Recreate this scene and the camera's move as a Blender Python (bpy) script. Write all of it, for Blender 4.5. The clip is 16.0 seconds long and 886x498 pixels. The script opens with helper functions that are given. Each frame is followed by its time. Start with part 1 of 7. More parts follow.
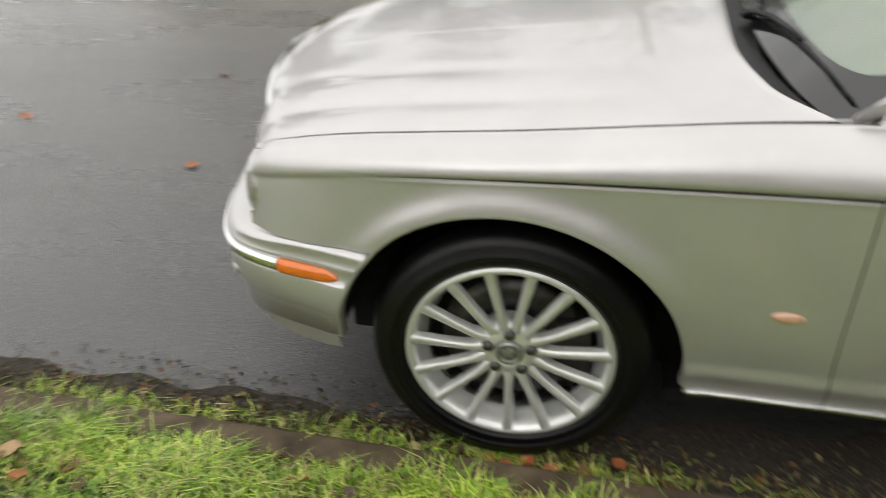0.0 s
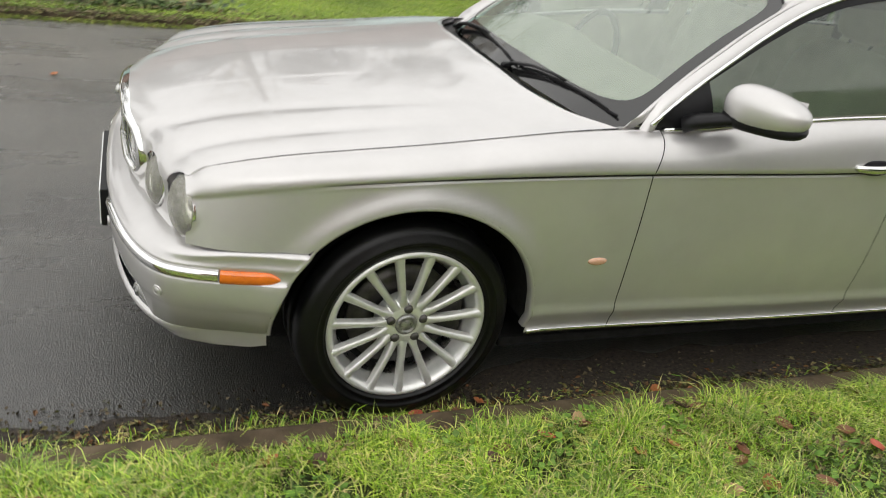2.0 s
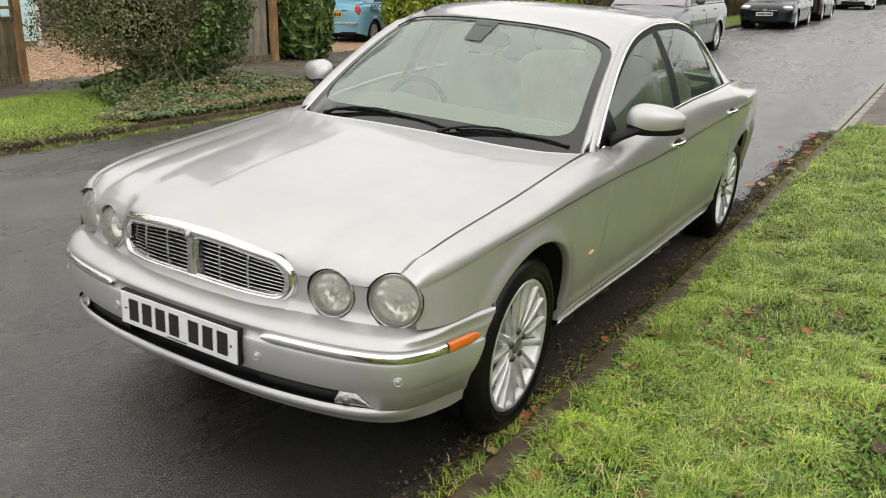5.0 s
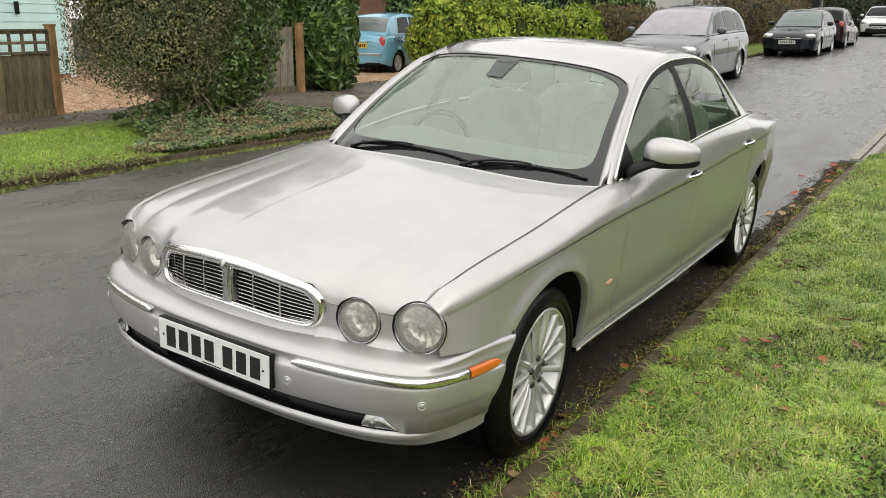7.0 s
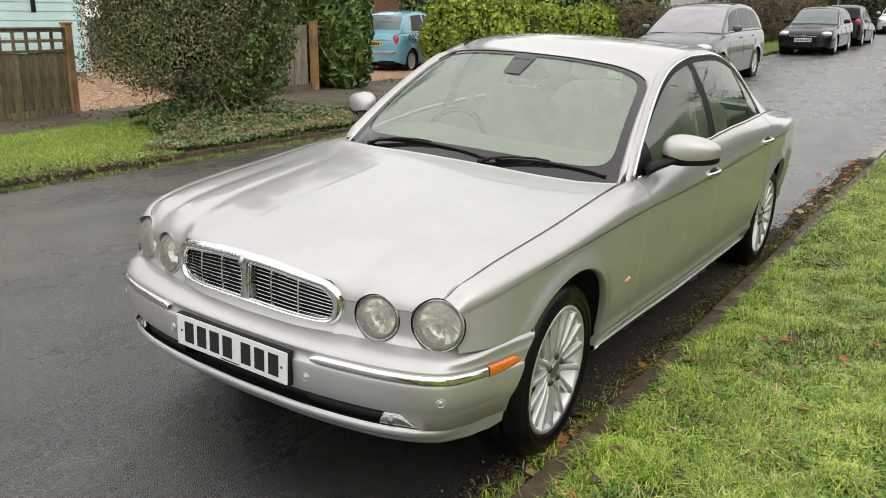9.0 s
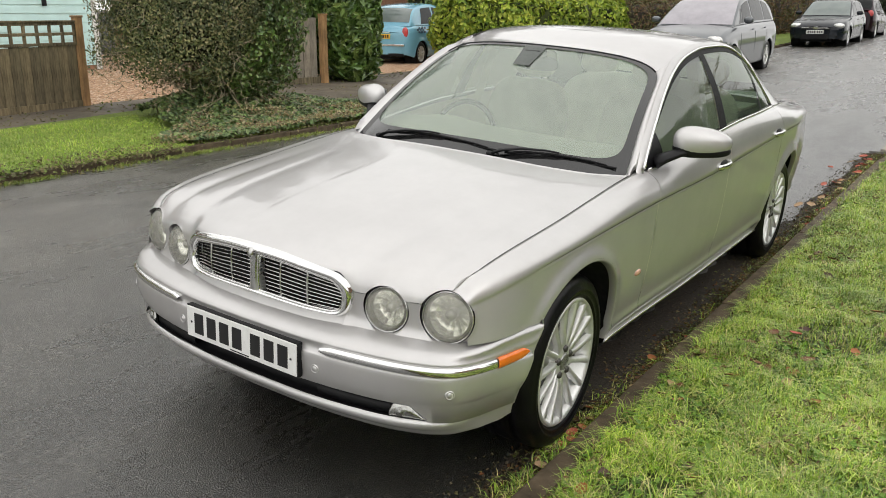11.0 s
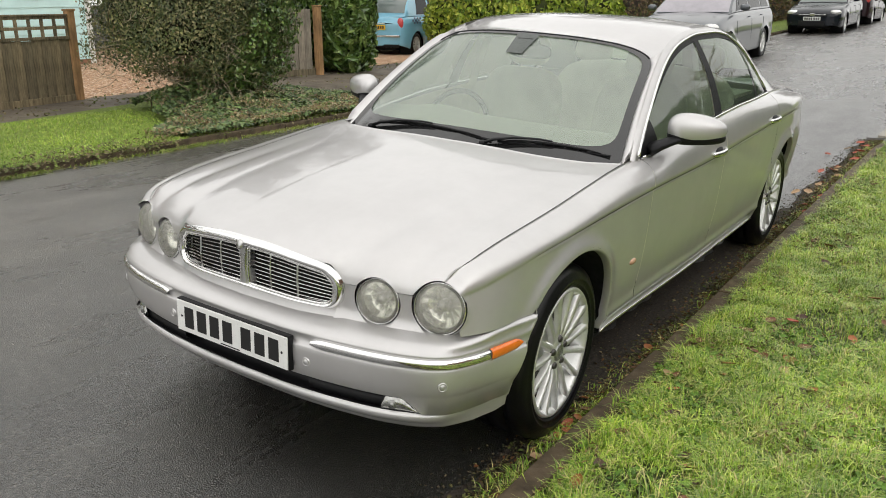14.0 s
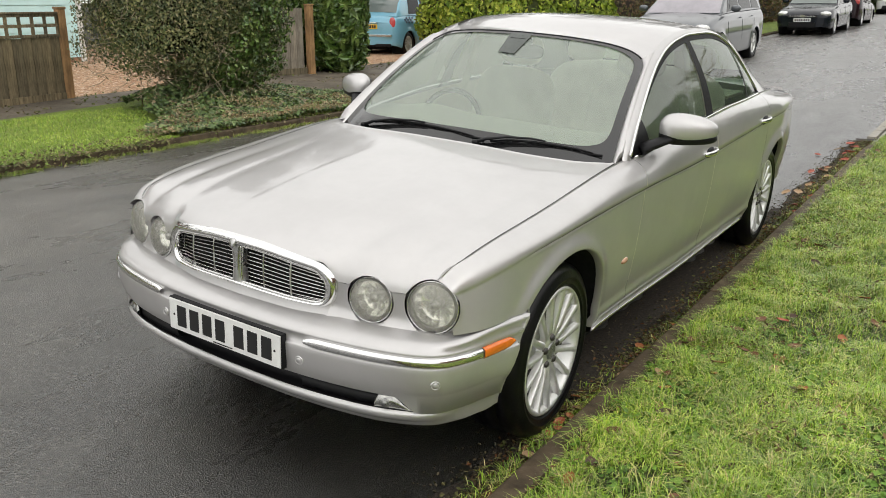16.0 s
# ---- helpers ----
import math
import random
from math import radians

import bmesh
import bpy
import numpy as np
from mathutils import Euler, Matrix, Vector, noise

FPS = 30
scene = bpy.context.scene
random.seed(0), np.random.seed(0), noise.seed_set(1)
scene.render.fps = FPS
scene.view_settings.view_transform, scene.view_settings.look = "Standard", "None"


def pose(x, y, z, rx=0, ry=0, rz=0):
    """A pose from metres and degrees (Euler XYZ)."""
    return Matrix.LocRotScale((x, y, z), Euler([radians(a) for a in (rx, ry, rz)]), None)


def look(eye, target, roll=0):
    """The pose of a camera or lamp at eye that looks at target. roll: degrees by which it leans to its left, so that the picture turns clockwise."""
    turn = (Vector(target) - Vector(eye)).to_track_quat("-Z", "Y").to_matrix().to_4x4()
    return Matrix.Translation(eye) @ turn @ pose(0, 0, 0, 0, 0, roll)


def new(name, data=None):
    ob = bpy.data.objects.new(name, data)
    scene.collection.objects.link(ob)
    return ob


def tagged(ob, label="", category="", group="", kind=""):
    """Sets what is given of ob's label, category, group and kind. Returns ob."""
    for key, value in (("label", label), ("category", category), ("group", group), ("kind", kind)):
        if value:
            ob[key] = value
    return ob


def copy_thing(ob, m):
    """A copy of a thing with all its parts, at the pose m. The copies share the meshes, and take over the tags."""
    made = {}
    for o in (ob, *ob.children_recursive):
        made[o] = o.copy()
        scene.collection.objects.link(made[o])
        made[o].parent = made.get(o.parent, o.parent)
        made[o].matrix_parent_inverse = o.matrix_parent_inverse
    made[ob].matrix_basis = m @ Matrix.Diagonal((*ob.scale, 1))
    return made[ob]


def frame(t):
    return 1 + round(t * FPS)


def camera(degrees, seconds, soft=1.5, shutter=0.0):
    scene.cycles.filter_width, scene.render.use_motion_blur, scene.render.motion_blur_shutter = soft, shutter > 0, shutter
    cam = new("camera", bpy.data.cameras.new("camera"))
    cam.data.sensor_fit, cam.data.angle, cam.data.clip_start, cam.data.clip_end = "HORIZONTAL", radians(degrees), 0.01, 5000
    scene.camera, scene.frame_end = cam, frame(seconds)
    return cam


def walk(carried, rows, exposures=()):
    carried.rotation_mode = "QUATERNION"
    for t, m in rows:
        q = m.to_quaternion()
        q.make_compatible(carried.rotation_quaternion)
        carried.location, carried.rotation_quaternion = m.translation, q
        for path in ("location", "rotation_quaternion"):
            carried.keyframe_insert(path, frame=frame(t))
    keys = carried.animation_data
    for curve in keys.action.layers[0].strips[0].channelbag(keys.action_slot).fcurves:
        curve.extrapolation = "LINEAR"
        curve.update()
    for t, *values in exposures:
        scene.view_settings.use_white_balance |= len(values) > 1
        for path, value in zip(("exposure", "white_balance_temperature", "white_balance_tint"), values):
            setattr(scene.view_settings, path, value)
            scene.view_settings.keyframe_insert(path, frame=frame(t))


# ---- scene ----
import functools

cam = camera(56.1, 16.0, 0.9, 0.6)
PATH = [
    (0, (0.213, -2.276, 1.57), (-0.184, -0.635, 0.498), -1.7),
    (0.5, (-0.043, -2.441, 1.552), (0.034, -0.759, 0.473), 1.0),
    (1, (-0.212, -2.651, 1.604), (-0.051, -0.961, 0.545), 1.2),
    (1.2, (-0.244, -2.698, 1.612), (-0.064, -1.004, 0.565), 1.5),
    (1.5, (-0.37, -2.746, 1.596), (-0.023, -1.046, 0.601), 4.4),
    (2, (-0.72, -2.745, 1.604), (-0.035, -1.081, 0.73), 8.6),
    (2.5, (-1.028, -2.656, 1.575), (-0.133, -1.063, 0.761), 7.7),
    (2.8, (-1.226, -2.503, 1.584), (-0.128, -1.042, 0.774), 7.6),
    (3, (-1.331, -2.443, 1.607), (-0.157, -1.037, 0.805), 6.7),
    (3.2, (-1.491, -2.366, 1.573), (-0.189, -1.048, 0.819), 6.4),
    (5.3, (-2.553, -1.908, 1.606), (-0.916, -0.954, 0.964), 3.6),
    (5.5, (-2.58, -1.916, 1.614), (-0.959, -0.935, 0.976), 3.3),
    (6, (-2.582, -1.938, 1.631), (-0.959, -0.942, 1.019), 3.2),
    (6.5, (-2.581, -1.961, 1.636), (-0.964, -0.944, 1.045), 3.0),
    (7, (-2.576, -1.977, 1.642), (-0.955, -0.961, 1.06), 3.1),
    (7.5, (-2.57, -1.964, 1.636), (-0.943, -0.957, 1.052), 3.2),
    (8, (-2.568, -1.956, 1.642), (-0.944, -0.944, 1.06), 3.2),
    (8.5, (-2.57, -1.958, 1.635), (-0.953, -0.937, 1.047), 3.0),
    (9, (-2.578, -1.954, 1.632), (-0.974, -0.914, 1.045), 3.0),
    (11.5, (-2.572, -1.953, 1.626), (-0.993, -0.891, 1.012), 2.7),
    (12, (-2.566, -1.953, 1.628), (-0.999, -0.882, 0.999), 2.5),
    (12.5, (-2.561, -1.956, 1.62), (-0.997, -0.886, 0.978), 2.4),
    (13, (-2.56, -1.958, 1.611), (-0.994, -0.895, 0.962), 2.3),
    (13.5, (-2.544, -1.956, 1.612), (-0.964, -0.906, 0.98), 2.3),
    (14, (-2.538, -1.955, 1.615), (-0.953, -0.907, 0.992), 2.3),
    (14.5, (-2.533, -1.959, 1.622), (-0.941, -0.915, 1.009), 2.3),
    (15, (-2.541, -1.957, 1.615), (-0.95, -0.914, 0.997), 2.3),
    (15.5, (-2.551, -1.956, 1.617), (-0.958, -0.916, 0.999), 2.4),
    (16, (-2.547, -1.955, 1.614), (-0.95, -0.924, 0.991), 2.6),
]

# the car leans with the road's camber towards the kerb; the path is given on the car's own axes
LEAN = pose(0, -0.78, 0) @ pose(0, 0, 0, 3.0) @ pose(0, 0.78, 0)
SKY, SUN = 0.135, 0.32
EXPOSURES = [(0.0, 0.33), (1.0, 0.42), (3.0, 0.42), (5.3, 0.33), (16.0, 0.33)]
walk(cam, [(t, LEAN @ look(eye, target, roll)) for t, eye, target, roll in PATH], EXPOSURES)

# ---- daylight: overcast winter day ----
world = bpy.data.worlds.new("overcast")
scene.world = world
world.use_nodes = True
wn = world.node_tree.nodes
wl = world.node_tree.links
sky = wn.new("ShaderNodeTexSky")
sky.sky_type = "NISHITA"
sky.sun_disc = False
sky.sun_elevation = radians(38)
sky.sun_rotation = radians(200)
sky.dust_density = 4.0
grey_sky = wn.new("ShaderNodeHueSaturation")
grey_sky.inputs["Saturation"].default_value = 0.12
wl.new(sky.outputs[0], grey_sky.inputs["Color"])
cloud = wn.new("ShaderNodeMix")
cloud.data_type = "RGBA"
cloud.inputs[0].default_value = 0.80
wl.new(grey_sky.outputs[0], cloud.inputs[6])
cloud.inputs[7].default_value = (9.1, 9.0, 8.75, 1)
wl.new(cloud.outputs[2], wn["Background"].inputs[0])
wn["Background"].inputs[1].default_value = SKY
sun_data = bpy.data.lights.new("sun", "SUN")
sun_data.energy = SUN
sun_data.angle = radians(100)
sun_data.color = (1.0, 0.97, 0.93)
sun = new("sun", sun_data)
sun.matrix_world = look((-6, 1, 22), (0, 0, 0))


# ---- materials ----
def material(name):
    m = bpy.data.materials.new(name)
    m.use_nodes = True
    nt = m.node_tree
    return m, nt, nt.nodes["Principled BSDF"]


def ramp(nt, source, stops):
    r = nt.nodes.new("ShaderNodeValToRGB")
    el = r.color_ramp.elements
    while len(el) < len(stops):
        el.new(0.5)
    for e, (p, c) in zip(el, stops):
        e.position = p
        e.color = (*c, 1) if len(c) == 3 else (c[0], c[0], c[0], 1)
    nt.links.new(source, r.inputs[0])
    return r.outputs[0]


def noise_tex(nt, scale, detail=4.0, rough=0.6, coords="Object", stretch=None):
    tc = nt.nodes.new("ShaderNodeTexCoord")
    t = nt.nodes.new("ShaderNodeTexNoise")
    t.inputs["Scale"].default_value = scale
    t.inputs["Detail"].default_value = detail
    t.inputs["Roughness"].default_value = rough
    src = tc.outputs[coords]
    if stretch:
        mp = nt.nodes.new("ShaderNodeMapping")
        mp.inputs["Scale"].default_value = stretch
        nt.links.new(src, mp.inputs[0])
        src = mp.outputs[0]
    nt.links.new(src, t.inputs["Vector"])
    return t.outputs["Fac"]


def mixed(nt, fac, a, b, blend="MIX"):
    m = nt.nodes.new("ShaderNodeMix")
    m.data_type = "RGBA"
    m.blend_type = blend
    for sock, val in ((m.inputs[0], fac), (m.inputs[6], a), (m.inputs[7], b)):
        if isinstance(val, (int, float)):
            sock.default_value = val
        elif isinstance(val, tuple):
            sock.default_value = (*val, 1)
        else:
            nt.links.new(val, sock)
    return m.outputs[2]


def bump(nt, bsdf, height, strength=0.3, dist=0.01):
    b = nt.nodes.new("ShaderNodeBump")
    b.inputs["Strength"].default_value = strength
    b.inputs["Distance"].default_value = dist
    nt.links.new(height, b.inputs["Height"])
    nt.links.new(b.outputs[0], bsdf.inputs["Normal"])
    return b


def plain(name, color, rough=0.5, metal=0.0, vary=0.15, scale=8.0, coat=0.0, spec=0.5, bumps=0.0, bscale=200.0):
    """A surface with slight variation of tone and gloss."""
    m, nt, b = material(name)
    n = noise_tex(nt, scale)
    lo = tuple(c * (1 - vary) for c in color)
    hi = tuple(min(1, c * (1 + vary)) for c in color)
    nt.links.new(ramp(nt, n, [(0.3, lo), (0.7, hi)]), b.inputs["Base Color"])
    nt.links.new(ramp(nt, noise_tex(nt, scale * 3), [(0.3, (max(0.0, rough * 0.85),)), (0.7, (min(1, rough * 1.15),))]), b.inputs["Roughness"])
    b.inputs["Metallic"].default_value = metal
    b.inputs["Coat Weight"].default_value = coat
    b.inputs["Coat Roughness"].default_value = 0.03
    b.inputs["Specular IOR Level"].default_value = spec
    if bumps:
        bump(nt, b, noise_tex(nt, bscale, 6), bumps, 0.004)
    return m


def paint(name, color, metal=0.0, rough=0.3, coat=1.0):
    """Car paint: fine metallic flake under a clear coat, with faint road film."""
    m, nt, b = material(name)
    film = noise_tex(nt, 5.0, 8, 0.65)
    lo = tuple(c * 0.93 for c in color)
    nt.links.new(ramp(nt, film, [(0.35, lo), (0.65, color)]), b.inputs["Base Color"])
    nt.links.new(ramp(nt, noise_tex(nt, 60, 5), [(0.3, (rough * 0.97,)), (0.7, (rough * 1.03,))]), b.inputs["Roughness"])
    b.inputs["Metallic"].default_value = metal
    b.inputs["Coat Weight"].default_value = coat
    b.inputs["Specular IOR Level"].default_value = 0.5 * coat
    b.inputs["Specular Tint"].default_value = (0.72, 0.72, 0.72, 1)
    nt.links.new(ramp(nt, noise_tex(nt, 14, 6), [(0.4, (0.03,)), (0.75, (0.12,))]), b.inputs["Coat Roughness"])
    return m


def glass(name, tint, rough=0.0, haze=0.0, ior=1.62, film=(0.60, 0.72, 0.60)):
    """Thin glazing: tinted pass-through with a real Fresnel reflection."""
    m, nt, b = material(name)
    nt.nodes.remove(b)
    tr = nt.nodes.new("ShaderNodeBsdfTransparent")
    tr.inputs[0].default_value = (*tint, 1)
    gl = nt.nodes.new("ShaderNodeBsdfGlossy")
    gl.inputs["Roughness"].default_value = rough
    fr = nt.nodes.new("ShaderNodeFresnel")
    fr.inputs[0].default_value = ior
    mx = nt.nodes.new("ShaderNodeMixShader")
    nt.links.new(fr.outputs[0], mx.inputs[0])
    nt.links.new(tr.outputs[0], mx.inputs[1])
    nt.links.new(gl.outputs[0], mx.inputs[2])
    last = mx.outputs[0]
    if haze:
        # pale diffuse layer: lens haze, and sky mirrored in the screen put into colour
        df = nt.nodes.new("ShaderNodeBsdfDiffuse")
        df.inputs[0].default_value = (*film, 1)
        hz = nt.nodes.new("ShaderNodeMixShader")
        hz.inputs[0].default_value = haze
        nt.links.new(last, hz.inputs[1])
        nt.links.new(df.outputs[0], hz.inputs[2])
        last = hz.outputs[0]
    nt.links.new(last, nt.nodes["Material Output"].inputs[0])
    return m


SILVER = paint("silver_paint", (0.585, 0.572, 0.568), 0.64, 0.42, 0.95)
CHROME = plain("chrome", (0.78, 0.78, 0.77), 0.08, 1.0, 0.05)
DULL_CHROME = plain("satin_metal", (0.55, 0.55, 0.54), 0.28, 1.0, 0.08)
RUBBER = plain("tyre_rubber", (0.0035, 0.0035, 0.004), 0.36, 0, 0.3, 12, spec=0.27, bumps=0.25, bscale=70)
BLACK = plain("black_plastic", (0.009, 0.009, 0.010), 0.42, 0, 0.2, 30, spec=0.22)
PILLAR = plain("matt_black_trim", (0.008, 0.008, 0.009), 0.6, 0, 0.15, 30, spec=0.2)
FRIT = plain("black_glass_border", (0.016, 0.016, 0.0165), 0.10, 0, 0.1, 20, coat=0.5, spec=0.5)
# near-black base: shade inside arches, wheels and grille is put into it
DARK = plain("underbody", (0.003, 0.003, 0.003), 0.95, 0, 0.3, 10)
ALLOY = plain("alloy_wheel", (0.70, 0.70, 0.68), 0.36, 0.60, 0.10, 25, coat=0.3)
BRAKE = plain("brake_metal", (0.09, 0.085, 0.08), 0.45, 0.8, 0.4, 20)
BRAKE_CAP = plain("wheel_cap", (0.30, 0.30, 0.29), 0.3, 0.7, 0.35, 60)
AMBER = plain("amber_lens", (0.75, 0.17, 0.012), 0.12, 0, 0.08, 60, coat=0.8)
RED_LENS = plain("red_lens", (0.55, 0.06, 0.06), 0.15, 0, 0.1, 40, coat=0.8)
PALE_LENS = plain("clear_lens", (0.36, 0.36, 0.34), 0.10, 0.8, 0.4, 45, coat=0.9, bumps=0.25, bscale=60)
WHITE_PLATE = plain("white_plate", (0.78, 0.78, 0.76), 0.3, 0, 0.04, 30, coat=0.3)
YELLOW_PLATE = plain("yellow_plate", (0.8, 0.5, 0.03), 0.3, 0, 0.05, 30)
INK = plain("black_ink", (0.012, 0.012, 0.012), 0.4, 0, 0.1)
CREAM = plain("cream_leather", (0.80, 0.77, 0.64), 0.5, 0, 0.1, 10, bumps=0.15, bscale=90)
DASH = plain("dash_top", (0.46, 0.46, 0.37), 0.6, 0, 0.1, 14, bumps=0.1)
SCREEN = glass("windscreen_glass", (0.84, 0.95, 0.85), 0.01, 0.15, 2.35, (0.80, 0.95, 0.80))
SIDE_GLASS = glass("side_glass", (0.50, 0.61, 0.53), 0.0, 0.05, 1.75)
LAMP_GLASS = glass("lamp_glass", (0.96, 0.96, 0.92), 0.01, 0.21, 1.5, (0.94, 0.92, 0.82))
REFLECTOR = plain("lamp_reflector", (0.92, 0.92, 0.88), 0.16, 0.75, 0.10, 22, bumps=0.1, bscale=48)


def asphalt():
    """Worn chippings under a film of rain: damp and painted shade darken the gutter side, drying towards the crown."""
    m, nt, b = material("wet_asphalt")
    tc = nt.nodes.new("ShaderNodeTexCoord")
    streak = noise_tex(nt, 0.55, 7, 0.66, stretch=(0.30, 1.5, 1.0))
    patch = noise_tex(nt, 1.9, 6, 0.65, stretch=(0.6, 1.0, 1.0))
    fine = noise_tex(nt, 260.0, 3, 0.6)
    stones = nt.nodes.new("ShaderNodeTexVoronoi")
    stones.inputs["Scale"].default_value = 160.0
    nt.links.new(tc.outputs["Object"], stones.inputs["Vector"])
    one = nt.nodes.new("ShaderNodeSeparateColor")
    nt.links.new(stones.outputs["Color"], one.inputs[0])
    base = ramp(nt, one.outputs[0], [(0.10, (0.014, 0.0133, 0.012)), (0.5, (0.033, 0.0312, 0.0280)), (0.80, (0.056, 0.053, 0.0475)), (0.98, (0.125, 0.118, 0.106))])
    wear = ramp(nt, patch, [(0.30, (0.55, 0.55, 0.55)), (0.70, (1.5, 1.48, 1.44))])
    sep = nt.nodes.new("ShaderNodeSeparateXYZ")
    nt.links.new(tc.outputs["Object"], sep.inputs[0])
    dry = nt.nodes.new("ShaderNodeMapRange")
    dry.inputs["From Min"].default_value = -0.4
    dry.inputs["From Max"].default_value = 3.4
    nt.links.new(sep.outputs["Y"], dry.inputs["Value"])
    # darker near the kerb: damp, plus shade beside the car put into the colour
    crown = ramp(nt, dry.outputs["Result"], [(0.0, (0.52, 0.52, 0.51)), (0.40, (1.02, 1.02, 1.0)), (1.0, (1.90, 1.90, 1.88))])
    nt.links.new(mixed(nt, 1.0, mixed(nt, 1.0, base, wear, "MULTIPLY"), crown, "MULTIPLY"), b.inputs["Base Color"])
    b.inputs["Roughness"].default_value = 0.5
    b.inputs["Specular IOR Level"].default_value = 0.45
    b.inputs["Coat Weight"].default_value = 1.0
    b.inputs["Coat IOR"].default_value = 1.68
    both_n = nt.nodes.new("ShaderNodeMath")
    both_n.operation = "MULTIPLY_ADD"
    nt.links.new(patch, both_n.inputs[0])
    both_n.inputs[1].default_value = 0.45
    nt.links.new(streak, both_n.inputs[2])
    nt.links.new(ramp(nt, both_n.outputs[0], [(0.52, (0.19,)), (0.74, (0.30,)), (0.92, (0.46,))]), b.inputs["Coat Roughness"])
    tall = nt.nodes.new("ShaderNodeMath")
    tall.operation = "MULTIPLY_ADD"
    nt.links.new(stones.outputs["Distance"], tall.inputs[0])
    tall.inputs[1].default_value = 1.4
    nt.links.new(fine, tall.inputs[2])
    low = bump(nt, b, tall.outputs[0], 0.45, 0.0042)
    nt.links.new(low.outputs[0], b.inputs["Coat Normal"])
    return m


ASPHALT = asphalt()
PAVING = plain("pavement_tarmac", (0.135, 0.114, 0.088), 0.6, 0, 0.40, 2.4, spec=0.3, bumps=0.5, bscale=120)
KERB_STONE = plain("mossy_kerb_concrete", (0.092, 0.069, 0.044), 0.72, 0, 0.5, 9, spec=0.22, bumps=0.7, bscale=70)
SOIL = plain("wet_soil", (0.030, 0.023, 0.016), 0.85, 0, 0.75, 70, bumps=1.0, bscale=90)


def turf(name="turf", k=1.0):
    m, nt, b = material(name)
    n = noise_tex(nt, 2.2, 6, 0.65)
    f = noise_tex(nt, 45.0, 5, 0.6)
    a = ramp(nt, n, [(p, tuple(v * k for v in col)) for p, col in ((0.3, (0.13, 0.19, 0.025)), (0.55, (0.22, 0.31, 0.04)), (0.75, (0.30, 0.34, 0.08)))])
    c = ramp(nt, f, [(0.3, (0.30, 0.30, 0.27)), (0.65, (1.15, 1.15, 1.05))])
    nt.links.new(mixed(nt, 1.0, a, c, "MULTIPLY"), b.inputs["Base Color"])
    b.inputs["Roughness"].default_value = 0.75
    bump(nt, b, f, 0.9, 0.03)
    return m


TURF = turf()
# same turf at a quarter brightness: shade between the blades put into the colour
TURF_SHADED = turf("turf_shaded", 0.26)


def blade_mat(name, cols, gloss=0.22, patch=3.2, dry=None, rough=0.5):
    """Leaves and blades: tone varies from piece to piece and in patches; dry turns some patches to straw."""
    m, nt, b = material(name)
    g = nt.nodes.new("ShaderNodeNewGeometry")
    n = noise_tex(nt, patch, 6, 0.7)
    k = len(cols) - 1
    a = ramp(nt, g.outputs["Random Per Island"], [(i / k, c) for i, c in enumerate(cols)])
    d = ramp(nt, n, [(0.33, (0.52, 0.58, 0.55)), (0.66, (1.30, 1.22, 1.1))])
    col = mixed(nt, 1.0, a, d, "MULTIPLY")
    if dry:
        col = mixed(nt, ramp(nt, noise_tex(nt, 4.6, 5, 0.6), [(0.62, (0.0,)), (0.74, (0.6,))]), col, dry)
    nt.links.new(col, b.inputs["Base Color"])
    b.inputs["Roughness"].default_value = rough
    b.inputs["Specular IOR Level"].default_value = gloss
    return m


GRASS = blade_mat("grass_blades", [(0.04, 0.10, 0.008), (0.25, 0.45, 0.026), (0.40, 0.60, 0.05), (0.70, 0.78, 0.20), (0.14, 0.32, 0.016), (0.72, 0.60, 0.30), (0.08, 0.22, 0.012), (0.46, 0.68, 0.07)], 0.5, 3.2, (0.56, 0.47, 0.16), 0.36)
BUSH_LEAF = blade_mat("dark_evergreen", [(0.030, 0.045, 0.014), (0.11, 0.14, 0.045), (0.26, 0.26, 0.10), (0.05, 0.08, 0.022), (0.38, 0.33, 0.17), (0.08, 0.13, 0.03), (0.035, 0.05, 0.015)], 0.65)
LAUREL = blade_mat("laurel_leaf", [(0.035, 0.08, 0.014), (0.11, 0.21, 0.035), (0.05, 0.10, 0.018), (0.24, 0.33, 0.09), (0.08, 0.16, 0.03)], 0.7, 3.2, None, 0.32)
GOLD_LEAF = blade_mat("yellow_green_leaf", [(0.18, 0.28, 0.03), (0.36, 0.46, 0.05), (0.09, 0.17, 0.03), (0.54, 0.57, 0.10), (0.12, 0.21, 0.03)])
IVY = blade_mat("ivy_leaf", [(0.04, 0.075, 0.022), (0.11, 0.18, 0.045), (0.05, 0.09, 0.03), (0.24, 0.19, 0.10), (0.17, 0.29, 0.07), (0.06, 0.09, 0.03), (0.12, 0.19, 0.06), (0.28, 0.38, 0.15)], 0.7)
TWIG = plain("grey_twigs", (0.34, 0.28, 0.19), 0.8, 0, 0.3, 20)
BROWN_LEAF = blade_mat("fallen_leaf", [(0.20, 0.07, 0.02), (0.28, 0.10, 0.03), (0.12, 0.05, 0.02), (0.36, 0.08, 0.03), (0.30, 0.18, 0.07)])
RED_HEDGE = blade_mat("russet_hedge", [(0.15, 0.09, 0.055), (0.21, 0.13, 0.08), (0.11, 0.10, 0.045), (0.14, 0.16, 0.06)])
FAR_TREE = blade_mat("far_foliage", [(0.02, 0.035, 0.012), (0.035, 0.05, 0.02), (0.06, 0.06, 0.03)])


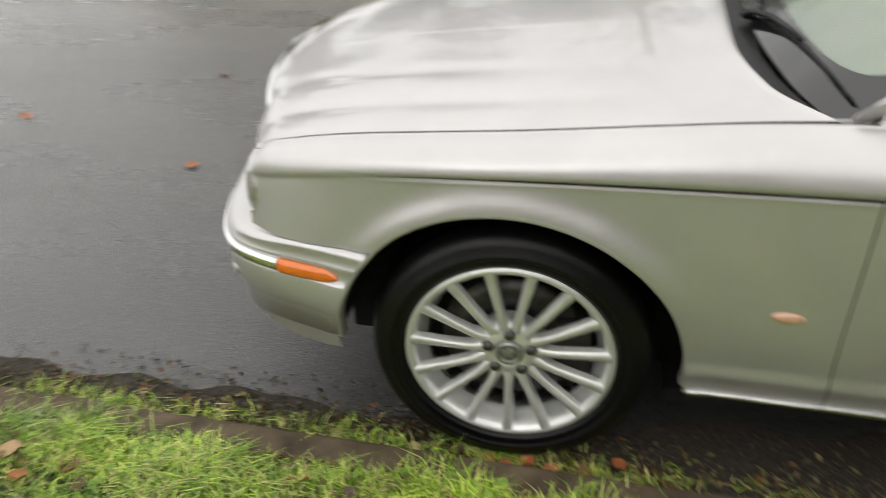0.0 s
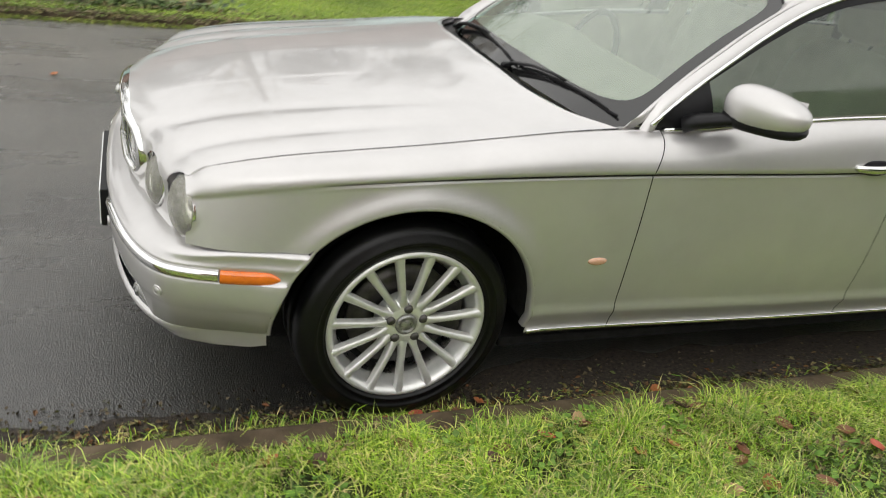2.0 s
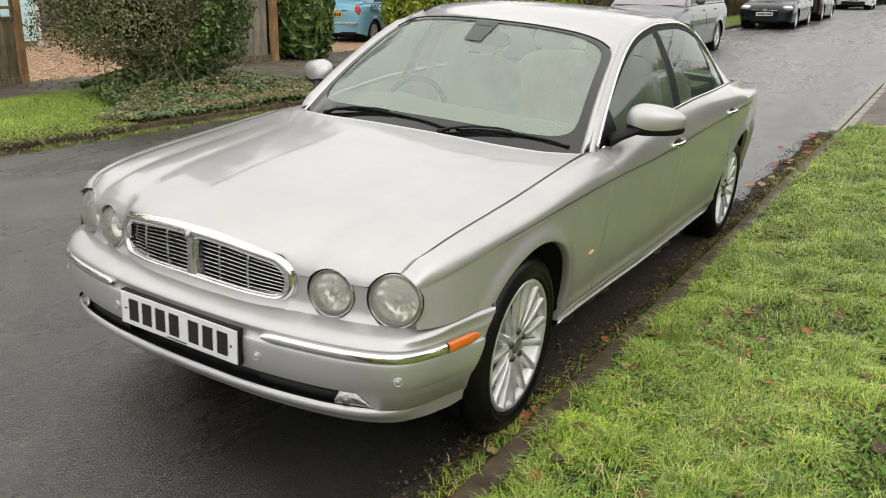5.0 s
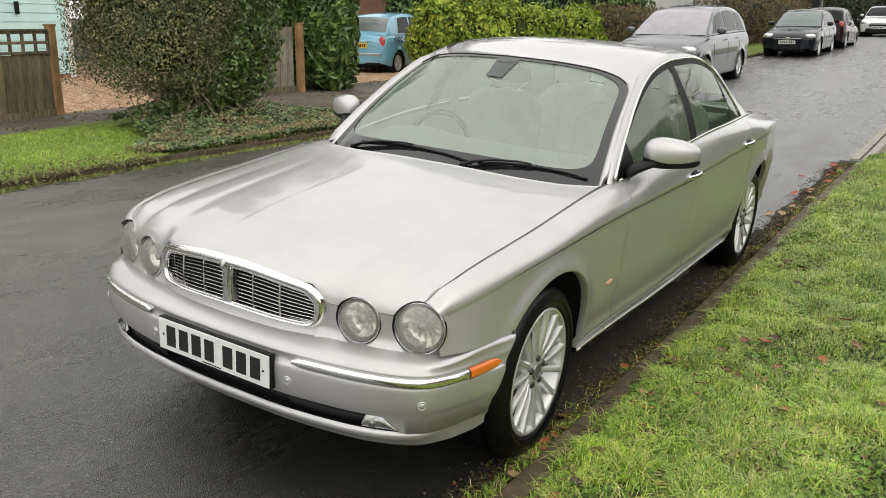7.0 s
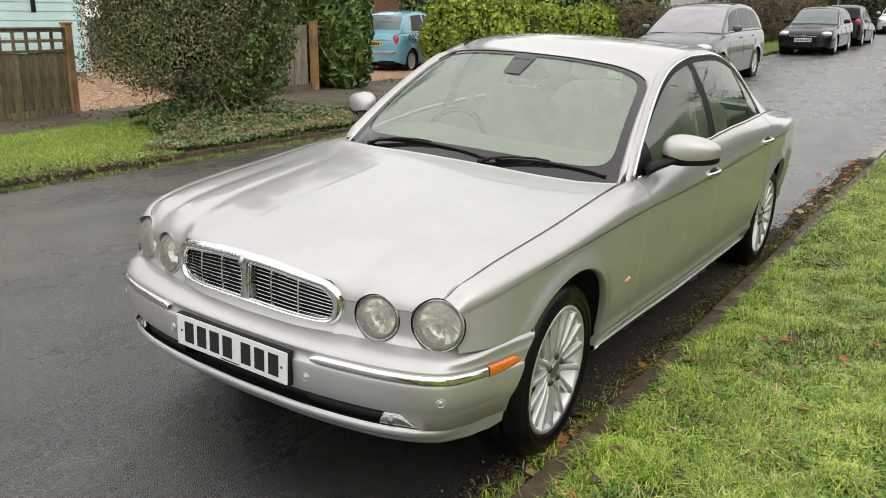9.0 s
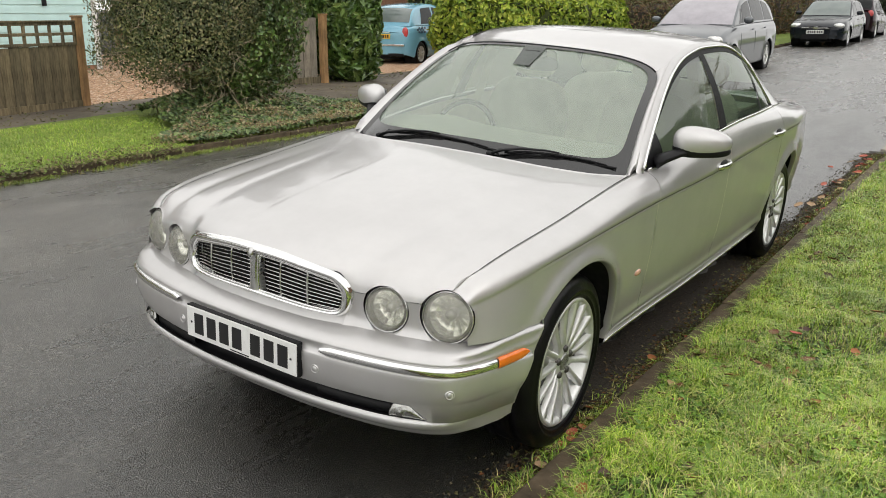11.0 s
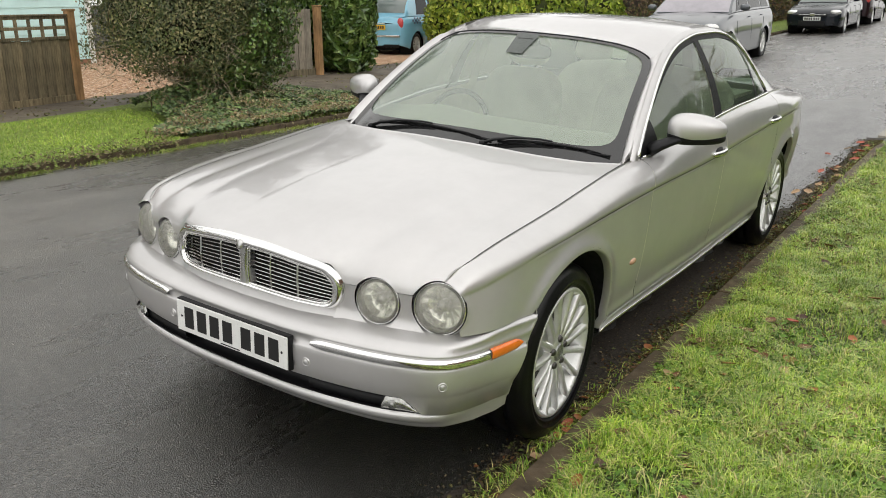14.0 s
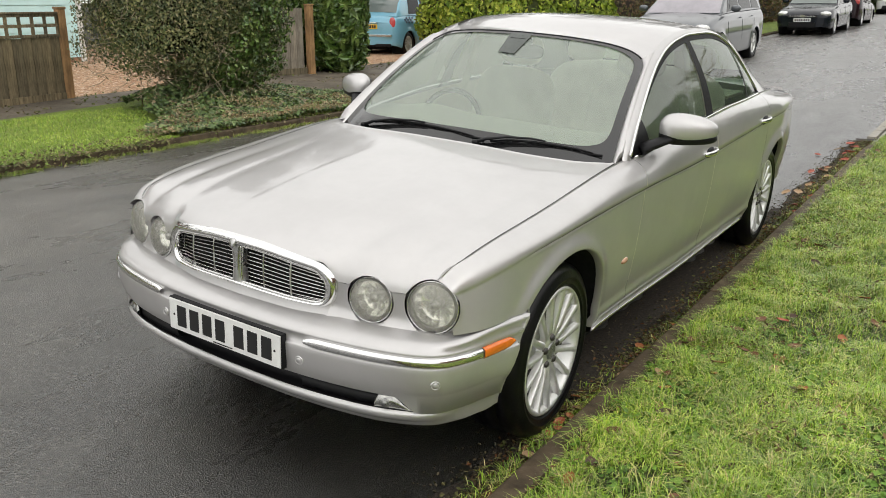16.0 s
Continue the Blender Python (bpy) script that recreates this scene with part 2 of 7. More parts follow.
def timber(name, a, c):
    m, nt, b = material(name)
    g = noise_tex(nt, 6.0, 8, 0.7, stretch=(6, 6, 0.5))
    s = noise_tex(nt, 2.2, 6, 0.7, stretch=(1.6, 1.6, 0.7))
    oi = nt.nodes.new("ShaderNodeObjectInfo")
    col = ramp(nt, g, [(0.3, a), (0.7, c)])
    stain = ramp(nt, s, [(0.35, (0.48, 0.48, 0.45)), (0.65, (1.15, 1.13, 1.06))])
    each = ramp(nt, oi.outputs["Random"], [(0.0, (0.75, 0.75, 0.75)), (1.0, (1.2, 1.15, 1.1))])
    nt.links.new(mixed(nt, 1.0, mixed(nt, 1.0, col, stain, "MULTIPLY"), each, "MULTIPLY"), b.inputs["Base Color"])
    b.inputs["Roughness"].default_value = 0.8
    bump(nt, b, g, 0.4, 0.006)
    return m


OLD_WOOD = timber("weathered_boards", (0.085, 0.068, 0.040), (0.34, 0.285, 0.185))
GREY_WOOD = timber("silvered_boards", (0.16, 0.14, 0.115), (0.42, 0.38, 0.32))
NEW_WOOD = timber("tan_post", (0.28, 0.165, 0.08), (0.48, 0.30, 0.15))
CLADDING = plain("pale_blue_cladding", (0.54, 0.76, 0.74), 0.5, 0, 0.06, 3)
WHITE_TRIM = plain("white_trim", (0.72, 0.72, 0.68), 0.5, 0, 0.06, 6)
RED_PAINT = plain("dark_red_door", (0.13, 0.02, 0.015), 0.4, 0, 0.15, 6)
BRICK = plain("brick_wall", (0.30, 0.16, 0.10), 0.8, 0, 0.3, 12, bumps=0.4, bscale=30)


def gravel():
    m, nt, b = material("tan_gravel")
    tc = nt.nodes.new("ShaderNodeTexCoord")
    v = nt.nodes.new("ShaderNodeTexVoronoi")
    v.inputs["Scale"].default_value = 32.0
    nt.links.new(tc.outputs["Object"], v.inputs["Vector"])
    sep = nt.nodes.new("ShaderNodeSeparateColor")
    nt.links.new(v.outputs["Color"], sep.inputs[0])
    col = ramp(nt, sep.outputs[0], [(0.0, (0.17, 0.08, 0.04)), (0.45, (0.42, 0.23, 0.12)), (0.8, (0.55, 0.36, 0.22)), (1.0, (0.75, 0.62, 0.48))])
    nt.links.new(col, b.inputs["Base Color"])
    b.inputs["Roughness"].default_value = 0.8
    bump(nt, b, v.outputs["Distance"], 0.8, 0.02)
    return m


GRAVEL = gravel()


# ---- mesh helpers ----
def mesh_data(name, verts, faces, smooth=True):
    me = bpy.data.meshes.new(name)
    me.from_pydata([tuple(v) for v in verts], [], faces)
    me.update()
    if smooth:
        me.shade_smooth()
    return me


def part(name, data, mat, parent=None, label=""):
    """Links a mesh (or a bmesh) as one object, under a thing or a part."""
    if isinstance(data, bmesh.types.BMesh):
        me = bpy.data.meshes.new(name)
        data.to_mesh(me)
        data.free()
    else:
        me = data
    if mat and not me.materials:
        me.materials.append(mat)
    ob = new(name, me)
    if parent:
        ob.parent = parent
    if label:
        ob["label"] = label
    return ob


def thing(name, label, category, m=None, group="", kind=""):
    ob = new(name)
    ob.empty_display_size = 0.1
    if m is not None:
        ob.matrix_basis = m
    return tagged(ob, label, category, group, kind)


def setting(name, data, mat, label):
    return tagged(part(name, data, mat), label, "", "", "structure")


def curve(xs, ys):
    """Monotone cubic through the given knots."""
    xs, ys = np.array(xs, float), np.array(ys, float)
    h = np.diff(xs)
    d = np.diff(ys) / h
    m = np.zeros(len(xs))
    m[0], m[-1] = d[0], d[-1]
    for i in range(1, len(xs) - 1):
        if d[i - 1] * d[i] > 0:
            w1, w2 = 2 * h[i] + h[i - 1], h[i] + 2 * h[i - 1]
            m[i] = (w1 + w2) / (w1 / d[i - 1] + w2 / d[i])

    def at(x):
        x = np.asarray(x, float)
        i = np.clip(np.searchsorted(xs, x) - 1, 0, len(xs) - 2)
        t = np.clip((x - xs[i]) / h[i], 0, 1)
        return ((2 * t**3 - 3 * t**2 + 1) * ys[i] + (t**3 - 2 * t**2 + t) * h[i] * m[i]
                + (-2 * t**3 + 3 * t**2) * ys[i + 1] + (t**3 - t**2) * h[i] * m[i + 1])
    return at


def smooth01(x, a, b):
    t = np.clip((np.asarray(x, float) - a) / (b - a), 0, 1)
    return t * t * (3 - 2 * t)


def sheet(name, P, keep=None, flange=(), inward=None, depth=0.015, flip=False, smooth=True):
    """A mesh from a grid of points P[i, j]; flange names the borders (u0 u1 v0 v1) that turn inward."""
    P = np.array(P, float)
    nu, nv = P.shape[:2]
    verts = [tuple(p) for p in P.reshape(-1, 3)]
    faces = []
    for i in range(nu - 1):
        for j in range(nv - 1):
            if keep is None or keep[i, j]:
                faces.append((i * nv + j, (i + 1) * nv + j, (i + 1) * nv + j + 1, i * nv + j + 1))
    inward = np.zeros(3) if inward is None else np.array(inward, float)
    for f in flange:
        if f[0] == "u":
            i = 0 if f[1] == "0" else nu - 1
            ids = [(i * nv + j) for j in range(nv)]
        else:
            j = 0 if f[1] == "0" else nv - 1
            ids = [(i * nv + j) for i in range(nu)]
        b0 = len(verts)
        for k in ids:
            verts.append(tuple(np.array(verts[k]) + inward * depth))
        for k in range(len(ids) - 1):
            q = (ids[k], ids[k + 1], b0 + k + 1, b0 + k)
            faces.append(q if f in ("u1", "v0") else q[::-1])
    used = sorted({k for f in faces for k in f})
    index = {k: n for n, k in enumerate(used)}
    faces = [tuple(index[k] for k in f) for f in faces]
    if flip:
        faces = [f[::-1] for f in faces]
    return mesh_data(name, [verts[k] for k in used], faces, smooth)


def tube(name, pts, radius, sides=8, closed=False, squash=(1, 1)):
    """A tube along points; radius may be a list. squash flattens it along (side, up)."""
    pts = [Vector(p) for p in pts]
    n = len(pts)
    rad = radius if isinstance(radius, (list, tuple)) else [radius] * n
    verts, faces = [], []
    for i, p in enumerate(pts):
        a = pts[(i - 1) % n] if (i > 0 or closed) else p
        b = pts[(i + 1) % n] if (i < n - 1 or closed) else p
        d = (b - a).normalized() if (b - a).length else Vector((1, 0, 0))
        up = Vector((0, 0, 1)) if abs(d.z) < 0.95 else Vector((0, 1, 0))
        side = d.cross(up).normalized()
        up = side.cross(d)
        for k in range(sides):
            t = 2 * math.pi * k / sides
            verts.append(p + side * (math.cos(t) * rad[i] * squash[0]) + up * (math.sin(t) * rad[i] * squash[1]))
    for i in range(n if closed else n - 1):
        j = (i + 1) % n
        for k in range(sides):
            l = (k + 1) % sides
            faces.append((i * sides + k, j * sides + k, j * sides + l, i * sides + l))
    if not closed:
        faces.append(tuple(range(sides)))
        faces.append(tuple((n - 1) * sides + k for k in reversed(range(sides))))
    return mesh_data(name, verts, faces)


def lathe(name, prof, seg=32, smooth=True):
    """Turns a profile of (radius, along) about the x axis of (along) = local y."""
    verts, faces = [], []
    n = len(prof)
    for k in range(seg):
        t = 2 * math.pi * k / seg
        for r, a in prof:
            verts.append((r * math.cos(t), a, r * math.sin(t)))
    for k in range(seg):
        l = (k + 1) % seg
        for i in range(n - 1):
            faces.append((k * n + i, k * n + i + 1, l * n + i + 1, l * n + i))
    return mesh_data(name, verts, faces, smooth)


def box(bm, lo, hi, m=None, bevel=0.0):
    """Adds a box to a bmesh, with bevelled edges where asked."""
    lo, hi = Vector(lo), Vector(hi)
    r = bmesh.ops.create_cube(bm, size=1)
    t = Matrix.Translation((lo + hi) / 2) @ Matrix.Diagonal((*(hi - lo), 1))
    bmesh.ops.transform(bm, matrix=(m @ t) if m is not None else t, verts=r["verts"])
    if bevel:
        edges = {e for v in r["verts"] for e in v.link_edges}
        bmesh.ops.bevel(bm, geom=list(edges), offset=bevel, segments=2, affect="EDGES", profile=0.6)
    return bm


def box_mesh(lo, hi, bevel=0.0, m=None):
    return box(bmesh.new(), lo, hi, m, bevel)


def mirror_y(me, name=None):
    """A mirrored copy of a mesh across the y = 0 plane."""
    verts = [(v.co.x, -v.co.y, v.co.z) for v in me.vertices]
    faces = [tuple(reversed(p.vertices)) for p in me.polygons]
    out = mesh_data(name or me.name, verts, faces)
    for mt in me.materials:
        out.materials.append(mt)
    return out


def both(name, me, mat, parent, label="", first=None):
    """The part on the kerb side (y < 0) and its mirror on the road side."""
    if mat and not me.materials:
        me.materials.append(mat)
    a = part(name, me, mat, parent, label)
    b = part(name, mirror_y(me), mat, first[1] if first else parent, label)
    if first:
        a.parent = first[0]
    return a, b


# ---- the silver saloon, built on its own axes: x to the tail, y to the road, z up; front axle at x = 0 ----
WHEELBASE, HUB_Z, TYRE_R, ARCH_R = 3.034, 0.334, 0.329, 0.402

saloon = thing("saloon_car", "silver metallic four-door saloon car parked tight against the kerb, wet", "car", LEAN)

crease_z = curve([-0.64, -0.52, -0.3, 0.0, 0.67, 1.27, 2.04, 2.96, 3.6, 4.2], [0.705, 0.738, 0.778, 0.803, 0.825, 0.836, 0.862, 0.885, 0.885, 0.87])
crease_s = curve([-0.64, -0.52, -0.3, 0.0, 0.67, 1.5, 2.3, 2.96, 3.6, 4.05, 4.2], [0.722, 0.782, 0.825, 0.842, 0.846, 0.862, 0.862, 0.855, 0.795, 0.69, 0.59])
edge_z = curve([-0.64, -0.529, -0.362, -0.177, 0.03, 0.262, 0.468, 0.606, 0.733, 1.1, 1.43, 2.1, 2.7, 3.1, 3.6, 4.05, 4.2],
               [0.752, 0.795, 0.827, 0.848, 0.868, 0.894, 0.916, 0.926, 0.932, 0.972, 1.003, 1.028, 1.028, 1.010, 0.972, 0.925, 0.885])
edge_s = curve([-0.64, -0.5, 0.0, 0.4, 0.61, 0.733, 1.1, 1.5, 2.1, 2.7, 3.1, 3.6, 4.05, 4.2], [0.672, 0.715, 0.732, 0.732, 0.73, 0.758, 0.785, 0.80, 0.795, 0.765, 0.725, 0.665, 0.585, 0.52])
groove = lambda x: smooth01(x, -0.36, -0.08) * (1 - smooth01(x, 3.3, 3.9))


def side_s(x, z):
    """Half width of the body side below the crease."""
    zc, sc = crease_z(x), crease_s(x)
    t = np.clip((zc - z) / (zc - 0.29), 0, 1)
    s = sc - 0.004 - 0.012 * t - 0.050 * t**3 + 0.010 * np.exp(-((z - 0.345) / 0.022) ** 2)
    s = s + 0.030 * np.clip(t / 0.33, 0, 1) * (1 - smooth01(x, -0.52, -0.18)) * (1 - 0.6 * np.clip((t - 0.5) / 0.5, 0, 1))
    s = s + 0.030 * np.clip(t / 0.4, 0, 1) * smooth01(x, 3.42, 3.9)
    for hub, lip, w in ((0.0, 0.021, 0.034), (WHEELBASE, 0.020, 0.034)):
        r = np.hypot(x - hub, z - HUB_Z)
        s = s + lip * np.exp(-(np.maximum(r - ARCH_R, 0) / w) ** 2) * (1 - smooth01(z, zc - 0.03, zc)) * (0.22 + 0.78 * smooth01(z, 0.46, 0.70))
    return s


def seam_lean(u, z):
    d = 0.055 * np.clip((z - 0.825) / 0.11, 0, 1.2) ** 1.3 + 0.015 * np.clip((0.6 - z) / 0.3, 0, 1) ** 2
    return u + d * np.exp(-((u - 0.68) / 0.16) ** 2)


SEAMS = [0.68, 1.62, 2.70]
u_list = np.unique(np.round(np.concatenate([np.arange(-0.61, 0.68, 0.0129), np.linspace(0.68, 1.62, 34), np.linspace(1.62, 2.70, 60), np.linspace(2.70, 3.5, 62), np.linspace(3.5, 4.17, 24)]), 4))
low_n, mid_n = 26, 18


def side_column(u):
    zc, sc = float(crease_z(u)), float(crease_s(u))
    zl = np.concatenate([np.linspace(0.272, 0.597, low_n), np.linspace(0.597, zc - 0.011, mid_n)[1:]])
    x = seam_lean(u, zl)
    col = [(xx, float(side_s(xx, zz)), zz) for xx, zz in zip(x, zl)]
    g = float(groove(u))
    x = float(seam_lean(u, zc))
    col += [(x, sc - 0.003, zc - 0.007), (x, sc - 0.003 - 0.010 * g, zc - 0.002), (x, sc - 0.002 - 0.008 * g, zc + 0.002), (x, sc + 0.002 * g, zc + 0.006)]
    ze, se = float(edge_z(u)), float(edge_s(u))
    dq = min(1.0, max(0.02, (u + 0.622) / 0.075))
    ze = max(zc + 0.012, 0.705 + (ze - 0.705) * math.sqrt(1 - (1 - dq) ** 2.2))
    w_ = 1 - float(smooth01(u, 0.3, 0.9))
    a, c = np.array([sc + 0.002 * g, zc + 0.006]), np.array([se, ze])
    b = np.array([sc - 0.012 + 0.010 * w_, zc + (0.78 + 0.20 * w_) * (ze - zc)])
    for t in np.linspace(0, 1, 13)[1:]:
        p = (1 - t) ** 2 * a + 2 * t * (1 - t) * b + t * t * c
        xx = float(seam_lean(u, p[1]))
        col.append((xx, p[0], p[1]))
    return col


SIDE = np.array([side_column(u) for u in u_list])
SIDE = SIDE * [1, -1, 1]


def arch_cut(P):
    """Opens the wheel arches: drops what lies inside and draws the rim onto the circle."""
    P = P.copy()
    keep = np.ones((P.shape[0] - 1, P.shape[1] - 1), bool)
    for hub in (0.0, WHEELBASE):
        r = np.hypot(P[..., 0] - hub, P[..., 2] - HUB_Z)
        inside = r < ARCH_R
        keep &= ~(inside[:-1, :-1] & inside[1:, :-1] & inside[1:, 1:] & inside[:-1, 1:])
        k = np.where(inside, ARCH_R / np.maximum(r, 1e-6), 1.0)
        P[..., 0] = hub + (P[..., 0] - hub) * k
        P[..., 2] = HUB_Z + (P[..., 2] - HUB_Z) * k
        moved = inside
        s = side_s(P[..., 0], P[..., 2])
        P[..., 1] = np.where(moved, -s, P[..., 1])
    return P, keep


LAMPS = [((-0.668, 0.487, 0.662), 0.072, 0.45, 11), ((-0.611, 0.678, 0.668), 0.081, 0.50, 16)]


def lamp_frame(k):
    (x, s, z), rad, yaw, deg = LAMPS[k]
    d = Vector((-math.cos(radians(deg)), -math.sin(radians(deg)), 0.10)).normalized()
    return Vector((x, -s, z)), d, rad


def clear_of_lamps(P, keep=None):
    """Opens round holes for the lamps."""
    if keep is None:
        keep = np.ones((P.shape[0] - 1, P.shape[1] - 1), bool)
    for k in range(2):
        c, d, rad = lamp_frame(k)
        v = P - np.array(c)
        al = v @ np.array(d)
        rr = np.sqrt(np.maximum((v**2).sum(-1) - al**2, 0))
        ins = (rr < rad + 0.006) & (al > -0.06) & (al < 0.12)
        keep &= ~(ins[:-1, :-1] & ins[1:, :-1] & ins[1:, 1:] & ins[:-1, 1:])
        # draw the edge out to the ring
        push = np.where(ins, (rad + 0.006) / np.maximum(rr, 1e-5), 1.0)[..., None]
        radial = v - al[..., None] * np.array(d)
        P[:] = P + radial * (push - 1)
    return keep


SIDE, KEEP = arch_cut(SIDE)
KEEP = clear_of_lamps(SIDE, KEEP)
KEEP &= ~((SIDE[:-1, :-1, 0] < -0.2) & (SIDE[:-1, 1:, 2] < 0.5985))


def side_panel(name, lo, hi, label=""):
    i0 = 0 if lo is None else int(np.argmin(abs(u_list - lo)))
    i1 = len(u_list) - 1 if hi is None else int(np.argmin(abs(u_list - hi)))
    P = SIDE[i0:i1 + 1].copy()
    fl = ["v1"]
    if lo is not None:
        P[0, :, 0] += 0.0018
    if hi is not None:
        P[-1, :, 0] -= 0.0018
    me = sheet(name, P, KEEP[i0:i1], fl, (0, 1, 0), 0.02)
    return both(name, me, SILVER, saloon, label)


wing = side_panel("front_wing", None, SEAMS[0])
front_door = side_panel("front_door", SEAMS[0], SEAMS[1])
rear_door = side_panel("rear_door", SEAMS[1], SEAMS[2])
side_panel("rear_wing", SEAMS[2], None)


for k, owner in enumerate((front_door, rear_door, rear_door)):
    i = int(np.argmin(abs(u_list - SEAMS[k])))
    G = np.stack([SIDE[i] + np.array((dx, 0.007, 0)) for dx in (-0.012, 0.012)])
    kk = np.hypot(G[..., 0] - WHEELBASE, G[..., 2] - HUB_Z) > ARCH_R + 0.02
    both("door_seal", sheet("door_seal", G, kk[:-1, :-1] & kk[1:, 1:]), BLACK, saloon, "", owner)

# black strip in the groove: the crease's shade made as a part
line = [(x, -float(crease_s(x)) + 0.0045, float(crease_z(x)) + 0.0005) for x in np.linspace(-0.30, 3.55, 120)]
both("swage_line", tube("swage_line", line, [0.0022 * min(1.0, 0.05 + k / 16) for k in range(120)], 6), BLACK, saloon, "shade under the shoulder crease, laid in as a black strip")


def arch_lip(hub, t0, t1):
    """The rolled lip round a wheel arch and the dark liner behind it."""
    P, L = [], []
    for t in np.linspace(radians(t0), radians(t1), 49):
        x, z = hub + ARCH_R * math.cos(t), HUB_Z + ARCH_R * math.sin(t)
        s = float(side_s(x, z)) if not (hub == 0 and x < -0.2 and z < 0.597) else bumper_edge(x, z)
        xi, zi = hub + (ARCH_R - 0.012) * math.cos(t), HUB_Z + (ARCH_R - 0.012) * math.sin(t)
        P.append([(x, -s, z), ((x + xi) / 2, -s - 0.002, (z + zi) / 2), (xi, -s + 0.004, zi), (xi, -s + 0.03, zi)])
        xl, zl = hub + (ARCH_R + 0.004) * math.cos(t), HUB_Z + (ARCH_R + 0.004) * math.sin(t)
        L.append([(xl, -s + 0.012, zl), (xl, -0.66, zl), (xl, -0.52, zl), (hub, -0.52, HUB_Z)])
    both("arch_lip", sheet("arch_lip", P), SILVER, saloon)
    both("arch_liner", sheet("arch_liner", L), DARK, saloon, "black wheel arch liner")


# bumper: a section swept round the plan of the nose
plan_x = curve([0, 0.2, 0.33, 0.5, 0.62, 0.72, 0.78, 0.93, 1.06, 1.20], [-0.815, -0.811, -0.801, -0.774, -0.743, -0.700, -0.655, -0.498, -0.372, -0.235])
plan_s = curve([0, 0.2, 0.33, 0.5, 0.62, 0.72, 0.78, 0.93, 1.06, 1.20], [0, 0.2, 0.329, 0.497, 0.616, 0.714, 0.763, 0.818, 0.836, 0.845])


@functools.lru_cache(None)
def bumper_edge(x, z):
    """Half width of the bumper's rear edge where the wheel arch cuts it."""
    zs, ds = [p[1] for p in BUMP_SEC[8:]][::-1], [p[0] for p in BUMP_SEC[8:]][::-1]
    d = float(np.interp(z, zs, ds)) if z < 0.547 else 0.0
    lo, hi = 0.85, 1.2
    for _ in range(24):
        q = (lo + hi) / 2
        lo, hi = (q, hi) if bumper_point(q, d, z)[0] < x else (lo, q)
    return bumper_point(q, d, z)[1] + 0.012 * float(smooth01(x, -0.62, -0.40)) * (0.3 + 0.7 * float(smooth01(z, 0.30, 0.48)))


BUMP_SEC = [(-0.135, 0.594), (-0.11, 0.592), (-0.085, 0.589), (-0.06, 0.584), (-0.04, 0.578), (-0.022, 0.570), (-0.009, 0.561), (-0.002, 0.553), (0.0, 0.547),
            (-0.003, 0.543), (-0.003, 0.512), (0.002, 0.510), (0.004, 0.505), (0.004, 0.49), (0.003, 0.47), (0.001, 0.45), (-0.002, 0.43), (-0.006, 0.416), (-0.011, 0.405),
            (-0.014, 0.398), (-0.017, 0.380), (-0.02, 0.362), (-0.020, 0.347),
            (-0.014, 0.343), (-0.010, 0.336), (-0.012, 0.326), (-0.022, 0.314), (-0.036, 0.304), (-0.045, 0.296), (-0.050, 0.286), (-0.060, 0.278), (-0.10, 0.275)]
SLOT = (19, 22)


def bumper_point(q, d, z):
    x, s = float(plan_x(q)), float(plan_s(q))
    e = 1e-3
    tx, ts = float(plan_x(q + e) - plan_x(q - e)), float(plan_s(q + e) - plan_s(q - e))
    if q < 2e-3:
        tx, ts = 0.0, 1.0
    n = math.hypot(tx, ts)
    nx, ns = -ts / n, tx / n
    nx, ns = (nx, ns) if nx < 0 or ns > 0 else (-nx, -ns)
    if ns < 0:
        nx, ns = -nx, -ns
        if nx > 0:
            nx = -nx
    turn = float(smooth01(q, 0.62, 0.9))
    if d < -0.02 and z > 0.5:
        d = d * (1 - (0.97 if d > -0.05 else 0.5) * turn)
    if z < 0.35:
        z = z + 0.020 * turn * (0.35 - z) / 0.1
        d = d * (1 + 0.3 * turn)
    if z < 0.41:
        d = d + (-0.012 - (0.41 - z) * 0.16 - d) * turn * min(1.0, (0.41 - z) / 0.03)
    d -= 0.010 * float(smooth01(q, 0.5, 0.75)) * (1 - float(smooth01(q, 0.9, 1.05))) * float(smooth01(0.47 - z, 0, 0.12))
    return (x + nx * d, s + max(ns, 0) * d, z)


q_list = np.unique(np.concatenate([np.linspace(0, 0.6, 36), np.linspace(0.6, 0.85, 28), np.linspace(0.85, 1.2, 30)]))
BP = np.array([[bumper_point(q, d, z) for d, z in BUMP_SEC] for q in q_list])
BP[0, :, 1] = 0
# the slot narrows to a point at its ends
slim = 1 - 0.97 * smooth01(q_list, 0.625, 0.71)[:, None]
BP[:, SLOT[0]:SLOT[1], 2] = BP[:, SLOT[1]:SLOT[1] + 1, 2] + (BP[:, SLOT[0]:SLOT[1], 2] - BP[:, SLOT[1]:SLOT[1] + 1, 2]) * slim
# its top corner meets the wing
top_row = smooth01(q_list, 0.80, 0.95)[:, None]
BP[:, :8, 2] += top_row * (0.5965 - BP[:, :8, 2]) * np.array([1, 1, 1, 1, 0.8, 0.5, 0.25, 0.1])
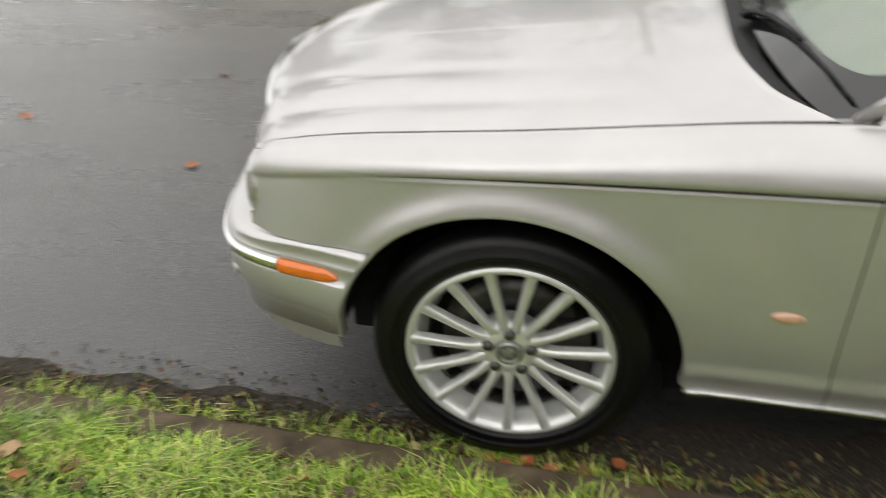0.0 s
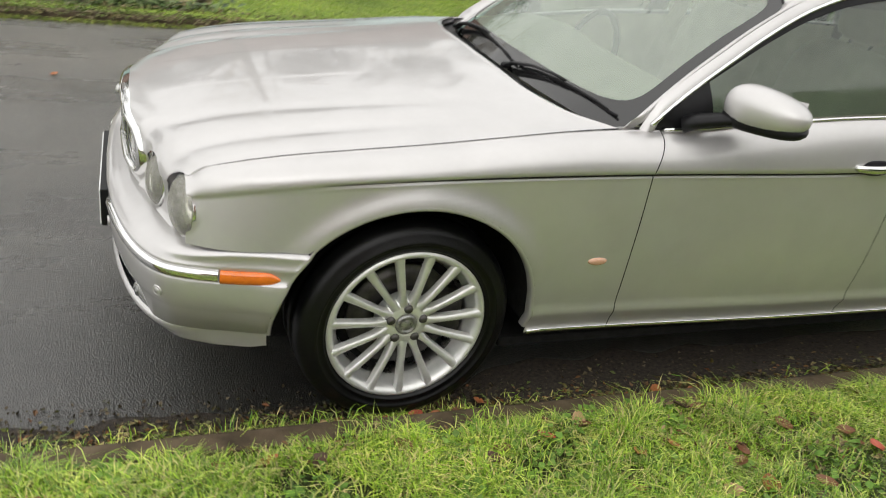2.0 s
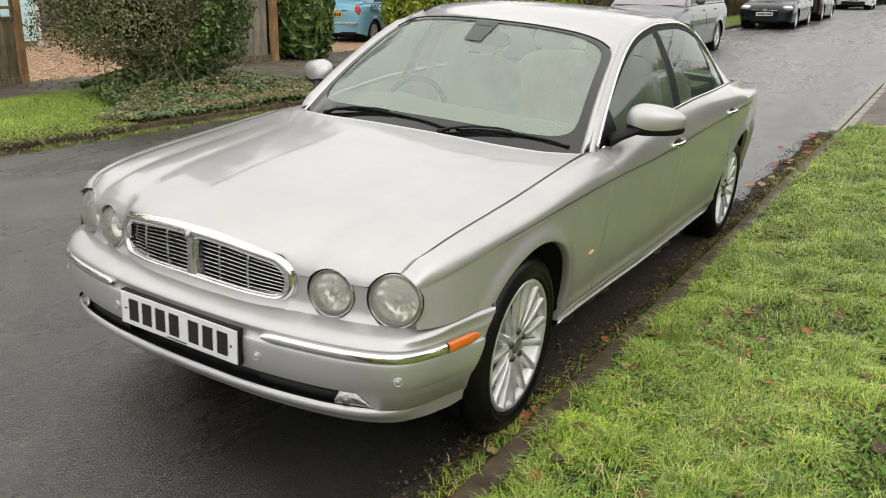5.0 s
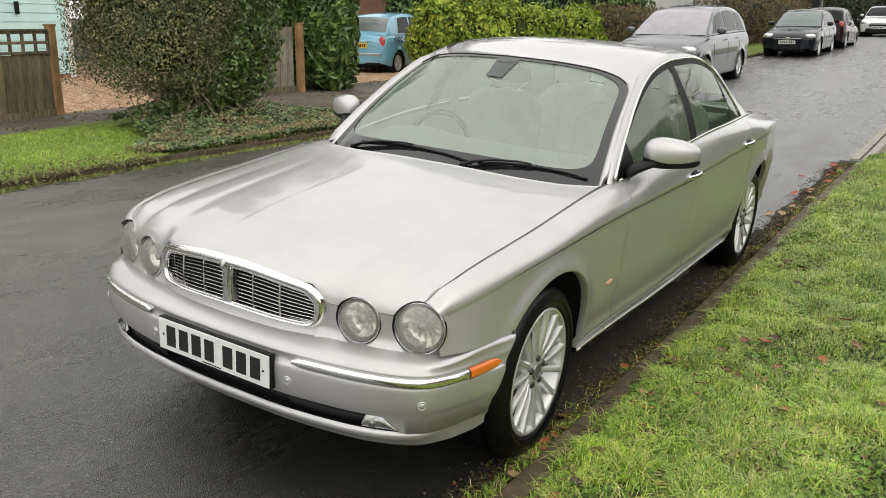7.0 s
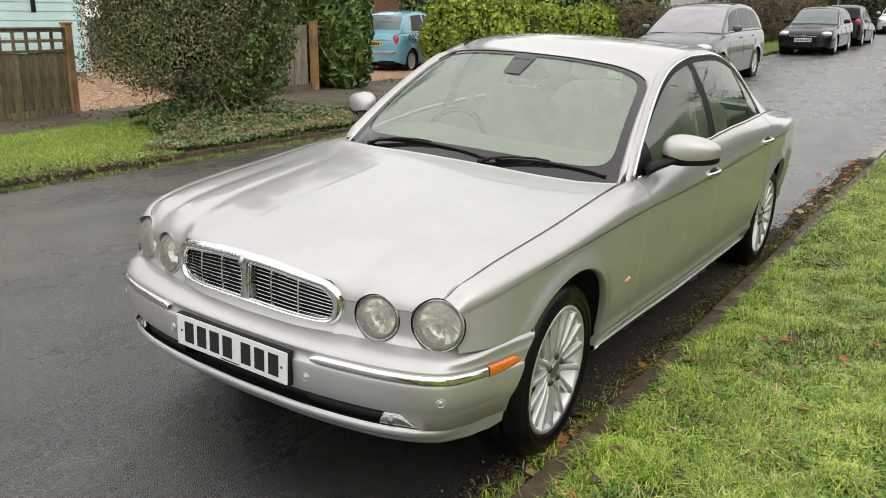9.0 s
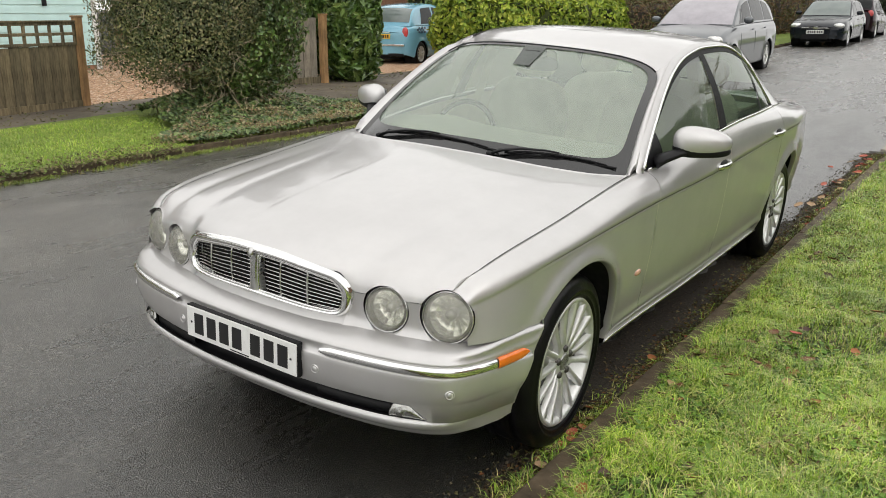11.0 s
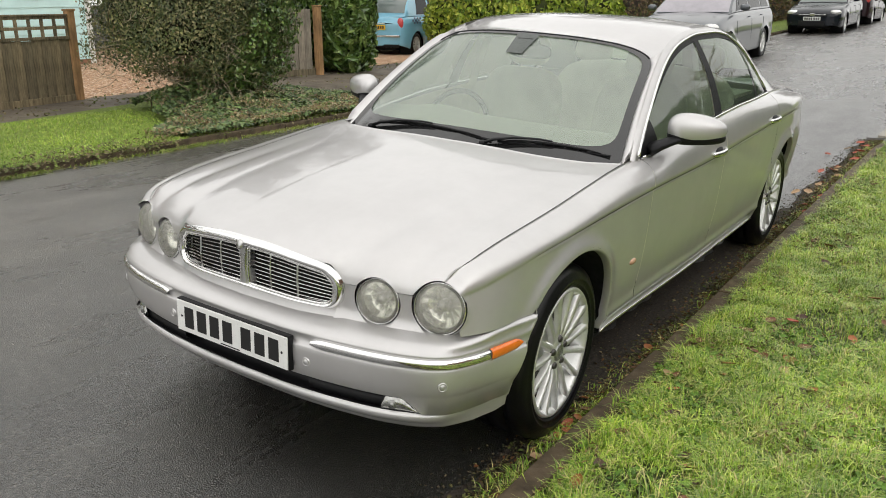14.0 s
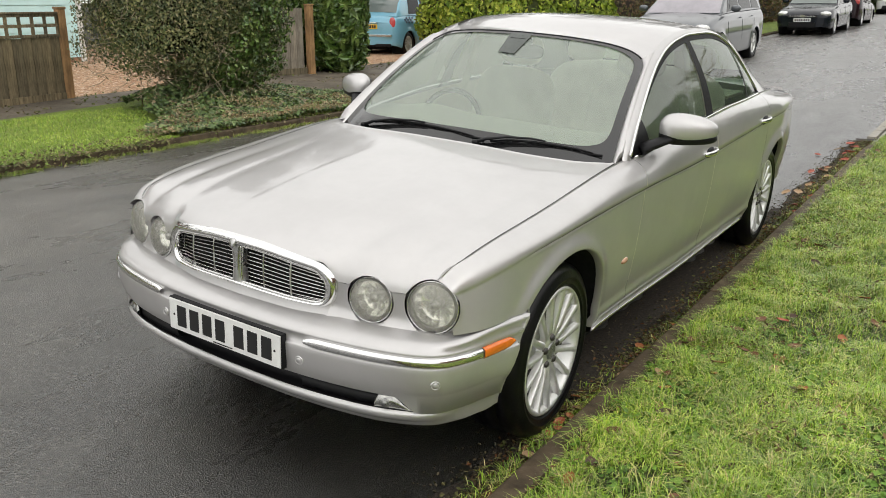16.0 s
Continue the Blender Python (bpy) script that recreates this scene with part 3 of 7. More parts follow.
# its rear edge follows the arch
r = np.hypot(BP[..., 0], BP[..., 2] - HUB_Z)
ins = (r < ARCH_R) & (BP[..., 0] < 0)
bkeep = ~(ins[:-1, :-1] & ins[1:, :-1] & ins[1:, 1:] & ins[:-1, 1:])
xr = -np.sqrt(np.maximum(ARCH_R**2 - (BP[..., 2] - HUB_Z) ** 2, 0))
BP[..., 0] = np.where(ins, xr, BP[..., 0])
r = np.hypot(BP[..., 0], BP[..., 2] - HUB_Z)
BP[..., 1] += 0.012 * np.exp(-(np.maximum(r - ARCH_R, 0) / 0.055) ** 2) * smooth01(BP[..., 0], -0.62, -0.40) * (0.3 + 0.7 * smooth01(BP[..., 2], 0.30, 0.48))
for i, j in np.argwhere(ins):
    BP[i, j, 1] = bumper_edge(round(float(BP[i, j, 0]), 4), round(float(BP[i, j, 2]), 4))
slot = np.zeros_like(bkeep)
for i, q in enumerate(q_list[:-1]):
    if q < 0.71:
        slot[i, SLOT[0]:SLOT[1]] = True
bkeep &= ~slot
# and its lower corner is rounded off
BP[..., 2] += 0.016 * smooth01(BP[..., 0], -0.46, -0.37) * np.clip((0.345 - BP[..., 2]) / 0.06, 0, 1)
BP = BP * [1, -1, 1]
bumper = part("front_bumper", bpy.data.meshes.new("front_bumper"), SILVER, saloon)
half = sheet("front_bumper", BP, bkeep)
verts = [tuple(v.co) for v in half.vertices] + [(v.co.x, -v.co.y, v.co.z) for v in half.vertices]
nh = len(half.vertices)
faces = [tuple(p.vertices) for p in half.polygons] + [tuple(k + nh for k in reversed(p.vertices)) for p in half.polygons]
bm = bmesh.new()
tmp = mesh_data("front_bumper", verts, faces)
bm.from_mesh(tmp)
bmesh.ops.remove_doubles(bm, verts=bm.verts, dist=1e-5)
bm.to_mesh(bumper.data)
bm.free()
bpy.data.meshes.remove(tmp)
bumper.data.shade_smooth()

for hub, t0, t1 in ((0.0, -6, 179.5), (WHEELBASE, -6, 186)):
    arch_lip(hub, t0, t1)


def along_bumper(q0, q1, z, d, n=24):
    return [tuple(np.array(bumper_point(q, d, z)) * [1, -1, 1]) for q in np.linspace(q0, q1, n)]


def strip_mesh(q0, q1, z0, z1, out, n=26, tip0=True, tip1=False):
    """A rounded moulding on the bumper between two heights, tapering at the tips."""
    P = []
    for k, q in enumerate(np.linspace(q0, q1, n)):
        w = 1.0
        if tip0:
            w = min(w, math.sqrt(min(1, (k + 0.35) / 1.6)))
        if tip1:
            w = min(w, math.sqrt(min(1, (n - 1 - k + 0.15) / 5)))
        zc, hh = (z0 + z1) / 2, (z1 - z0) / 2 * w
        P.append([tuple(np.array(bumper_point(q, d, zc + hh * c)) * [1, -1, 1]) for c, d in ((1.0, -0.006), (0.92, out * 0.6), (0.5, out), (0.0, out * 1.1), (-0.5, out), (-0.92, out * 0.6), (-1.0, -0.006))])
    return sheet("strip", P)


both("chrome_strip", strip_mesh(0.335, 0.898, 0.510, 0.542, 0.010), CHROME, bumper, "chrome bumper strip", (bumper, bumper))
both("side_marker", strip_mesh(0.902, 1.055, 0.507, 0.544, 0.011, tip0=False, tip1=True), AMBER, bumper, "orange side marker lens", (bumper, bumper))

# dark intake behind the slot, with the fog lamps at its ends
P = [[tuple(np.array(bumper_point(q, d, z)) * [1, -1, 1]) for d, z in ((-0.030, 0.403), (-0.07, 0.402), (-0.075, 0.343), (-0.030, 0.3425))] for q in np.linspace(0.0, 0.675, 30)]
both("intake", sheet("intake", P), BLACK, bumper, "black lower air intake", (bumper, bumper))
P = []
for q in np.linspace(0.30, 0.575, 14):
    P.append([tuple(np.array(bumper_point(q, d, z)) * [1, -1, 1]) for d, z in ((-0.050, 0.345), (-0.032, 0.352), (-0.030, 0.374), (-0.040, 0.388), (-0.060, 0.392))])
both("intake_duct", sheet("intake_duct", P), BLACK, bumper, "black duct inside the intake", (bumper, bumper))
P = []
for q in np.linspace(0.572, 0.70, 24):
    hh = 0.046 * (1 - 0.97 * float(smooth01(q, 0.625, 0.71))) * min(1.0, 0.55 + (q - 0.572) / 0.02)
    P.append([tuple(np.array(bumper_point(q, -0.013 - 0.010 * abs(f - 0.5) ** 2 * 4, 0.3485 + hh * f)) * [1, -1, 1]) for f in np.linspace(0, 1, 8)])
fog = both("fog_lamp", sheet("fog_lamp", P), PALE_LENS, bumper, "clear fog lamp", (bumper, bumper))
both("fog_rim", tube("fog_rim", [r[0] for r in P] + [r[-1] for r in reversed(P)], 0.0024, 6, True), BLACK, bumper, "", fog)
c, c2 = np.array(bumper_point(0.606, -0.0125, 0.370)), np.array(bumper_point(0.616, -0.0125, 0.370))
bowl = lathe("fog_bowl", [(0.0002, 0.004), (0.006, 0.003), (0.008, -0.001), (0.0135, 0.0015), (0.0155, -0.004)], 20)
bowl.transform(Matrix.Translation((c[0], -c[1], c[2])) @ Vector((c[1] - c2[1], c[0] - c2[0], 0.0)).normalized().to_track_quat("Y", "Z").to_matrix().to_4x4())
both("fog_bowl", bowl, BRAKE_CAP, bumper, "", fog)


def puck(c, n, r, h):
    """A small round button facing n."""
    me = lathe("sensor", [(0.0, h), (r * 0.55, h), (r * 0.62, h * 0.55), (r * 0.72, h * 0.55), (r * 0.8, h), (r * 0.95, h * 0.8), (r, -0.004)], 24)
    me.transform(Matrix.Translation(c) @ Vector(n).to_track_quat("Y", "Z").to_matrix().to_4x4())
    return me


for q, z, d in ((0.752, 0.455, 0.003), (0.315, 0.456, 0.003)):
    p, p2 = np.array(bumper_point(q, d, z)), np.array(bumper_point(q + 0.01, d, z))
    t = p2 - p
    nrm = Vector((-t[1], -abs(t[0]), 0)).normalized()
    both("parking_sensor", puck((p[0], -p[1], p[2]), nrm, 0.0155, 0.0035), SILVER, bumper, "", (bumper, bumper))

# number plate: black carrier, white plate, plain bars for the characters
plate = part("number_plate", box_mesh((-0.828, -0.2635, 0.414), (-0.806, 0.2635, 0.534), 0.003), BLACK, bumper, "white number plate in a black surround")
part("plate_face", box_mesh((-0.832, -0.26, 0.419), (-0.826, 0.26, 0.530), 0.002), WHITE_PLATE, plate)
for k in range(7):
    y = 0.198 - k * 0.0625 - (0.024 if k > 3 else 0)
    part("plate_bar", box_mesh((-0.8335, y - 0.022, 0.437), (-0.831, y + 0.022, 0.512)), INK, plate)

for y in (-0.236, 0.236):
    dot = lathe("plate_screw", [(0.0002, 0.0), (0.004, 0.0), (0.005, -0.003)], 10)
    dot.transform(Matrix.Translation((-0.8335, y, 0.4745)) @ Vector((-1, 0, 0)).to_track_quat("Y", "Z").to_matrix().to_4x4())
    part("plate_screw", dot, INK, plate)
part("maker_bar", box_mesh((-0.8328, -0.045, 0.4235), (-0.831, 0.045, 0.4275)), INK, plate)

# bonnet: long crown with a raised bulge over each lamp
front_x = curve([0, 0.2, 0.37, 0.49, 0.60, 0.68, 0.74], [-0.752, -0.742, -0.706, -0.682, -0.652, -0.622, -0.58])
crown_z = curve([-0.78, -0.66, -0.5, -0.32, 0.0, 0.17, 0.4, 0.6], [0.775, 0.812, 0.846, 0.873, 0.910, 0.928, 0.948, 0.962])
back_x = curve([0, 0.35, 0.58, 0.735], [0.425, 0.435, 0.490, 0.605])


def bonnet_z(x, s):
    st = edge_s(x)
    f = np.clip(s / st, 0, 1)
    z = crown_z(x) + (edge_z(x) - crown_z(x)) * f ** 2.2
    a = 1 - smooth01(x, -0.50, 0.42)
    ridge = 0.003 * np.exp(-((s - 0.495 - 0.05 * (x + 0.6)) / 0.055) ** 2) + 0.003 * np.exp(-((s - 0.675) / 0.05) ** 2) * np.clip((st - s) / 0.03, 0, 1)
    valley = -0.0034 * np.exp(-((s - 0.41 - 0.07 * (x + 0.6)) / 0.034) ** 2) - 0.0045 * np.exp(-((s - 0.585 - 0.035 * (x + 0.6)) / 0.030) ** 2)
    spine = 0.0005 * (1 - smooth01(s, 0.150 + 0.03 * (x + 0.6), 0.164 + 0.03 * (x + 0.6))) * (1 - smooth01(x, -0.1, 0.42)) * smooth01(x, -0.75, -0.6)
    return z + a * (ridge + valley) + spine


def bonnet_edge_z(s):
    """Lower front lip of the bonnet: it arches over the grille and over each lamp."""
    z = 0.705 + 0.055 * (1 - smooth01(s, 0.33, 0.39)) + 0.028 * (1 - smooth01(s, 0.0, 0.36))
    return z


rows = np.concatenate([np.linspace(0, 1, 12) ** 1.6 * 0.075, np.linspace(0.075, 1, 46)[1:]])
B = []
for f in np.unique(np.concatenate([np.linspace(0, 0.5, 44), np.linspace(0.5, 1, 52)])):
    col = []
    for w in rows:
        s = f * 0.70
        x0 = float(front_x(s))
        for _ in range(4):
            x1 = float(back_x(s))
            x = x0 + (x1 - x0) * w
            s = f * (float(edge_s(x)) - 0.0022)
            x0 = float(front_x(s))
        h = float(bonnet_z(x, s))
        dq = min(1.0, (x - x0) / 0.075)
        e = bonnet_edge_z(s)
        h = e + (h - e) * math.sqrt(max(0, 1 - (1 - dq) ** 2.2))
        col.append((x, -s, h))
    B.append(col)
B = np.array(B)


bk = clear_of_lamps(B)
bonnet = part("bonnet", bpy.data.meshes.new("bonnet"), SILVER, saloon)


def fill_mirrored(ob, me):
    """Both halves of a half mesh, welded along the middle."""
    bm = bmesh.new()
    bm.from_mesh(me)
    b2 = mirror_y(me)
    bm.from_mesh(b2)
    bmesh.ops.remove_doubles(bm, verts=bm.verts, dist=2e-5)
    bm.to_mesh(ob.data)
    bm.free()
    bpy.data.meshes.remove(b2)
    ob.data.shade_smooth()
    if not ob.data.materials:
        ob.data.materials.append(SILVER)


fill_mirrored(bonnet, sheet("bonnet", B, bk, ["v1"], (0, 0, -1), 0.02))

gap_line = [(x, -float(edge_s(x)) + 0.0012, float(edge_z(x)) - 0.0016) for x in np.linspace(-0.53, 0.60, 70)]
both("shut_line", tube("shut_line", gap_line, 0.0026, 6), BLACK, saloon, "dark gap beside the bonnet", (bonnet, bonnet))

# nose panel between bonnet lip and bumper
Nn = []
for s in np.linspace(0.352, 0.752, 60):
    x = float(front_x(min(s, 0.74))) if s < 0.74 else -0.575
    top = float(bonnet_edge_z(s)) - 0.004 if s < 0.70 else 0.705 + 0.05 * (s - 0.70) / 0.05
    Nn.append([(x + 0.006 + 0.012 * (1 - t) * (1 - smooth01(s, 0.6, 0.75)) - 0.062 * max(0.0, 1 - t / 0.5) ** 2.2 * (1 - float(smooth01(s, 0.66, 0.75))), -s, 0.558 + (top - 0.558) * t) for t in np.linspace(0, 1, 22)])
Nn = np.array(Nn)
nk = clear_of_lamps(Nn)


def patches(keep):
    """Splits a grid of kept cells into its joined patches."""
    left, out = np.array(keep, dtype=bool), []
    while left.any():
        todo, mask = [tuple(int(v) for v in np.argwhere(left)[0])], np.zeros(left.shape, dtype=bool)
        while todo:
            i, j = todo.pop()
            if 0 <= i < left.shape[0] and 0 <= j < left.shape[1] and left[i, j]:
                left[i, j], mask[i, j] = False, True
                todo += [(i + 1, j), (i - 1, j), (i, j + 1), (i, j - 1)]
        out.append(mask)
    return out


cuts = [0] + [int(np.argmin(abs(np.linspace(0.352, 0.752, 60) - c))) for c in (0.487, 0.678)] + [59]
for i0, i1 in zip(cuts[:-1], cuts[1:]):
    for j0, j1 in ((0, 14), (14, 21)):
        for mask in patches(nk[i0:i1, j0:j1]):
            both("nose_panel", sheet("nose_panel", Nn[i0:i1 + 1, j0:j1 + 1], mask), SILVER, saloon)

# head lamps
for k in range(2):
    c, d, rad = lamp_frame(k)
    m = Matrix.Translation(c) @ d.to_track_quat("Y", "Z").to_matrix().to_4x4()
    ring = lathe("bezel", [(rad + 0.002, -0.03), (rad + 0.002, 0.001), (rad + 0.0005, 0.004), (rad - 0.002, 0.004), (rad - 0.004, 0.001), (rad - 0.0045, -0.02)], 40)
    bowl = lathe("reflector", [(rad - 0.005, 0.0), (rad * 0.88, -0.024), (rad * 0.66, -0.046), (rad * 0.40, -0.060), (rad * 0.20, -0.068)], 14, False)
    lens = lathe("lens", [(rad - 0.004, 0.001), (rad * 0.92, 0.010), (rad * 0.8, 0.017), (rad * 0.6, 0.025), (rad * 0.3, 0.030), (0.0002, 0.0315)], 40)
    bulb = lathe("bulb_shield", [(rad * 0.22, -0.070), (rad * 0.20, -0.050), (rad * 0.24, -0.030), (rad * 0.19, -0.018), (0.0002, -0.015)], 20)
    inner = lathe("inner_ring", [(rad - 0.005, 0.0), (rad - 0.010, 0.003), (rad - 0.014, -0.006), (rad - 0.014, -0.020)], 40)
    gap = lathe("gasket", [(rad + 0.0048, -0.0030), (rad + 0.0034, -0.005), (rad + 0.001, -0.005)], 40)
    shroud = lathe("shroud", [(rad + 0.0046, -0.0030), (rad + 0.0085, -0.008), (rad + 0.0115, -0.020), (rad + 0.012, -0.045)], 40)
    for me in (ring, bowl, lens, gap, shroud, bulb, inner):
        me.transform(m)
    lamp = both("headlamp", ring, CHROME, saloon, "round headlamp with a slightly hazed lens")
    both("reflector", bowl, REFLECTOR, saloon, "", lamp)
    both("bulb_shield", bulb, BRAKE_CAP, saloon, "", lamp)
    both("inner_ring", inner, BRAKE_CAP, saloon, "", lamp)
    both("lens", lens, LAMP_GLASS, saloon, "", lamp)
    both("gasket", gap, BLACK, saloon, "", lamp)
    both("shroud", shroud, SILVER, saloon, "", lamp)

# fillet below the grille
P = []
for s in np.linspace(0, 0.362, 26):
    out = float(front_x(s)) - float(plan_x(s)) - 0.024
    P.append([(float(front_x(s)) + 0.010 - out * (1 - t) ** 2.2, -s, 0.548 + 0.081 * t) for t in np.linspace(0, 1, 10)])
chin = part("chin", bpy.data.meshes.new("chin"), SILVER, saloon)
fill_mirrored(chin, sheet("chin", P))

# grille: chrome surround with a raised top bar, two halves of slats
def grille_top(s):
    return 0.788 - 0.040 * (s / 0.37) ** 2.2


def grille_bot(s):
    return 0.622 - 0.010 * (s / 0.37)


def grille_x(s):
    return float(front_x(s)) - 0.003


top_o = [(s, grille_top(s)) for s in np.linspace(0, 0.33, 14)]
cor = [(0.345, grille_top(0.345) - 0.006), (0.364, grille_top(0.36) - 0.018), (0.378, grille_top(0.37) - 0.038), (0.382, 0.680), (0.374, 0.645), (0.358, 0.622), (0.335, 0.612)]
bot = [(s, grille_bot(s)) for s in np.linspace(0.31, 0.0, 13)]
loop_o = top_o + cor + bot
top_i = [(s, grille_top(s) - 0.031) for s in np.linspace(0.0, 0.315, 14)]
cor_i = [(0.327, grille_top(0.33) - 0.040), (0.338, grille_top(0.34) - 0.046), (0.347, grille_top(0.35) - 0.058), (0.350, 0.672), (0.346, 0.652), (0.338, 0.638), (0.325, 0.630)]
bot_i = [(s, grille_bot(s) + 0.013) for s in np.linspace(0.305, 0.0, 13)]
loop_i = top_i + cor_i + bot_i
for _ in range(2):
    loop_o = [loop_o[0]] + [tuple((np.array(a) * p + np.array(b) * (1 - p))) for a, b in zip(loop_o[:-1], loop_o[1:]) for p in (0.75, 0.25)] + [loop_o[-1]]
    loop_i = [loop_i[0]] + [tuple((np.array(a) * p + np.array(b) * (1 - p))) for a, b in zip(loop_i[:-1], loop_i[1:]) for p in (0.75, 0.25)] + [loop_i[-1]]
G = []
for (so, zo), (si, zi) in zip(loop_o, loop_i):
    xo, xi = grille_x(so), grille_x(si)
    G.append([(xo + 0.03, -so, zo), (xo - 0.004, -so, zo), (xo - 0.013, -(so * 0.75 + si * 0.25), zo * 0.75 + zi * 0.25), (xo - 0.016, -(so + si) / 2, (zo + zi) / 2),
              (xi - 0.010, -(so * 0.2 + si * 0.8), zo * 0.2 + zi * 0.8), (xi - 0.004, -si, zi), (xi + 0.03, -si, zi)])
grille = part("grille", bpy.data.meshes.new("grille"), None, saloon, "chrome grille surround with thin horizontal slats")
grille.data.materials.append(CHROME)
fill_mirrored(grille, sheet("grille", G))


for k in range(9):
    pts = []
    for s in np.linspace(0.020, 0.345, 14):
        zt, zb = grille_top(s) - 0.031, grille_bot(s) + 0.013
        f = (k + 0.5) / 9
        pts.append((grille_x(s) + 0.014, -s, zb + (zt - zb) * f))
    both("slat", tube("slat", pts, 0.0019, 6, squash=(2.4, 0.85)), CHROME, grille, "", (grille, grille))
for s in (0.115, 0.225):
    both("vertical_bar", tube("vertical_bar", [(grille_x(s) + 0.001 - 0.004 * math.sin(t * math.pi), -s, grille_bot(s) + 0.012 + (grille_top(s) - 0.030 - grille_bot(s) - 0.012) * t) for t in np.linspace(0, 1, 9)], 0.0027, 6), DULL_CHROME, grille, "", (grille, grille))
P = []
for t in np.linspace(0, 1, 10):
    wd = 0.023 - 0.010 * math.sin(t * math.pi) ** 0.8
    P.append([(grille_x(0) - 0.010 * (1 - (k / 3) ** 2) + (0.03 if abs(k) == 3 else 0.0), wd * min(abs(k), 2.2) / 2.2 * (1 if k > 0 else -1), 0.624 + 0.140 * t) for k in range(-3, 4)])
part("centre_bar", sheet("centre_bar", P), DULL_CHROME, grille)
rim_loop = [(max(q, 0.020), z) for q, z in loop_i if q > 0.004] + [(0.020, grille_bot(0) + 0.020), (0.017, 0.66), (0.016, 0.70), (0.018, grille_top(0) - 0.040)]
both("inner_rim", tube("inner_rim", [(grille_x(q) - 0.002, -q, z) for q, z in rim_loop], 0.0034, 6, True), CHROME, grille, "", (grille, grille))
# near-black sheet standing in for the shade behind the slats
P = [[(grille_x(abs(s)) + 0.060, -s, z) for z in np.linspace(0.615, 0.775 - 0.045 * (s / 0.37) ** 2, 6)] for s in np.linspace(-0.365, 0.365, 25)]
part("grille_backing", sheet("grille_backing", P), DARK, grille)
badge = lathe("badge", [(0.0002, 0.006), (0.010, 0.005), (0.015, 0.002), (0.016, -0.002)], 18)
badge.transform(Matrix.Translation((grille_x(0) - 0.019, 0, 0.766)) @ Vector((-1, 0, 0.25)).to_track_quat("Y", "Z").to_matrix().to_4x4() @ Matrix.Diagonal((0.8, 1.0, 1.15, 1)))
part("badge", badge, DULL_CHROME, grille)

# ---- cabin ----
rail_x = [0.66, 0.80, 0.95, 1.10, 1.25, 1.40, 1.55, 1.75, 2.0, 2.2, 2.35, 2.5, 2.62, 2.70]
rail_sf = curve(rail_x, [0.762, 0.725, 0.690, 0.657, 0.630, 0.612, 0.602, 0.597, 0.597, 0.602, 0.615, 0.645, 0.692, 0.745])
rail_zf = curve(rail_x, [0.925, 1.030, 1.125, 1.215, 1.290, 1.340, 1.368, 1.388, 1.390, 1.373, 1.335, 1.262, 1.155, 1.045])
roof_c = curve([0.98, 1.12, 1.3, 1.5, 1.75, 2.0, 2.25, 2.45, 2.6], [1.365, 1.395, 1.424, 1.442, 1.450, 1.447, 1.430, 1.40, 1.36])


def cabin_side(x, h):
    """Point of the side glazing: h = 0 at the belt, 1 at the rail."""
    a = np.array([float(edge_s(x)) - 0.012, float(edge_z(x)) + 0.002])
    b = np.array([float(rail_sf(x)), float(rail_zf(x))])
    if b[1] < a[1]:
        b = a.copy()
    p = a + (b - a) * h
    p[0] += 0.020 * math.sin(math.pi * h) * min(1, (b[1] - a[1]) / 0.3)
    return (x, -p[0], p[1])


def glazing(x0, x1, h0=0.02, h1=0.89, lean0=0.0, lean1=0.0, n=22, m=10, inset=0.0):
    P = []
    for t in np.linspace(0, 1, n):
        col = []
        for h in np.linspace(h0, h1, m):
            x = x0 + lean0 * h + (x1 + lean1 * h - x0 - lean0 * h) * t
            p = cabin_side(x, h)
            col.append((p[0], p[1] + inset, p[2]))
        P.append(col)
    return P


def outward(me, centre=(1.6, 0, 0.9)):
    """Turns a glass sheet so that its faces look away from the cabin."""
    c = Vector(centre)
    if sum(p.normal.dot(p.center - c) * p.area for p in me.polygons) < 0:
        me.flip_normals()
    return me


def pane(name, P, mat, owner, label=""):
    me = outward(sheet(name, P))
    a, b = both(name, me, mat, saloon, label, owner)
    outward(b.data)
    if mat is SIDE_GLASS:
        a.visible_shadow = b.visible_shadow = False
    return a, b


pane("window", glazing(0.90, 1.585, 0.02, 0.94, -0.02, 0.065), SIDE_GLASS, front_door, "tinted front window glass")
pane("window", glazing(1.70, 2.40, 0.02, 0.94, 0.01, -0.03), SIDE_GLASS, rear_door, "tinted rear window glass")
pane("quarter_window", glazing(2.425, 2.66, 0.02, 0.90, -0.03, -0.03), SIDE_GLASS, rear_door, "small rear quarter glass")
pane("door_pillar", glazing(1.585, 1.70, 0.0, 0.95, 0.065, 0.01, 6, 10, -0.004), PILLAR, rear_door, "black door pillar")
pane("window_bar", glazing(2.40, 2.425, 0.0, 0.93, -0.03, -0.03, 3, 8, -0.004), BLACK, rear_door)
pane("mirror_triangle", glazing(0.70, 0.90, 0.0, 0.93, 0.0, -0.02, 10, 8, -0.004), BLACK, front_door)
pane("window_seal", [[np.array(cabin_side(x, h)) - (0, 0.0035, 0) for h in (0.925, 0.94, 0.96, 0.985)] for x in np.linspace(0.80, 2.66, 70)], PILLAR, front_door)
rail_pts = [(x, -float(rail_sf(x)) - 0.004, float(rail_zf(x))) for x in np.linspace(0.69, 2.70, 60)]
both("window_trim", tube("window_trim", rail_pts, 0.008, 6), CHROME, saloon, "chrome window surround", front_door)
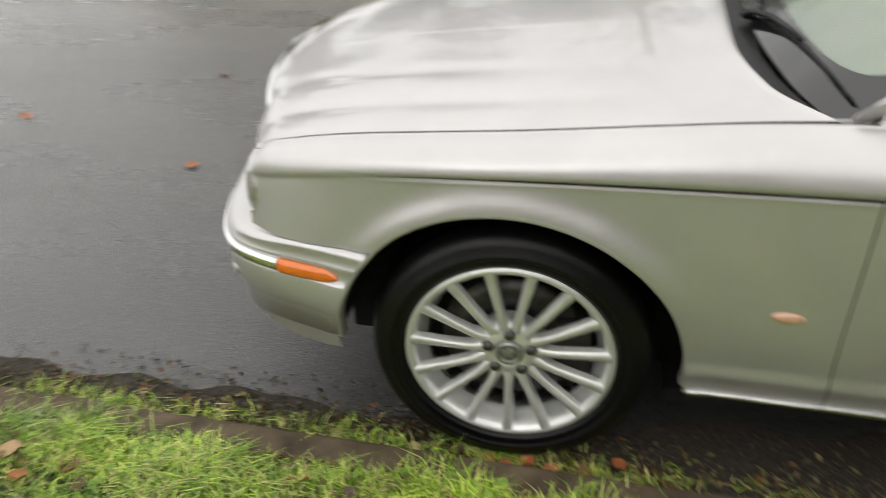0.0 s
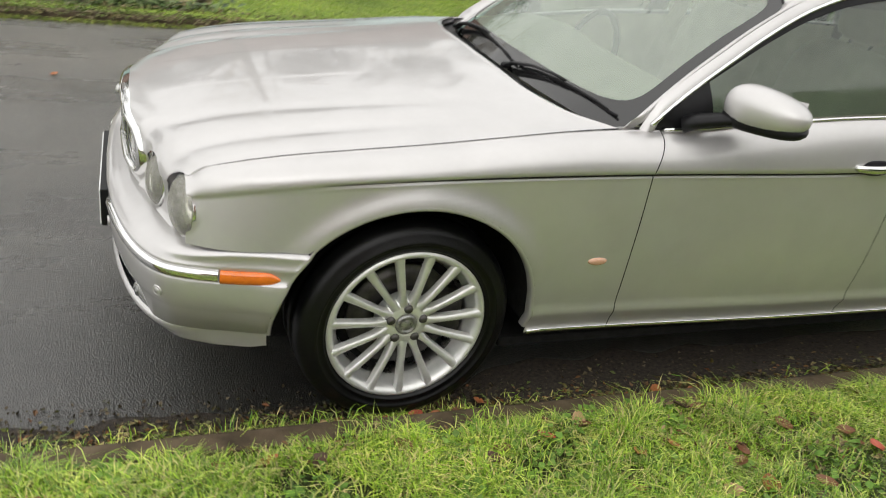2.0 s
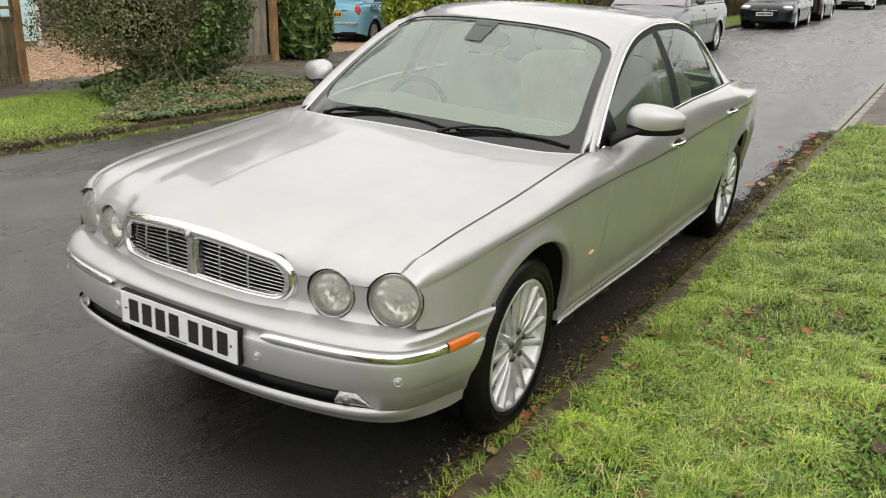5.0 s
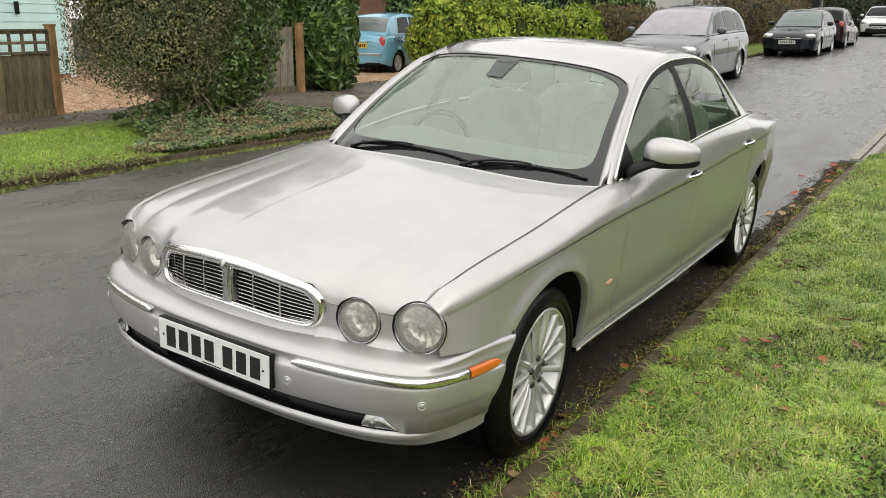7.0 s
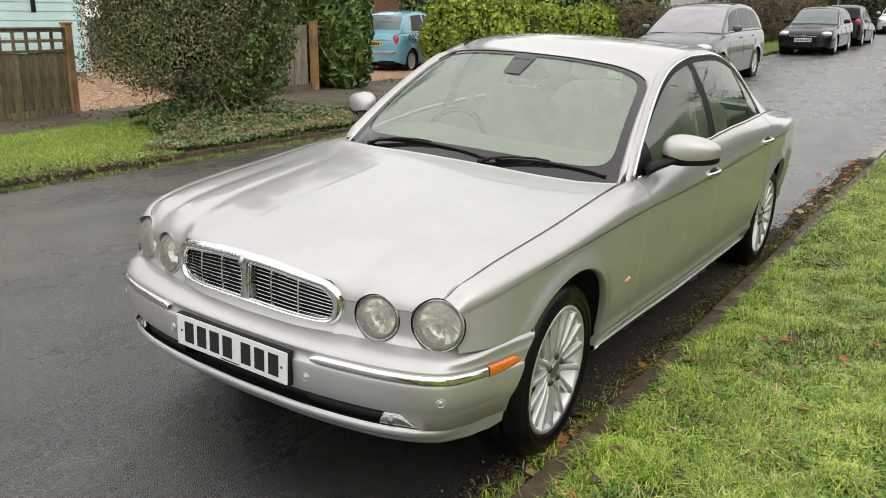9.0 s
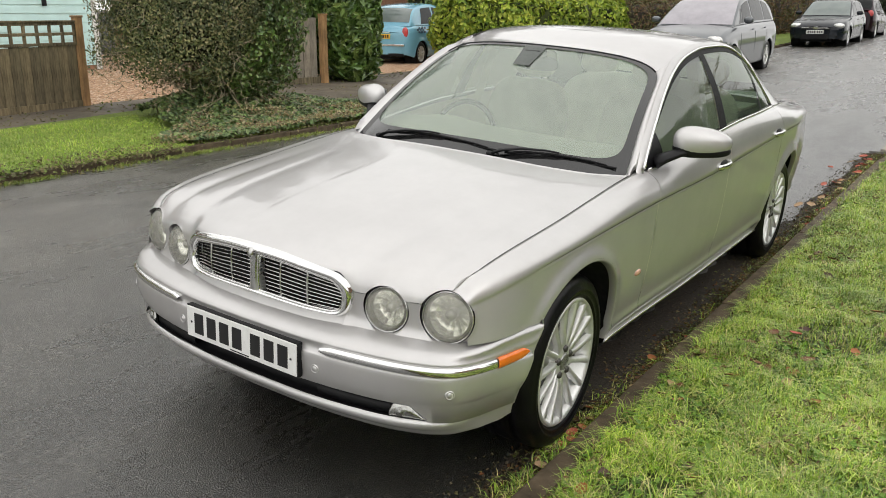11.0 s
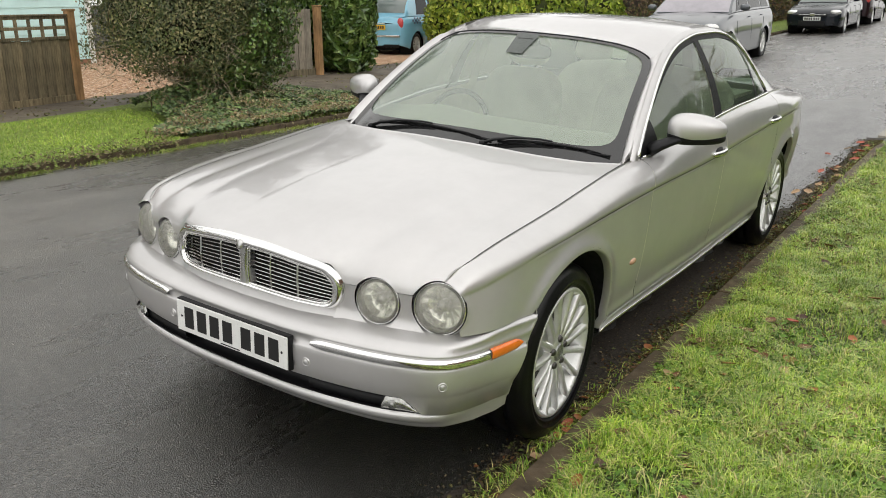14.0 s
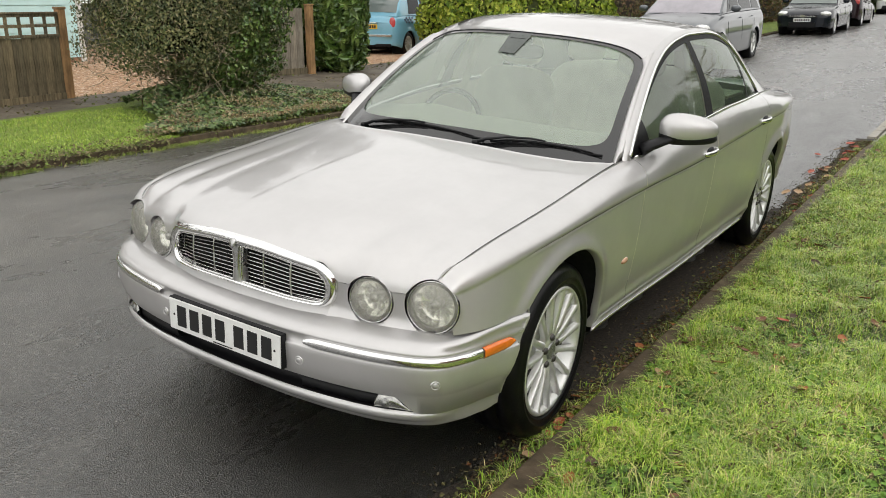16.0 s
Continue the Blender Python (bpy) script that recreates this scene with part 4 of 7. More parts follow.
belt_pts = [(x, -float(edge_s(x)) - 0.001, float(edge_z(x)) + 0.003) for x in np.linspace(0.735, 2.705, 60)]
both("belt_trim", tube("belt_trim", belt_pts, 0.0065, 6), CHROME, saloon, "chrome belt moulding", front_door)
# cant rail: silver strip between door glass and roof
P = []
for x in np.linspace(0.685, 2.72, 80):
    s, z = float(rail_sf(x)), float(rail_zf(x)) - 1.2 * max(0.0, 0.725 - x)
    P.append([(x, -s - 0.002, z - 0.008), (x, -s - 0.004, z + 0.002), (x - 0.012, -s + 0.006, z + 0.016), (x - 0.02, -s + 0.022, z + 0.024)])
both("cant_rail", sheet("cant_rail", P), SILVER, saloon)

# windscreen
ws_b = [(0.528, 0.0, 0.962), (0.545, 0.25, 0.957), (0.585, 0.5, 0.943), (0.652, 0.702, 0.918)]
ws_t = [(1.105, 0.0, 1.372), (1.115, 0.2, 1.367), (1.150, 0.4, 1.350), (1.228, 0.588, 1.304)]
ws_b = [(a[0] - k * (b[0] - a[0]), a[1] - k * (b[1] - a[1]), a[2] - k * (b[2] - a[2])) for a, b, k in zip(ws_b, ws_t, (0.08, 0.08, 0.075, 0.06))]


def poly_at(pts, t):
    k = [p[1] / pts[-1][1] for p in pts]
    s = t * pts[-1][1]
    return np.array([float(curve(k, [p[0] for p in pts])(t)), s, float(curve(k, [p[2] for p in pts])(t))])


def screen_point(t, h):
    a, b = poly_at(ws_b, abs(t)), poly_at(ws_t, abs(t))
    p = a + (b - a) * h
    bow = 0.030 * math.sin(math.pi * h)
    return (p[0] - bow * 0.6, -p[1] * (1 if t >= 0 else -1), p[2] + bow * 0.7)


def rounded(u, v):
    """Pulls the upper corners of the screen in to a radius."""
    k = (abs(u) ** 11 + abs(v) ** 11) ** (-1 / 11) if v > 0 and max(abs(u), v) > 0.8 else 1.0
    k = min(1.0, k * max(abs(u), abs(v))) if k < 1.0 / max(abs(u), abs(v), 1e-6) else 1.0
    return u * k, 0.5 + 0.5 * v * k


P = [[screen_point(*rounded(t, v)) for v in np.linspace(-1, 1, 20)] for t in np.linspace(-1, 1, 61)]
screen = part("windscreen", outward(sheet("windscreen", P)), SCREEN, saloon, "green-tinted windscreen reflecting pale sky")
screen.visible_shadow = False
R = []
ring = [(-1 + 2 * k / 48, -1) for k in range(48)] + [(1, -1 + 2 * k / 28) for k in range(28)] + [(1 - 2 * k / 48, 1) for k in range(48)] + [(-1, 1 - 2 * k / 28) for k in range(28)]
for u, v in ring + ring[:1]:
    k = (abs(u) ** 9 + abs(v) ** 9) ** (-1 / 9)
    ti, hi = u * k * 0.948, 0.550 + v * k * (0.425 if v > 0 else 0.442)
    row = []
    for f in np.linspace(0, 1, 7):
        uo, ho = rounded(u, v)
        tt, hh = uo + (ti - uo) * f, ho + (hi - ho) * f
        x, y, z = screen_point(tt, hh)
        row.append((x - 0.0035, y, z + 0.0035))
    R.append(row)
part("screen_border", sheet("screen_border", R), FRIT, screen, "black painted screen border")
Q = []
for h in np.linspace(0.985, 0.77, 8):
    half_w = 0.075 + 0.025 * (h - 0.80) / 0.185
    Q.append([np.array(screen_point(t, h)) + (-0.0042, 0, 0.0042) for t in np.linspace(-half_w, half_w, 6)])
part("sensor_patch", sheet("sensor_patch", Q), plain("grey_sensor_dots", (0.085, 0.095, 0.088), 0.3, 0, 0.1, 40, spec=0.3), screen, "dark sensor patch at the top of the screen")

def roof_point(f, w):
    """Roof skin: f across from -1 to 1, w from the screen's top edge to the rear window."""
    rd = max(0.0, (abs(f) - 0.78) / 0.22) ** 2.5
    fr = np.abs(np.array(screen_point(abs(f) - 0.035 * rd, 1.0 - 0.05 * rd)))
    x = fr[0] + 0.001 + (2.44 + 0.06 * f * f - fr[0] - 0.001) * w
    sr, zr = float(rail_sf(min(x, 2.55))) - 0.016, float(rail_zf(min(x, 2.55))) + 0.022
    g = float(smooth01(w, 0.0, 0.17))
    s = fr[1] + (abs(f) * sr - fr[1]) * g
    zr = min(zr, float(roof_c(x)) - 0.02)
    z = zr + (float(roof_c(x)) - zr) * (1 - abs(f) ** 2.6)
    if w < 0.30:
        z = fr[2] + 0.005 + (z - fr[2] - 0.005) * (1 - (1 - w / 0.30) ** 1.7)
    return np.array((x, -math.copysign(s, f), z))


part("screen_seal", tube("screen_seal", [roof_point(f, 0.0) - np.array((0.002, 0, 0.001)) for f in np.linspace(-1, 1, 60)], 0.0045, 6), BLACK, screen)

# A pillars: from the screen's edge to the cant rail
P = []
for h in np.linspace(-0.14, 1.52, 42):
    rd = max(0.0, (h - 0.78) / 0.22) ** 2.5
    p = np.array(screen_point(1.0 - 0.035 * rd, h - 0.05 * rd)) if h <= 1 else roof_point(1.0, (h - 1) * 0.3) + np.array((0, -0.003, 0.001))
    x = p[0] + 0.035 + 0.045 * max(0, min(h, 1)) * (1 - 0.4 * float(smooth01(h, 1.0, 1.5)))
    q = np.array((x - 0.018, -min(float(rail_sf(x)), float(edge_s(x)) + 0.006 + 0.5 * max(0.0, x - 0.70)) + 0.020, float(rail_zf(x)) + 0.023 - 0.8 * max(0.0, 0.02 - h)))
    mid = (p + q) / 2 + np.array((-0.010, -0.012, 0.014)) * (1 - float(smooth01(h, 0.95, 1.35)))
    P.append([p + (0.002, 0.006, -0.004), p + (-0.003, -0.004, 0.005), mid, q, q + (0.012, 0.004, -0.02)])
both("front_pillar", sheet("front_pillar", P), SILVER, saloon)

# roof
P = [[tuple(roof_point(f, w)) for f in np.linspace(-1, 1, 41)] for w in np.linspace(0, 1, 60)]
part("roof", sheet("roof", P), SILVER, saloon)

# rear screen, rear pillars, boot lid and tail
P = [[(2.45 + 0.06 * f * f + (0.62 - 0.03 * f * f) * w, -f * (0.555 + 0.09 * w), (1.40 - 0.03 * f * f) + (1.045 - 1.40 + 0.015 * f * f) * w + 0.03 * math.sin(math.pi * w)) for w in np.linspace(0, 1, 14)] for f in np.linspace(-1, 1, 21)]
part("rear_screen", outward(sheet("rear_screen", P)), SIDE_GLASS, saloon, "dark rear window")
P = []
for w in np.linspace(0, 1, 16):
    a = np.array((2.51 + 0.59 * w, -(0.555 + 0.09 * w), 1.37 + (1.03 - 1.37) * w + 0.03 * math.sin(math.pi * w)))
    x = 2.42 + 0.66 * w
    if x < 2.70:
        b = np.array((x - 0.01, -float(rail_sf(x)) + 0.004, float(rail_zf(x)) + 0.016))
    else:
        b = np.array((x, -float(edge_s(x)) + 0.002, float(edge_z(x)) + 0.002))
    mid = (a + b) / 2 + np.array((0, -0.006, 0.005))
    P.append([a, (a + mid) / 2 + np.array((0, -0.002, 0.003)), mid, (mid + b) / 2 + np.array((0, -0.004, 0.002)), b])
both("rear_pillar", sheet("rear_pillar", P), SILVER, saloon)
P = [[(x, f * (float(edge_s(x)) - 0.002), float(edge_z(x)) + 0.028 * (1 - abs(f) ** 3)) for f in np.linspace(-1, 1, 25)] for x in np.linspace(3.06, 4.17, 30)]
part("boot_lid", sheet("boot_lid", P), SILVER, saloon)
P = [[(4.17 + 0.03 * math.sin(math.pi * h), f * (0.60 + 0.03 * math.sin(math.pi * h)), 0.30 + 0.63 * h) for h in np.linspace(0, 1, 10)] for f in np.linspace(-1, 1, 12)]
part("tail_panel", sheet("tail_panel", P), SILVER, saloon)
lampm = sheet("tail_lamp", [[(x, -float(crease_s(x)) - 0.004 + 0.06 * abs(h - 0.5) ** 3, 0.66 + 0.20 * h) for h in np.linspace(0, 1, 8)] for x in np.linspace(3.95, 4.17, 8)])
both("tail_lamp", lampm, RED_LENS, saloon, "red tail lamp")

def outer_box(name, lo, hi):
    bm = box_mesh(lo, hi, 0.01)
    me = bpy.data.meshes.new(name)
    bm.to_mesh(me)
    bm.free()
    return me


# cowl, floor pan
P = [[(float(back_x(min(abs(s), 0.73))) - 0.012 + 0.075 * t, s, float(crown_z(0.5)) - 0.034 - 0.028 * (abs(s) / 0.73) ** 2 + 0.004 * t) for t in (0, 0.5, 1)] for s in np.linspace(-0.715, 0.715, 31)]
part("cowl", sheet("cowl", P), BLACK, saloon, "black scuttle panel below the windscreen")
part("floor_pan", box_mesh((-0.60, -0.50, 0.20), (4.05, 0.50, 0.30), 0.03), DARK, saloon)
for a, b in ((0.42, 2.60),):
    both("sill_pan", sheet("sill_pan", [[(x, -0.49, 0.22), (x, -0.62, 0.24), (x, -0.76, 0.255), (x, -0.785, 0.272)] for x in np.linspace(a, b, 12)]), DARK, saloon)
both("sill_trim", tube("sill_trim", [(x, -float(side_s(x, 0.276)) - 0.003, 0.276) for x in np.linspace(0.405, 2.62, 40)], 0.006, 8, squash=(0.7, 1.2)), CHROME, saloon, "bright sill strip")

# added dark panels and tray: they make the deep shade under the car
for hub in (0.0, WHEELBASE):
    both("inner_arch", outer_box("inner_arch", (hub - 0.47, -0.535, 0.15), (hub + 0.47, -0.505, 0.60)), DARK, saloon)
part("undertray", outer_box("undertray", (0.36, -0.70, 0.165), (2.68, 0.70, 0.20)), DARK, saloon)

# side repeater
rep = lathe("side_repeater", [(0.0002, 0.007), (0.012, 0.0065), (0.020, 0.004), (0.024, 0.0), (0.025, -0.006)], 20)
rep.transform(Matrix.Translation((0.572, -float(side_s(0.572, 0.541)) - 0.001, 0.541)) @ Vector((0, -1, 0.05)).to_track_quat("Y", "Z").to_matrix().to_4x4() @ Matrix.Diagonal((1.35, 1, 0.55, 1)))
both("side_repeater", rep, plain("pale_amber_lens", (0.62, 0.36, 0.24), 0.15, 0, 0.15, 60, coat=0.8), saloon, "pale amber side repeater", wing)

# door mirrors
def ball_shape(rx, ry, rz, e=2.0, seg=28, rings=16):
    P = []
    for i in range(rings + 1):
        a = math.pi * i / rings - math.pi / 2
        row = []
        for k in range(seg + 1):
            t = 2 * math.pi * k / seg
            f = lambda v: math.copysign(abs(v) ** (2 / e), v)
            row.append((rx * f(math.cos(a)) * f(math.cos(t)), ry * f(math.cos(a)) * f(math.sin(t)), rz * f(math.sin(a))))
        P.append(row)
    return sheet("ball", P)


mm = Matrix.Translation((0.958, -0.902, 1.045)) @ Euler((0, radians(-4), radians(32))).to_matrix().to_4x4()
cap = ball_shape(0.068, 0.124, 0.062, 2.45)
for v in cap.vertices:
    v.co.z *= 1.0 + 0.20 * (v.co.y / 0.106)
    v.co.x *= 0.9 if v.co.x > 0 else 1.0
cap.transform(mm)
mirror = both("door_mirror", cap, SILVER, saloon, "silver door mirror on a black foot", front_door)
low = ball_shape(0.062, 0.122, 0.032, 2.8)
for v in low.vertices:
    v.co.z = v.co.z * (1.0 + 0.2 * (v.co.y / 0.106)) - 0.032
low.transform(mm)
both("mirror_base", low, BLACK, saloon, "", mirror)
face = sheet("mirror_glass", [[(0.0535, y * 0.9, z * 0.85) for z in np.linspace(-0.045, 0.045, 4)] for y in np.linspace(-0.098, 0.098, 6)])
face.transform(mm)
both("mirror_glass", face, CHROME, saloon, "", mirror)
both("mirror_foot", tube("mirror_foot", [(0.80, -0.757, 0.955), (0.83, -0.785, 0.975), (0.885, -0.835, 0.998), (0.92, -0.872, 1.005)], [0.036, 0.032, 0.026, 0.024], 10, squash=(1.25, 0.7)), BLACK, saloon, "", mirror)

# door handles
for x0, owner in ((1.493, front_door), (2.563, rear_door)):
    zc = float(crease_z(x0)) + 0.018
    s0 = float(crease_s(x0))
    pts = [(x0 - 0.088 + 0.176 * t, -s0 + 0.004 - 0.028 * math.sin(math.pi * t) ** 0.55, zc + 0.006 * t) for t in np.linspace(0, 1, 15)]
    # black oval on the door skin: shade of the handle's recess as a shape
    cup = ball_shape(0.062, 0.006, 0.026, 2.4, 24, 10)
    cup.transform(Matrix.Translation((x0, -s0 + 0.002, zc)))
    both("handle_recess", cup, BLACK, saloon, "", owner)
    both("door_handle", tube("door_handle", pts, [0.011 + 0.003 * math.sin(math.pi * t) for t in np.linspace(0, 1, 15)], 8, squash=(0.7, 1.0)), CHROME, saloon, "chrome door handle", owner)

# wipers
def wiper(t0, h0, t1, h1, tp):
    """A blade on its bridge, with a bowed arm from the pivot in the scuttle."""
    a = np.array(screen_point(t0, h0)) + (-0.010, 0, 0.010)
    b = np.array(screen_point(t1, h1)) + (-0.010, 0, 0.010)
    at = lambda t, up=0.0: a + (b - a) * t + np.array((-0.3 * up, 0, up + 0.005 * math.sin(math.pi * t)))
    w = part("wiper", tube("wiper", [at(t) for t in np.linspace(0, 1, 13)], 0.0042, 6, squash=(0.8, 1.5)), BLACK, saloon, "black windscreen wiper")
    part("bridge", tube("bridge", [at(0.08, 0.006), at(0.20, 0.012), at(0.42, 0.015), at(0.60, 0.015), at(0.80, 0.012), at(0.92, 0.006)], [0.003, 0.0045, 0.006, 0.006, 0.0045, 0.003], 6), BLACK, w)
    for t in (0.3, 0.7):
        part("claw", tube("claw", [at(t - 0.10, 0.004), at(t, 0.014), at(t + 0.10, 0.004)], 0.0035, 6), BLACK, w)
    p = np.array(screen_point(tp, 0.015)) + np.array((-0.018, 0, 0.012))
    top = at(0.5, 0.026)
    part("arm", tube("arm", [p, p + (top - p) * 0.15 + np.array((0, 0, 0.014)), p + (top - p) * 0.45 + np.array((0, 0, 0.020)), p + (top - p) * 0.8 + np.array((0, 0, 0.012)), top], [0.012, 0.010, 0.0075, 0.006, 0.006], 8, squash=(1.3, 0.7)), BLACK, w)
    part("arm_cap", ball_moved(p, 0.018, 0.018, 0.012), BLACK, w)


def ball_moved(c, rx, ry, rz):
    me = ball_shape(rx, ry, rz, 2.2, 16, 10)
    me.transform(Matrix.Translation(tuple(c)))
    return me


wiper(0.28, 0.042, 0.945, 0.068, 0.20)
wiper(-0.68, 0.062, 0.23, 0.042, -0.72)

# ---- cabin fittings ----
dash = [[(0.60 + 0.50 * t + 0.05 * (y / 0.66) ** 2, y, 0.915 + 0.075 * math.sin(math.pi * min(1, t * 0.95)) * (1 - 0.3 * abs(y)) + (0.03 * math.exp(-((y - 0.37) / 0.16) ** 2) * math.sin(math.pi * t)) - (0.20 * max(0, (t - 0.82) / 0.18) ** 2)) for t in np.linspace(0, 1, 18)] for y in np.linspace(-0.68, 0.68, 33)]
part("dashboard", sheet("dashboard", dash), DASH, saloon, "pale dashboard top")
sw = part("steering_wheel", tube("steering_wheel", [(0.19 * 0.28 * math.sin(t), 0.19 * math.cos(t), 0.19 * math.sin(t)) for t in np.linspace(0, 2 * math.pi, 40)[:-1]], 0.014, 8, True), BLACK, saloon, "dark steering wheel")
sw.location = (1.10, 0.40, 0.862)
part("wheel_hub", box_mesh((-0.02, -0.13, -0.03), (0.02, 0.13, 0.03), 0.01), BLACK, sw)


def seat(x, y, w, name="seat"):
    base = ball_shape(0.27, w, 0.10, 4)
    base.transform(Matrix.Translation((x, y, 0.55)))
    s = part(name, base, CREAM, saloon, "cream leather seat")
    back = ball_shape(0.075, w, 0.33, 4)
    back.transform(Matrix.Translation((x + 0.30, y, 0.82)) @ Matrix.Rotation(radians(14), 4, "Y"))
    part("backrest", back, CREAM, s)
    return s


def headrest(x, y, z, s):
    h = ball_shape(0.045, 0.13, 0.085, 3)
    h.transform(Matrix.Translation((x, y, z)) @ Matrix.Rotation(radians(10), 4, "Y"))
    part("headrest", h, CREAM, s)
    for dy in (-0.05, 0.05):
        part("headrest_post", tube("headrest_post", [(x - 0.03, y + dy, z - 0.16), (x, y + dy, z - 0.05)], 0.006, 6), DULL_CHROME, s)


for y in (-0.36, 0.36):
    s = seat(1.38, y, 0.25)
    headrest(1.78, y, 1.235, s)
s = seat(2.30, 0.0, 0.60, "rear_seat")
for y in (-0.36, 0.36):
    headrest(2.68, y, 1.20, s)
part("rear_shelf", box_mesh((2.66, -0.6, 0.98), (3.02, 0.6, 1.0), 0.005), CREAM, saloon)
part("cabin_floor", box_mesh((0.62, -0.70, 0.31), (2.95, 0.70, 0.34), 0.01), DARK, saloon)
part("headlining", sheet("headlining", [[(x, s, 1.285 + 0.10 * (1 - (s / 0.55) ** 2) * math.sin(math.pi * (x - 1.0) / 1.6)) for s in np.linspace(-0.52, 0.52, 11)] for x in np.linspace(1.34, 2.40, 12)]), CREAM, saloon)
rv = ball_shape(0.02, 0.115, 0.036, 3)
rv.transform(Matrix.Translation((1.11, 0.0, 1.288)))
part("interior_mirror", rv, BLACK, saloon, "black interior mirror")
part("mirror_stalk", box_mesh((1.05, -0.045, 1.315), (1.13, 0.045, 1.352), 0.01), BLACK, saloon)
both("inner_pillar", sheet("inner_pillar", [[(1.60 + 0.08 * t + dx, -0.80 + 0.20 * t, 0.6 + 0.72 * t) for t in np.linspace(0, 1, 6)] for dx in (0, 0.09)]), CREAM, saloon)
both("door_card", sheet("door_card", [[(x, -0.735, 0.34), (x, -0.745, 0.7), (x, -0.755, float(edge_z(x)) - 0.01)] for x in np.linspace(0.72, 2.72, 12)]), CREAM, saloon)

# ---- road wheels ----
def road_wheel(sign):
    """A fifteen-spoke alloy wheel with its tyre; local y is the axle, outer face at -y."""
    R0, rim = TYRE_R, 0.241
    tyre = lathe("tyre", [(rim - 0.012, -0.105), (rim + 0.004, -0.114), (rim + 0.010, -0.118), (rim + 0.012, -0.1215), (rim + 0.016, -0.1215), (rim + 0.018, -0.119), (R0 - 0.058, -0.1255), (R0 - 0.055, -0.1285), (R0 - 0.050, -0.1285), (R0 - 0.047, -0.1255), (R0 - 0.03, -0.122), (R0 - 0.013, -0.110), (R0 - 0.004, -0.095), (R0, -0.075),
                          (R0, -0.045), (R0 - 0.008, -0.044), (R0 - 0.008, -0.036), (R0, -0.035), (R0, 0.0), (R0, 0.035), (R0 - 0.008, 0.036), (R0 - 0.008, 0.044), (R0, 0.045), (R0, 0.08), (R0 - 0.02, 0.115), (rim, 0.115)], 72)
    w = part("wheel", tyre, RUBBER, saloon, "fifteen-spoke silver alloy wheel with a low-profile tyre")
    part("rim", lathe("rim", [(rim + 0.003, -0.112), (rim - 0.002, -0.119), (rim - 0.010, -0.119), (rim - 0.016, -0.112), (rim - 0.022, -0.104), (rim - 0.024, -0.088), (rim - 0.036, -0.070), (rim - 0.040, -0.060)], 72), ALLOY, w)
    part("barrel", lathe("barrel", [(rim - 0.039, -0.060), (rim - 0.046, -0.045), (rim - 0.050, 0.02), (rim - 0.05, 0.10)], 60), DULL_CHROME, w, "grey inner barrel")
    spoke = []
    for r_, hw, y0, dep in ((0.052, 0.0150, -0.099, 0.030), (0.070, 0.0130, -0.103, 0.028), (0.085, 0.0100, -0.107, 0.026), (0.11, 0.0088, -0.110, 0.024), (0.16, 0.0098, -0.113, 0.021), (0.195, 0.0112, -0.115, 0.020), (0.218, 0.0122, -0.117, 0.018), (0.233, 0.0130, -0.1185, 0.010)):
        spoke.append([(-hw * 1.25, y0 + dep, r_), (-hw, y0 + 0.007, r_), (-hw * 0.80, y0 + 0.002, r_), (hw * 0.75, y0 - 0.001, r_), (hw, y0 + 0.005, r_), (hw * 1.25, y0 + dep, r_)])
    sm = sheet("spoke", spoke)
    sm.materials.append(ALLOY)
    for k in range(15):
        sp = part("spoke", sm, ALLOY, w)
        sp.matrix_basis = Matrix.Rotation(2 * math.pi * (k + 0.5) / 15, 4, "Y")
    part("hub", lathe("hub", [(0.0002, -0.098), (0.024, -0.098), (0.034, -0.100), (0.038, -0.104), (0.043, -0.104), (0.060, -0.100), (0.072, -0.096), (0.082, -0.075), (0.085, -0.05)], 36), ALLOY, w)
    part("centre_cap", lathe("centre_cap", [(0.0002, -0.107), (0.015, -0.107), (0.017, -0.105), (0.021, -0.105), (0.023, -0.109), (0.029, -0.109), (0.033, -0.104), (0.034, -0.098)], 28), BRAKE_CAP, w)
    nut = lathe("wheel_nut", [(0.0002, -0.112), (0.009, -0.1115), (0.0135, -0.106), (0.0140, -0.099), (0.0185, -0.0985), (0.0185, -0.088)], 10)
    nut.materials.append(BRAKE)
    for k in range(5):
        a = 2 * math.pi * k / 5 + 0.3
        o = part("wheel_nut", nut, BRAKE, w)
        o.location = (0.052 * math.cos(a), 0, 0.052 * math.sin(a))
    part("brake_disc", lathe("brake_disc", [(0.04, -0.03), (0.09, -0.035), (0.095, -0.045), (0.165, -0.045), (0.165, -0.02), (0.04, -0.01)], 40), BRAKE, w)
    cal = box_mesh((0.10, -0.075, -0.075), (0.185, -0.01, 0.075), 0.012)
    part("brake_caliper", cal, BRAKE, w)
    # near-black disc standing in for the shade behind the spokes
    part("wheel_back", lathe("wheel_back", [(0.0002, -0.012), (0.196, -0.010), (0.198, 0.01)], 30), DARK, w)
    return w


wheel_l = road_wheel(1)
TRACK = 0.692
wheel_l.matrix_basis = Matrix.Translation((0, -TRACK, HUB_Z)) @ Matrix.Rotation(radians(2.5), 4, "Z")
for x, y in ((WHEELBASE, -TRACK), (0, TRACK), (WHEELBASE, TRACK)):
    w2 = copy_thing(wheel_l, Matrix.Translation((x, y, HUB_Z)) @ Matrix.Rotation(0 if y < 0 else math.pi, 4, "Z"))
    w2.parent = saloon


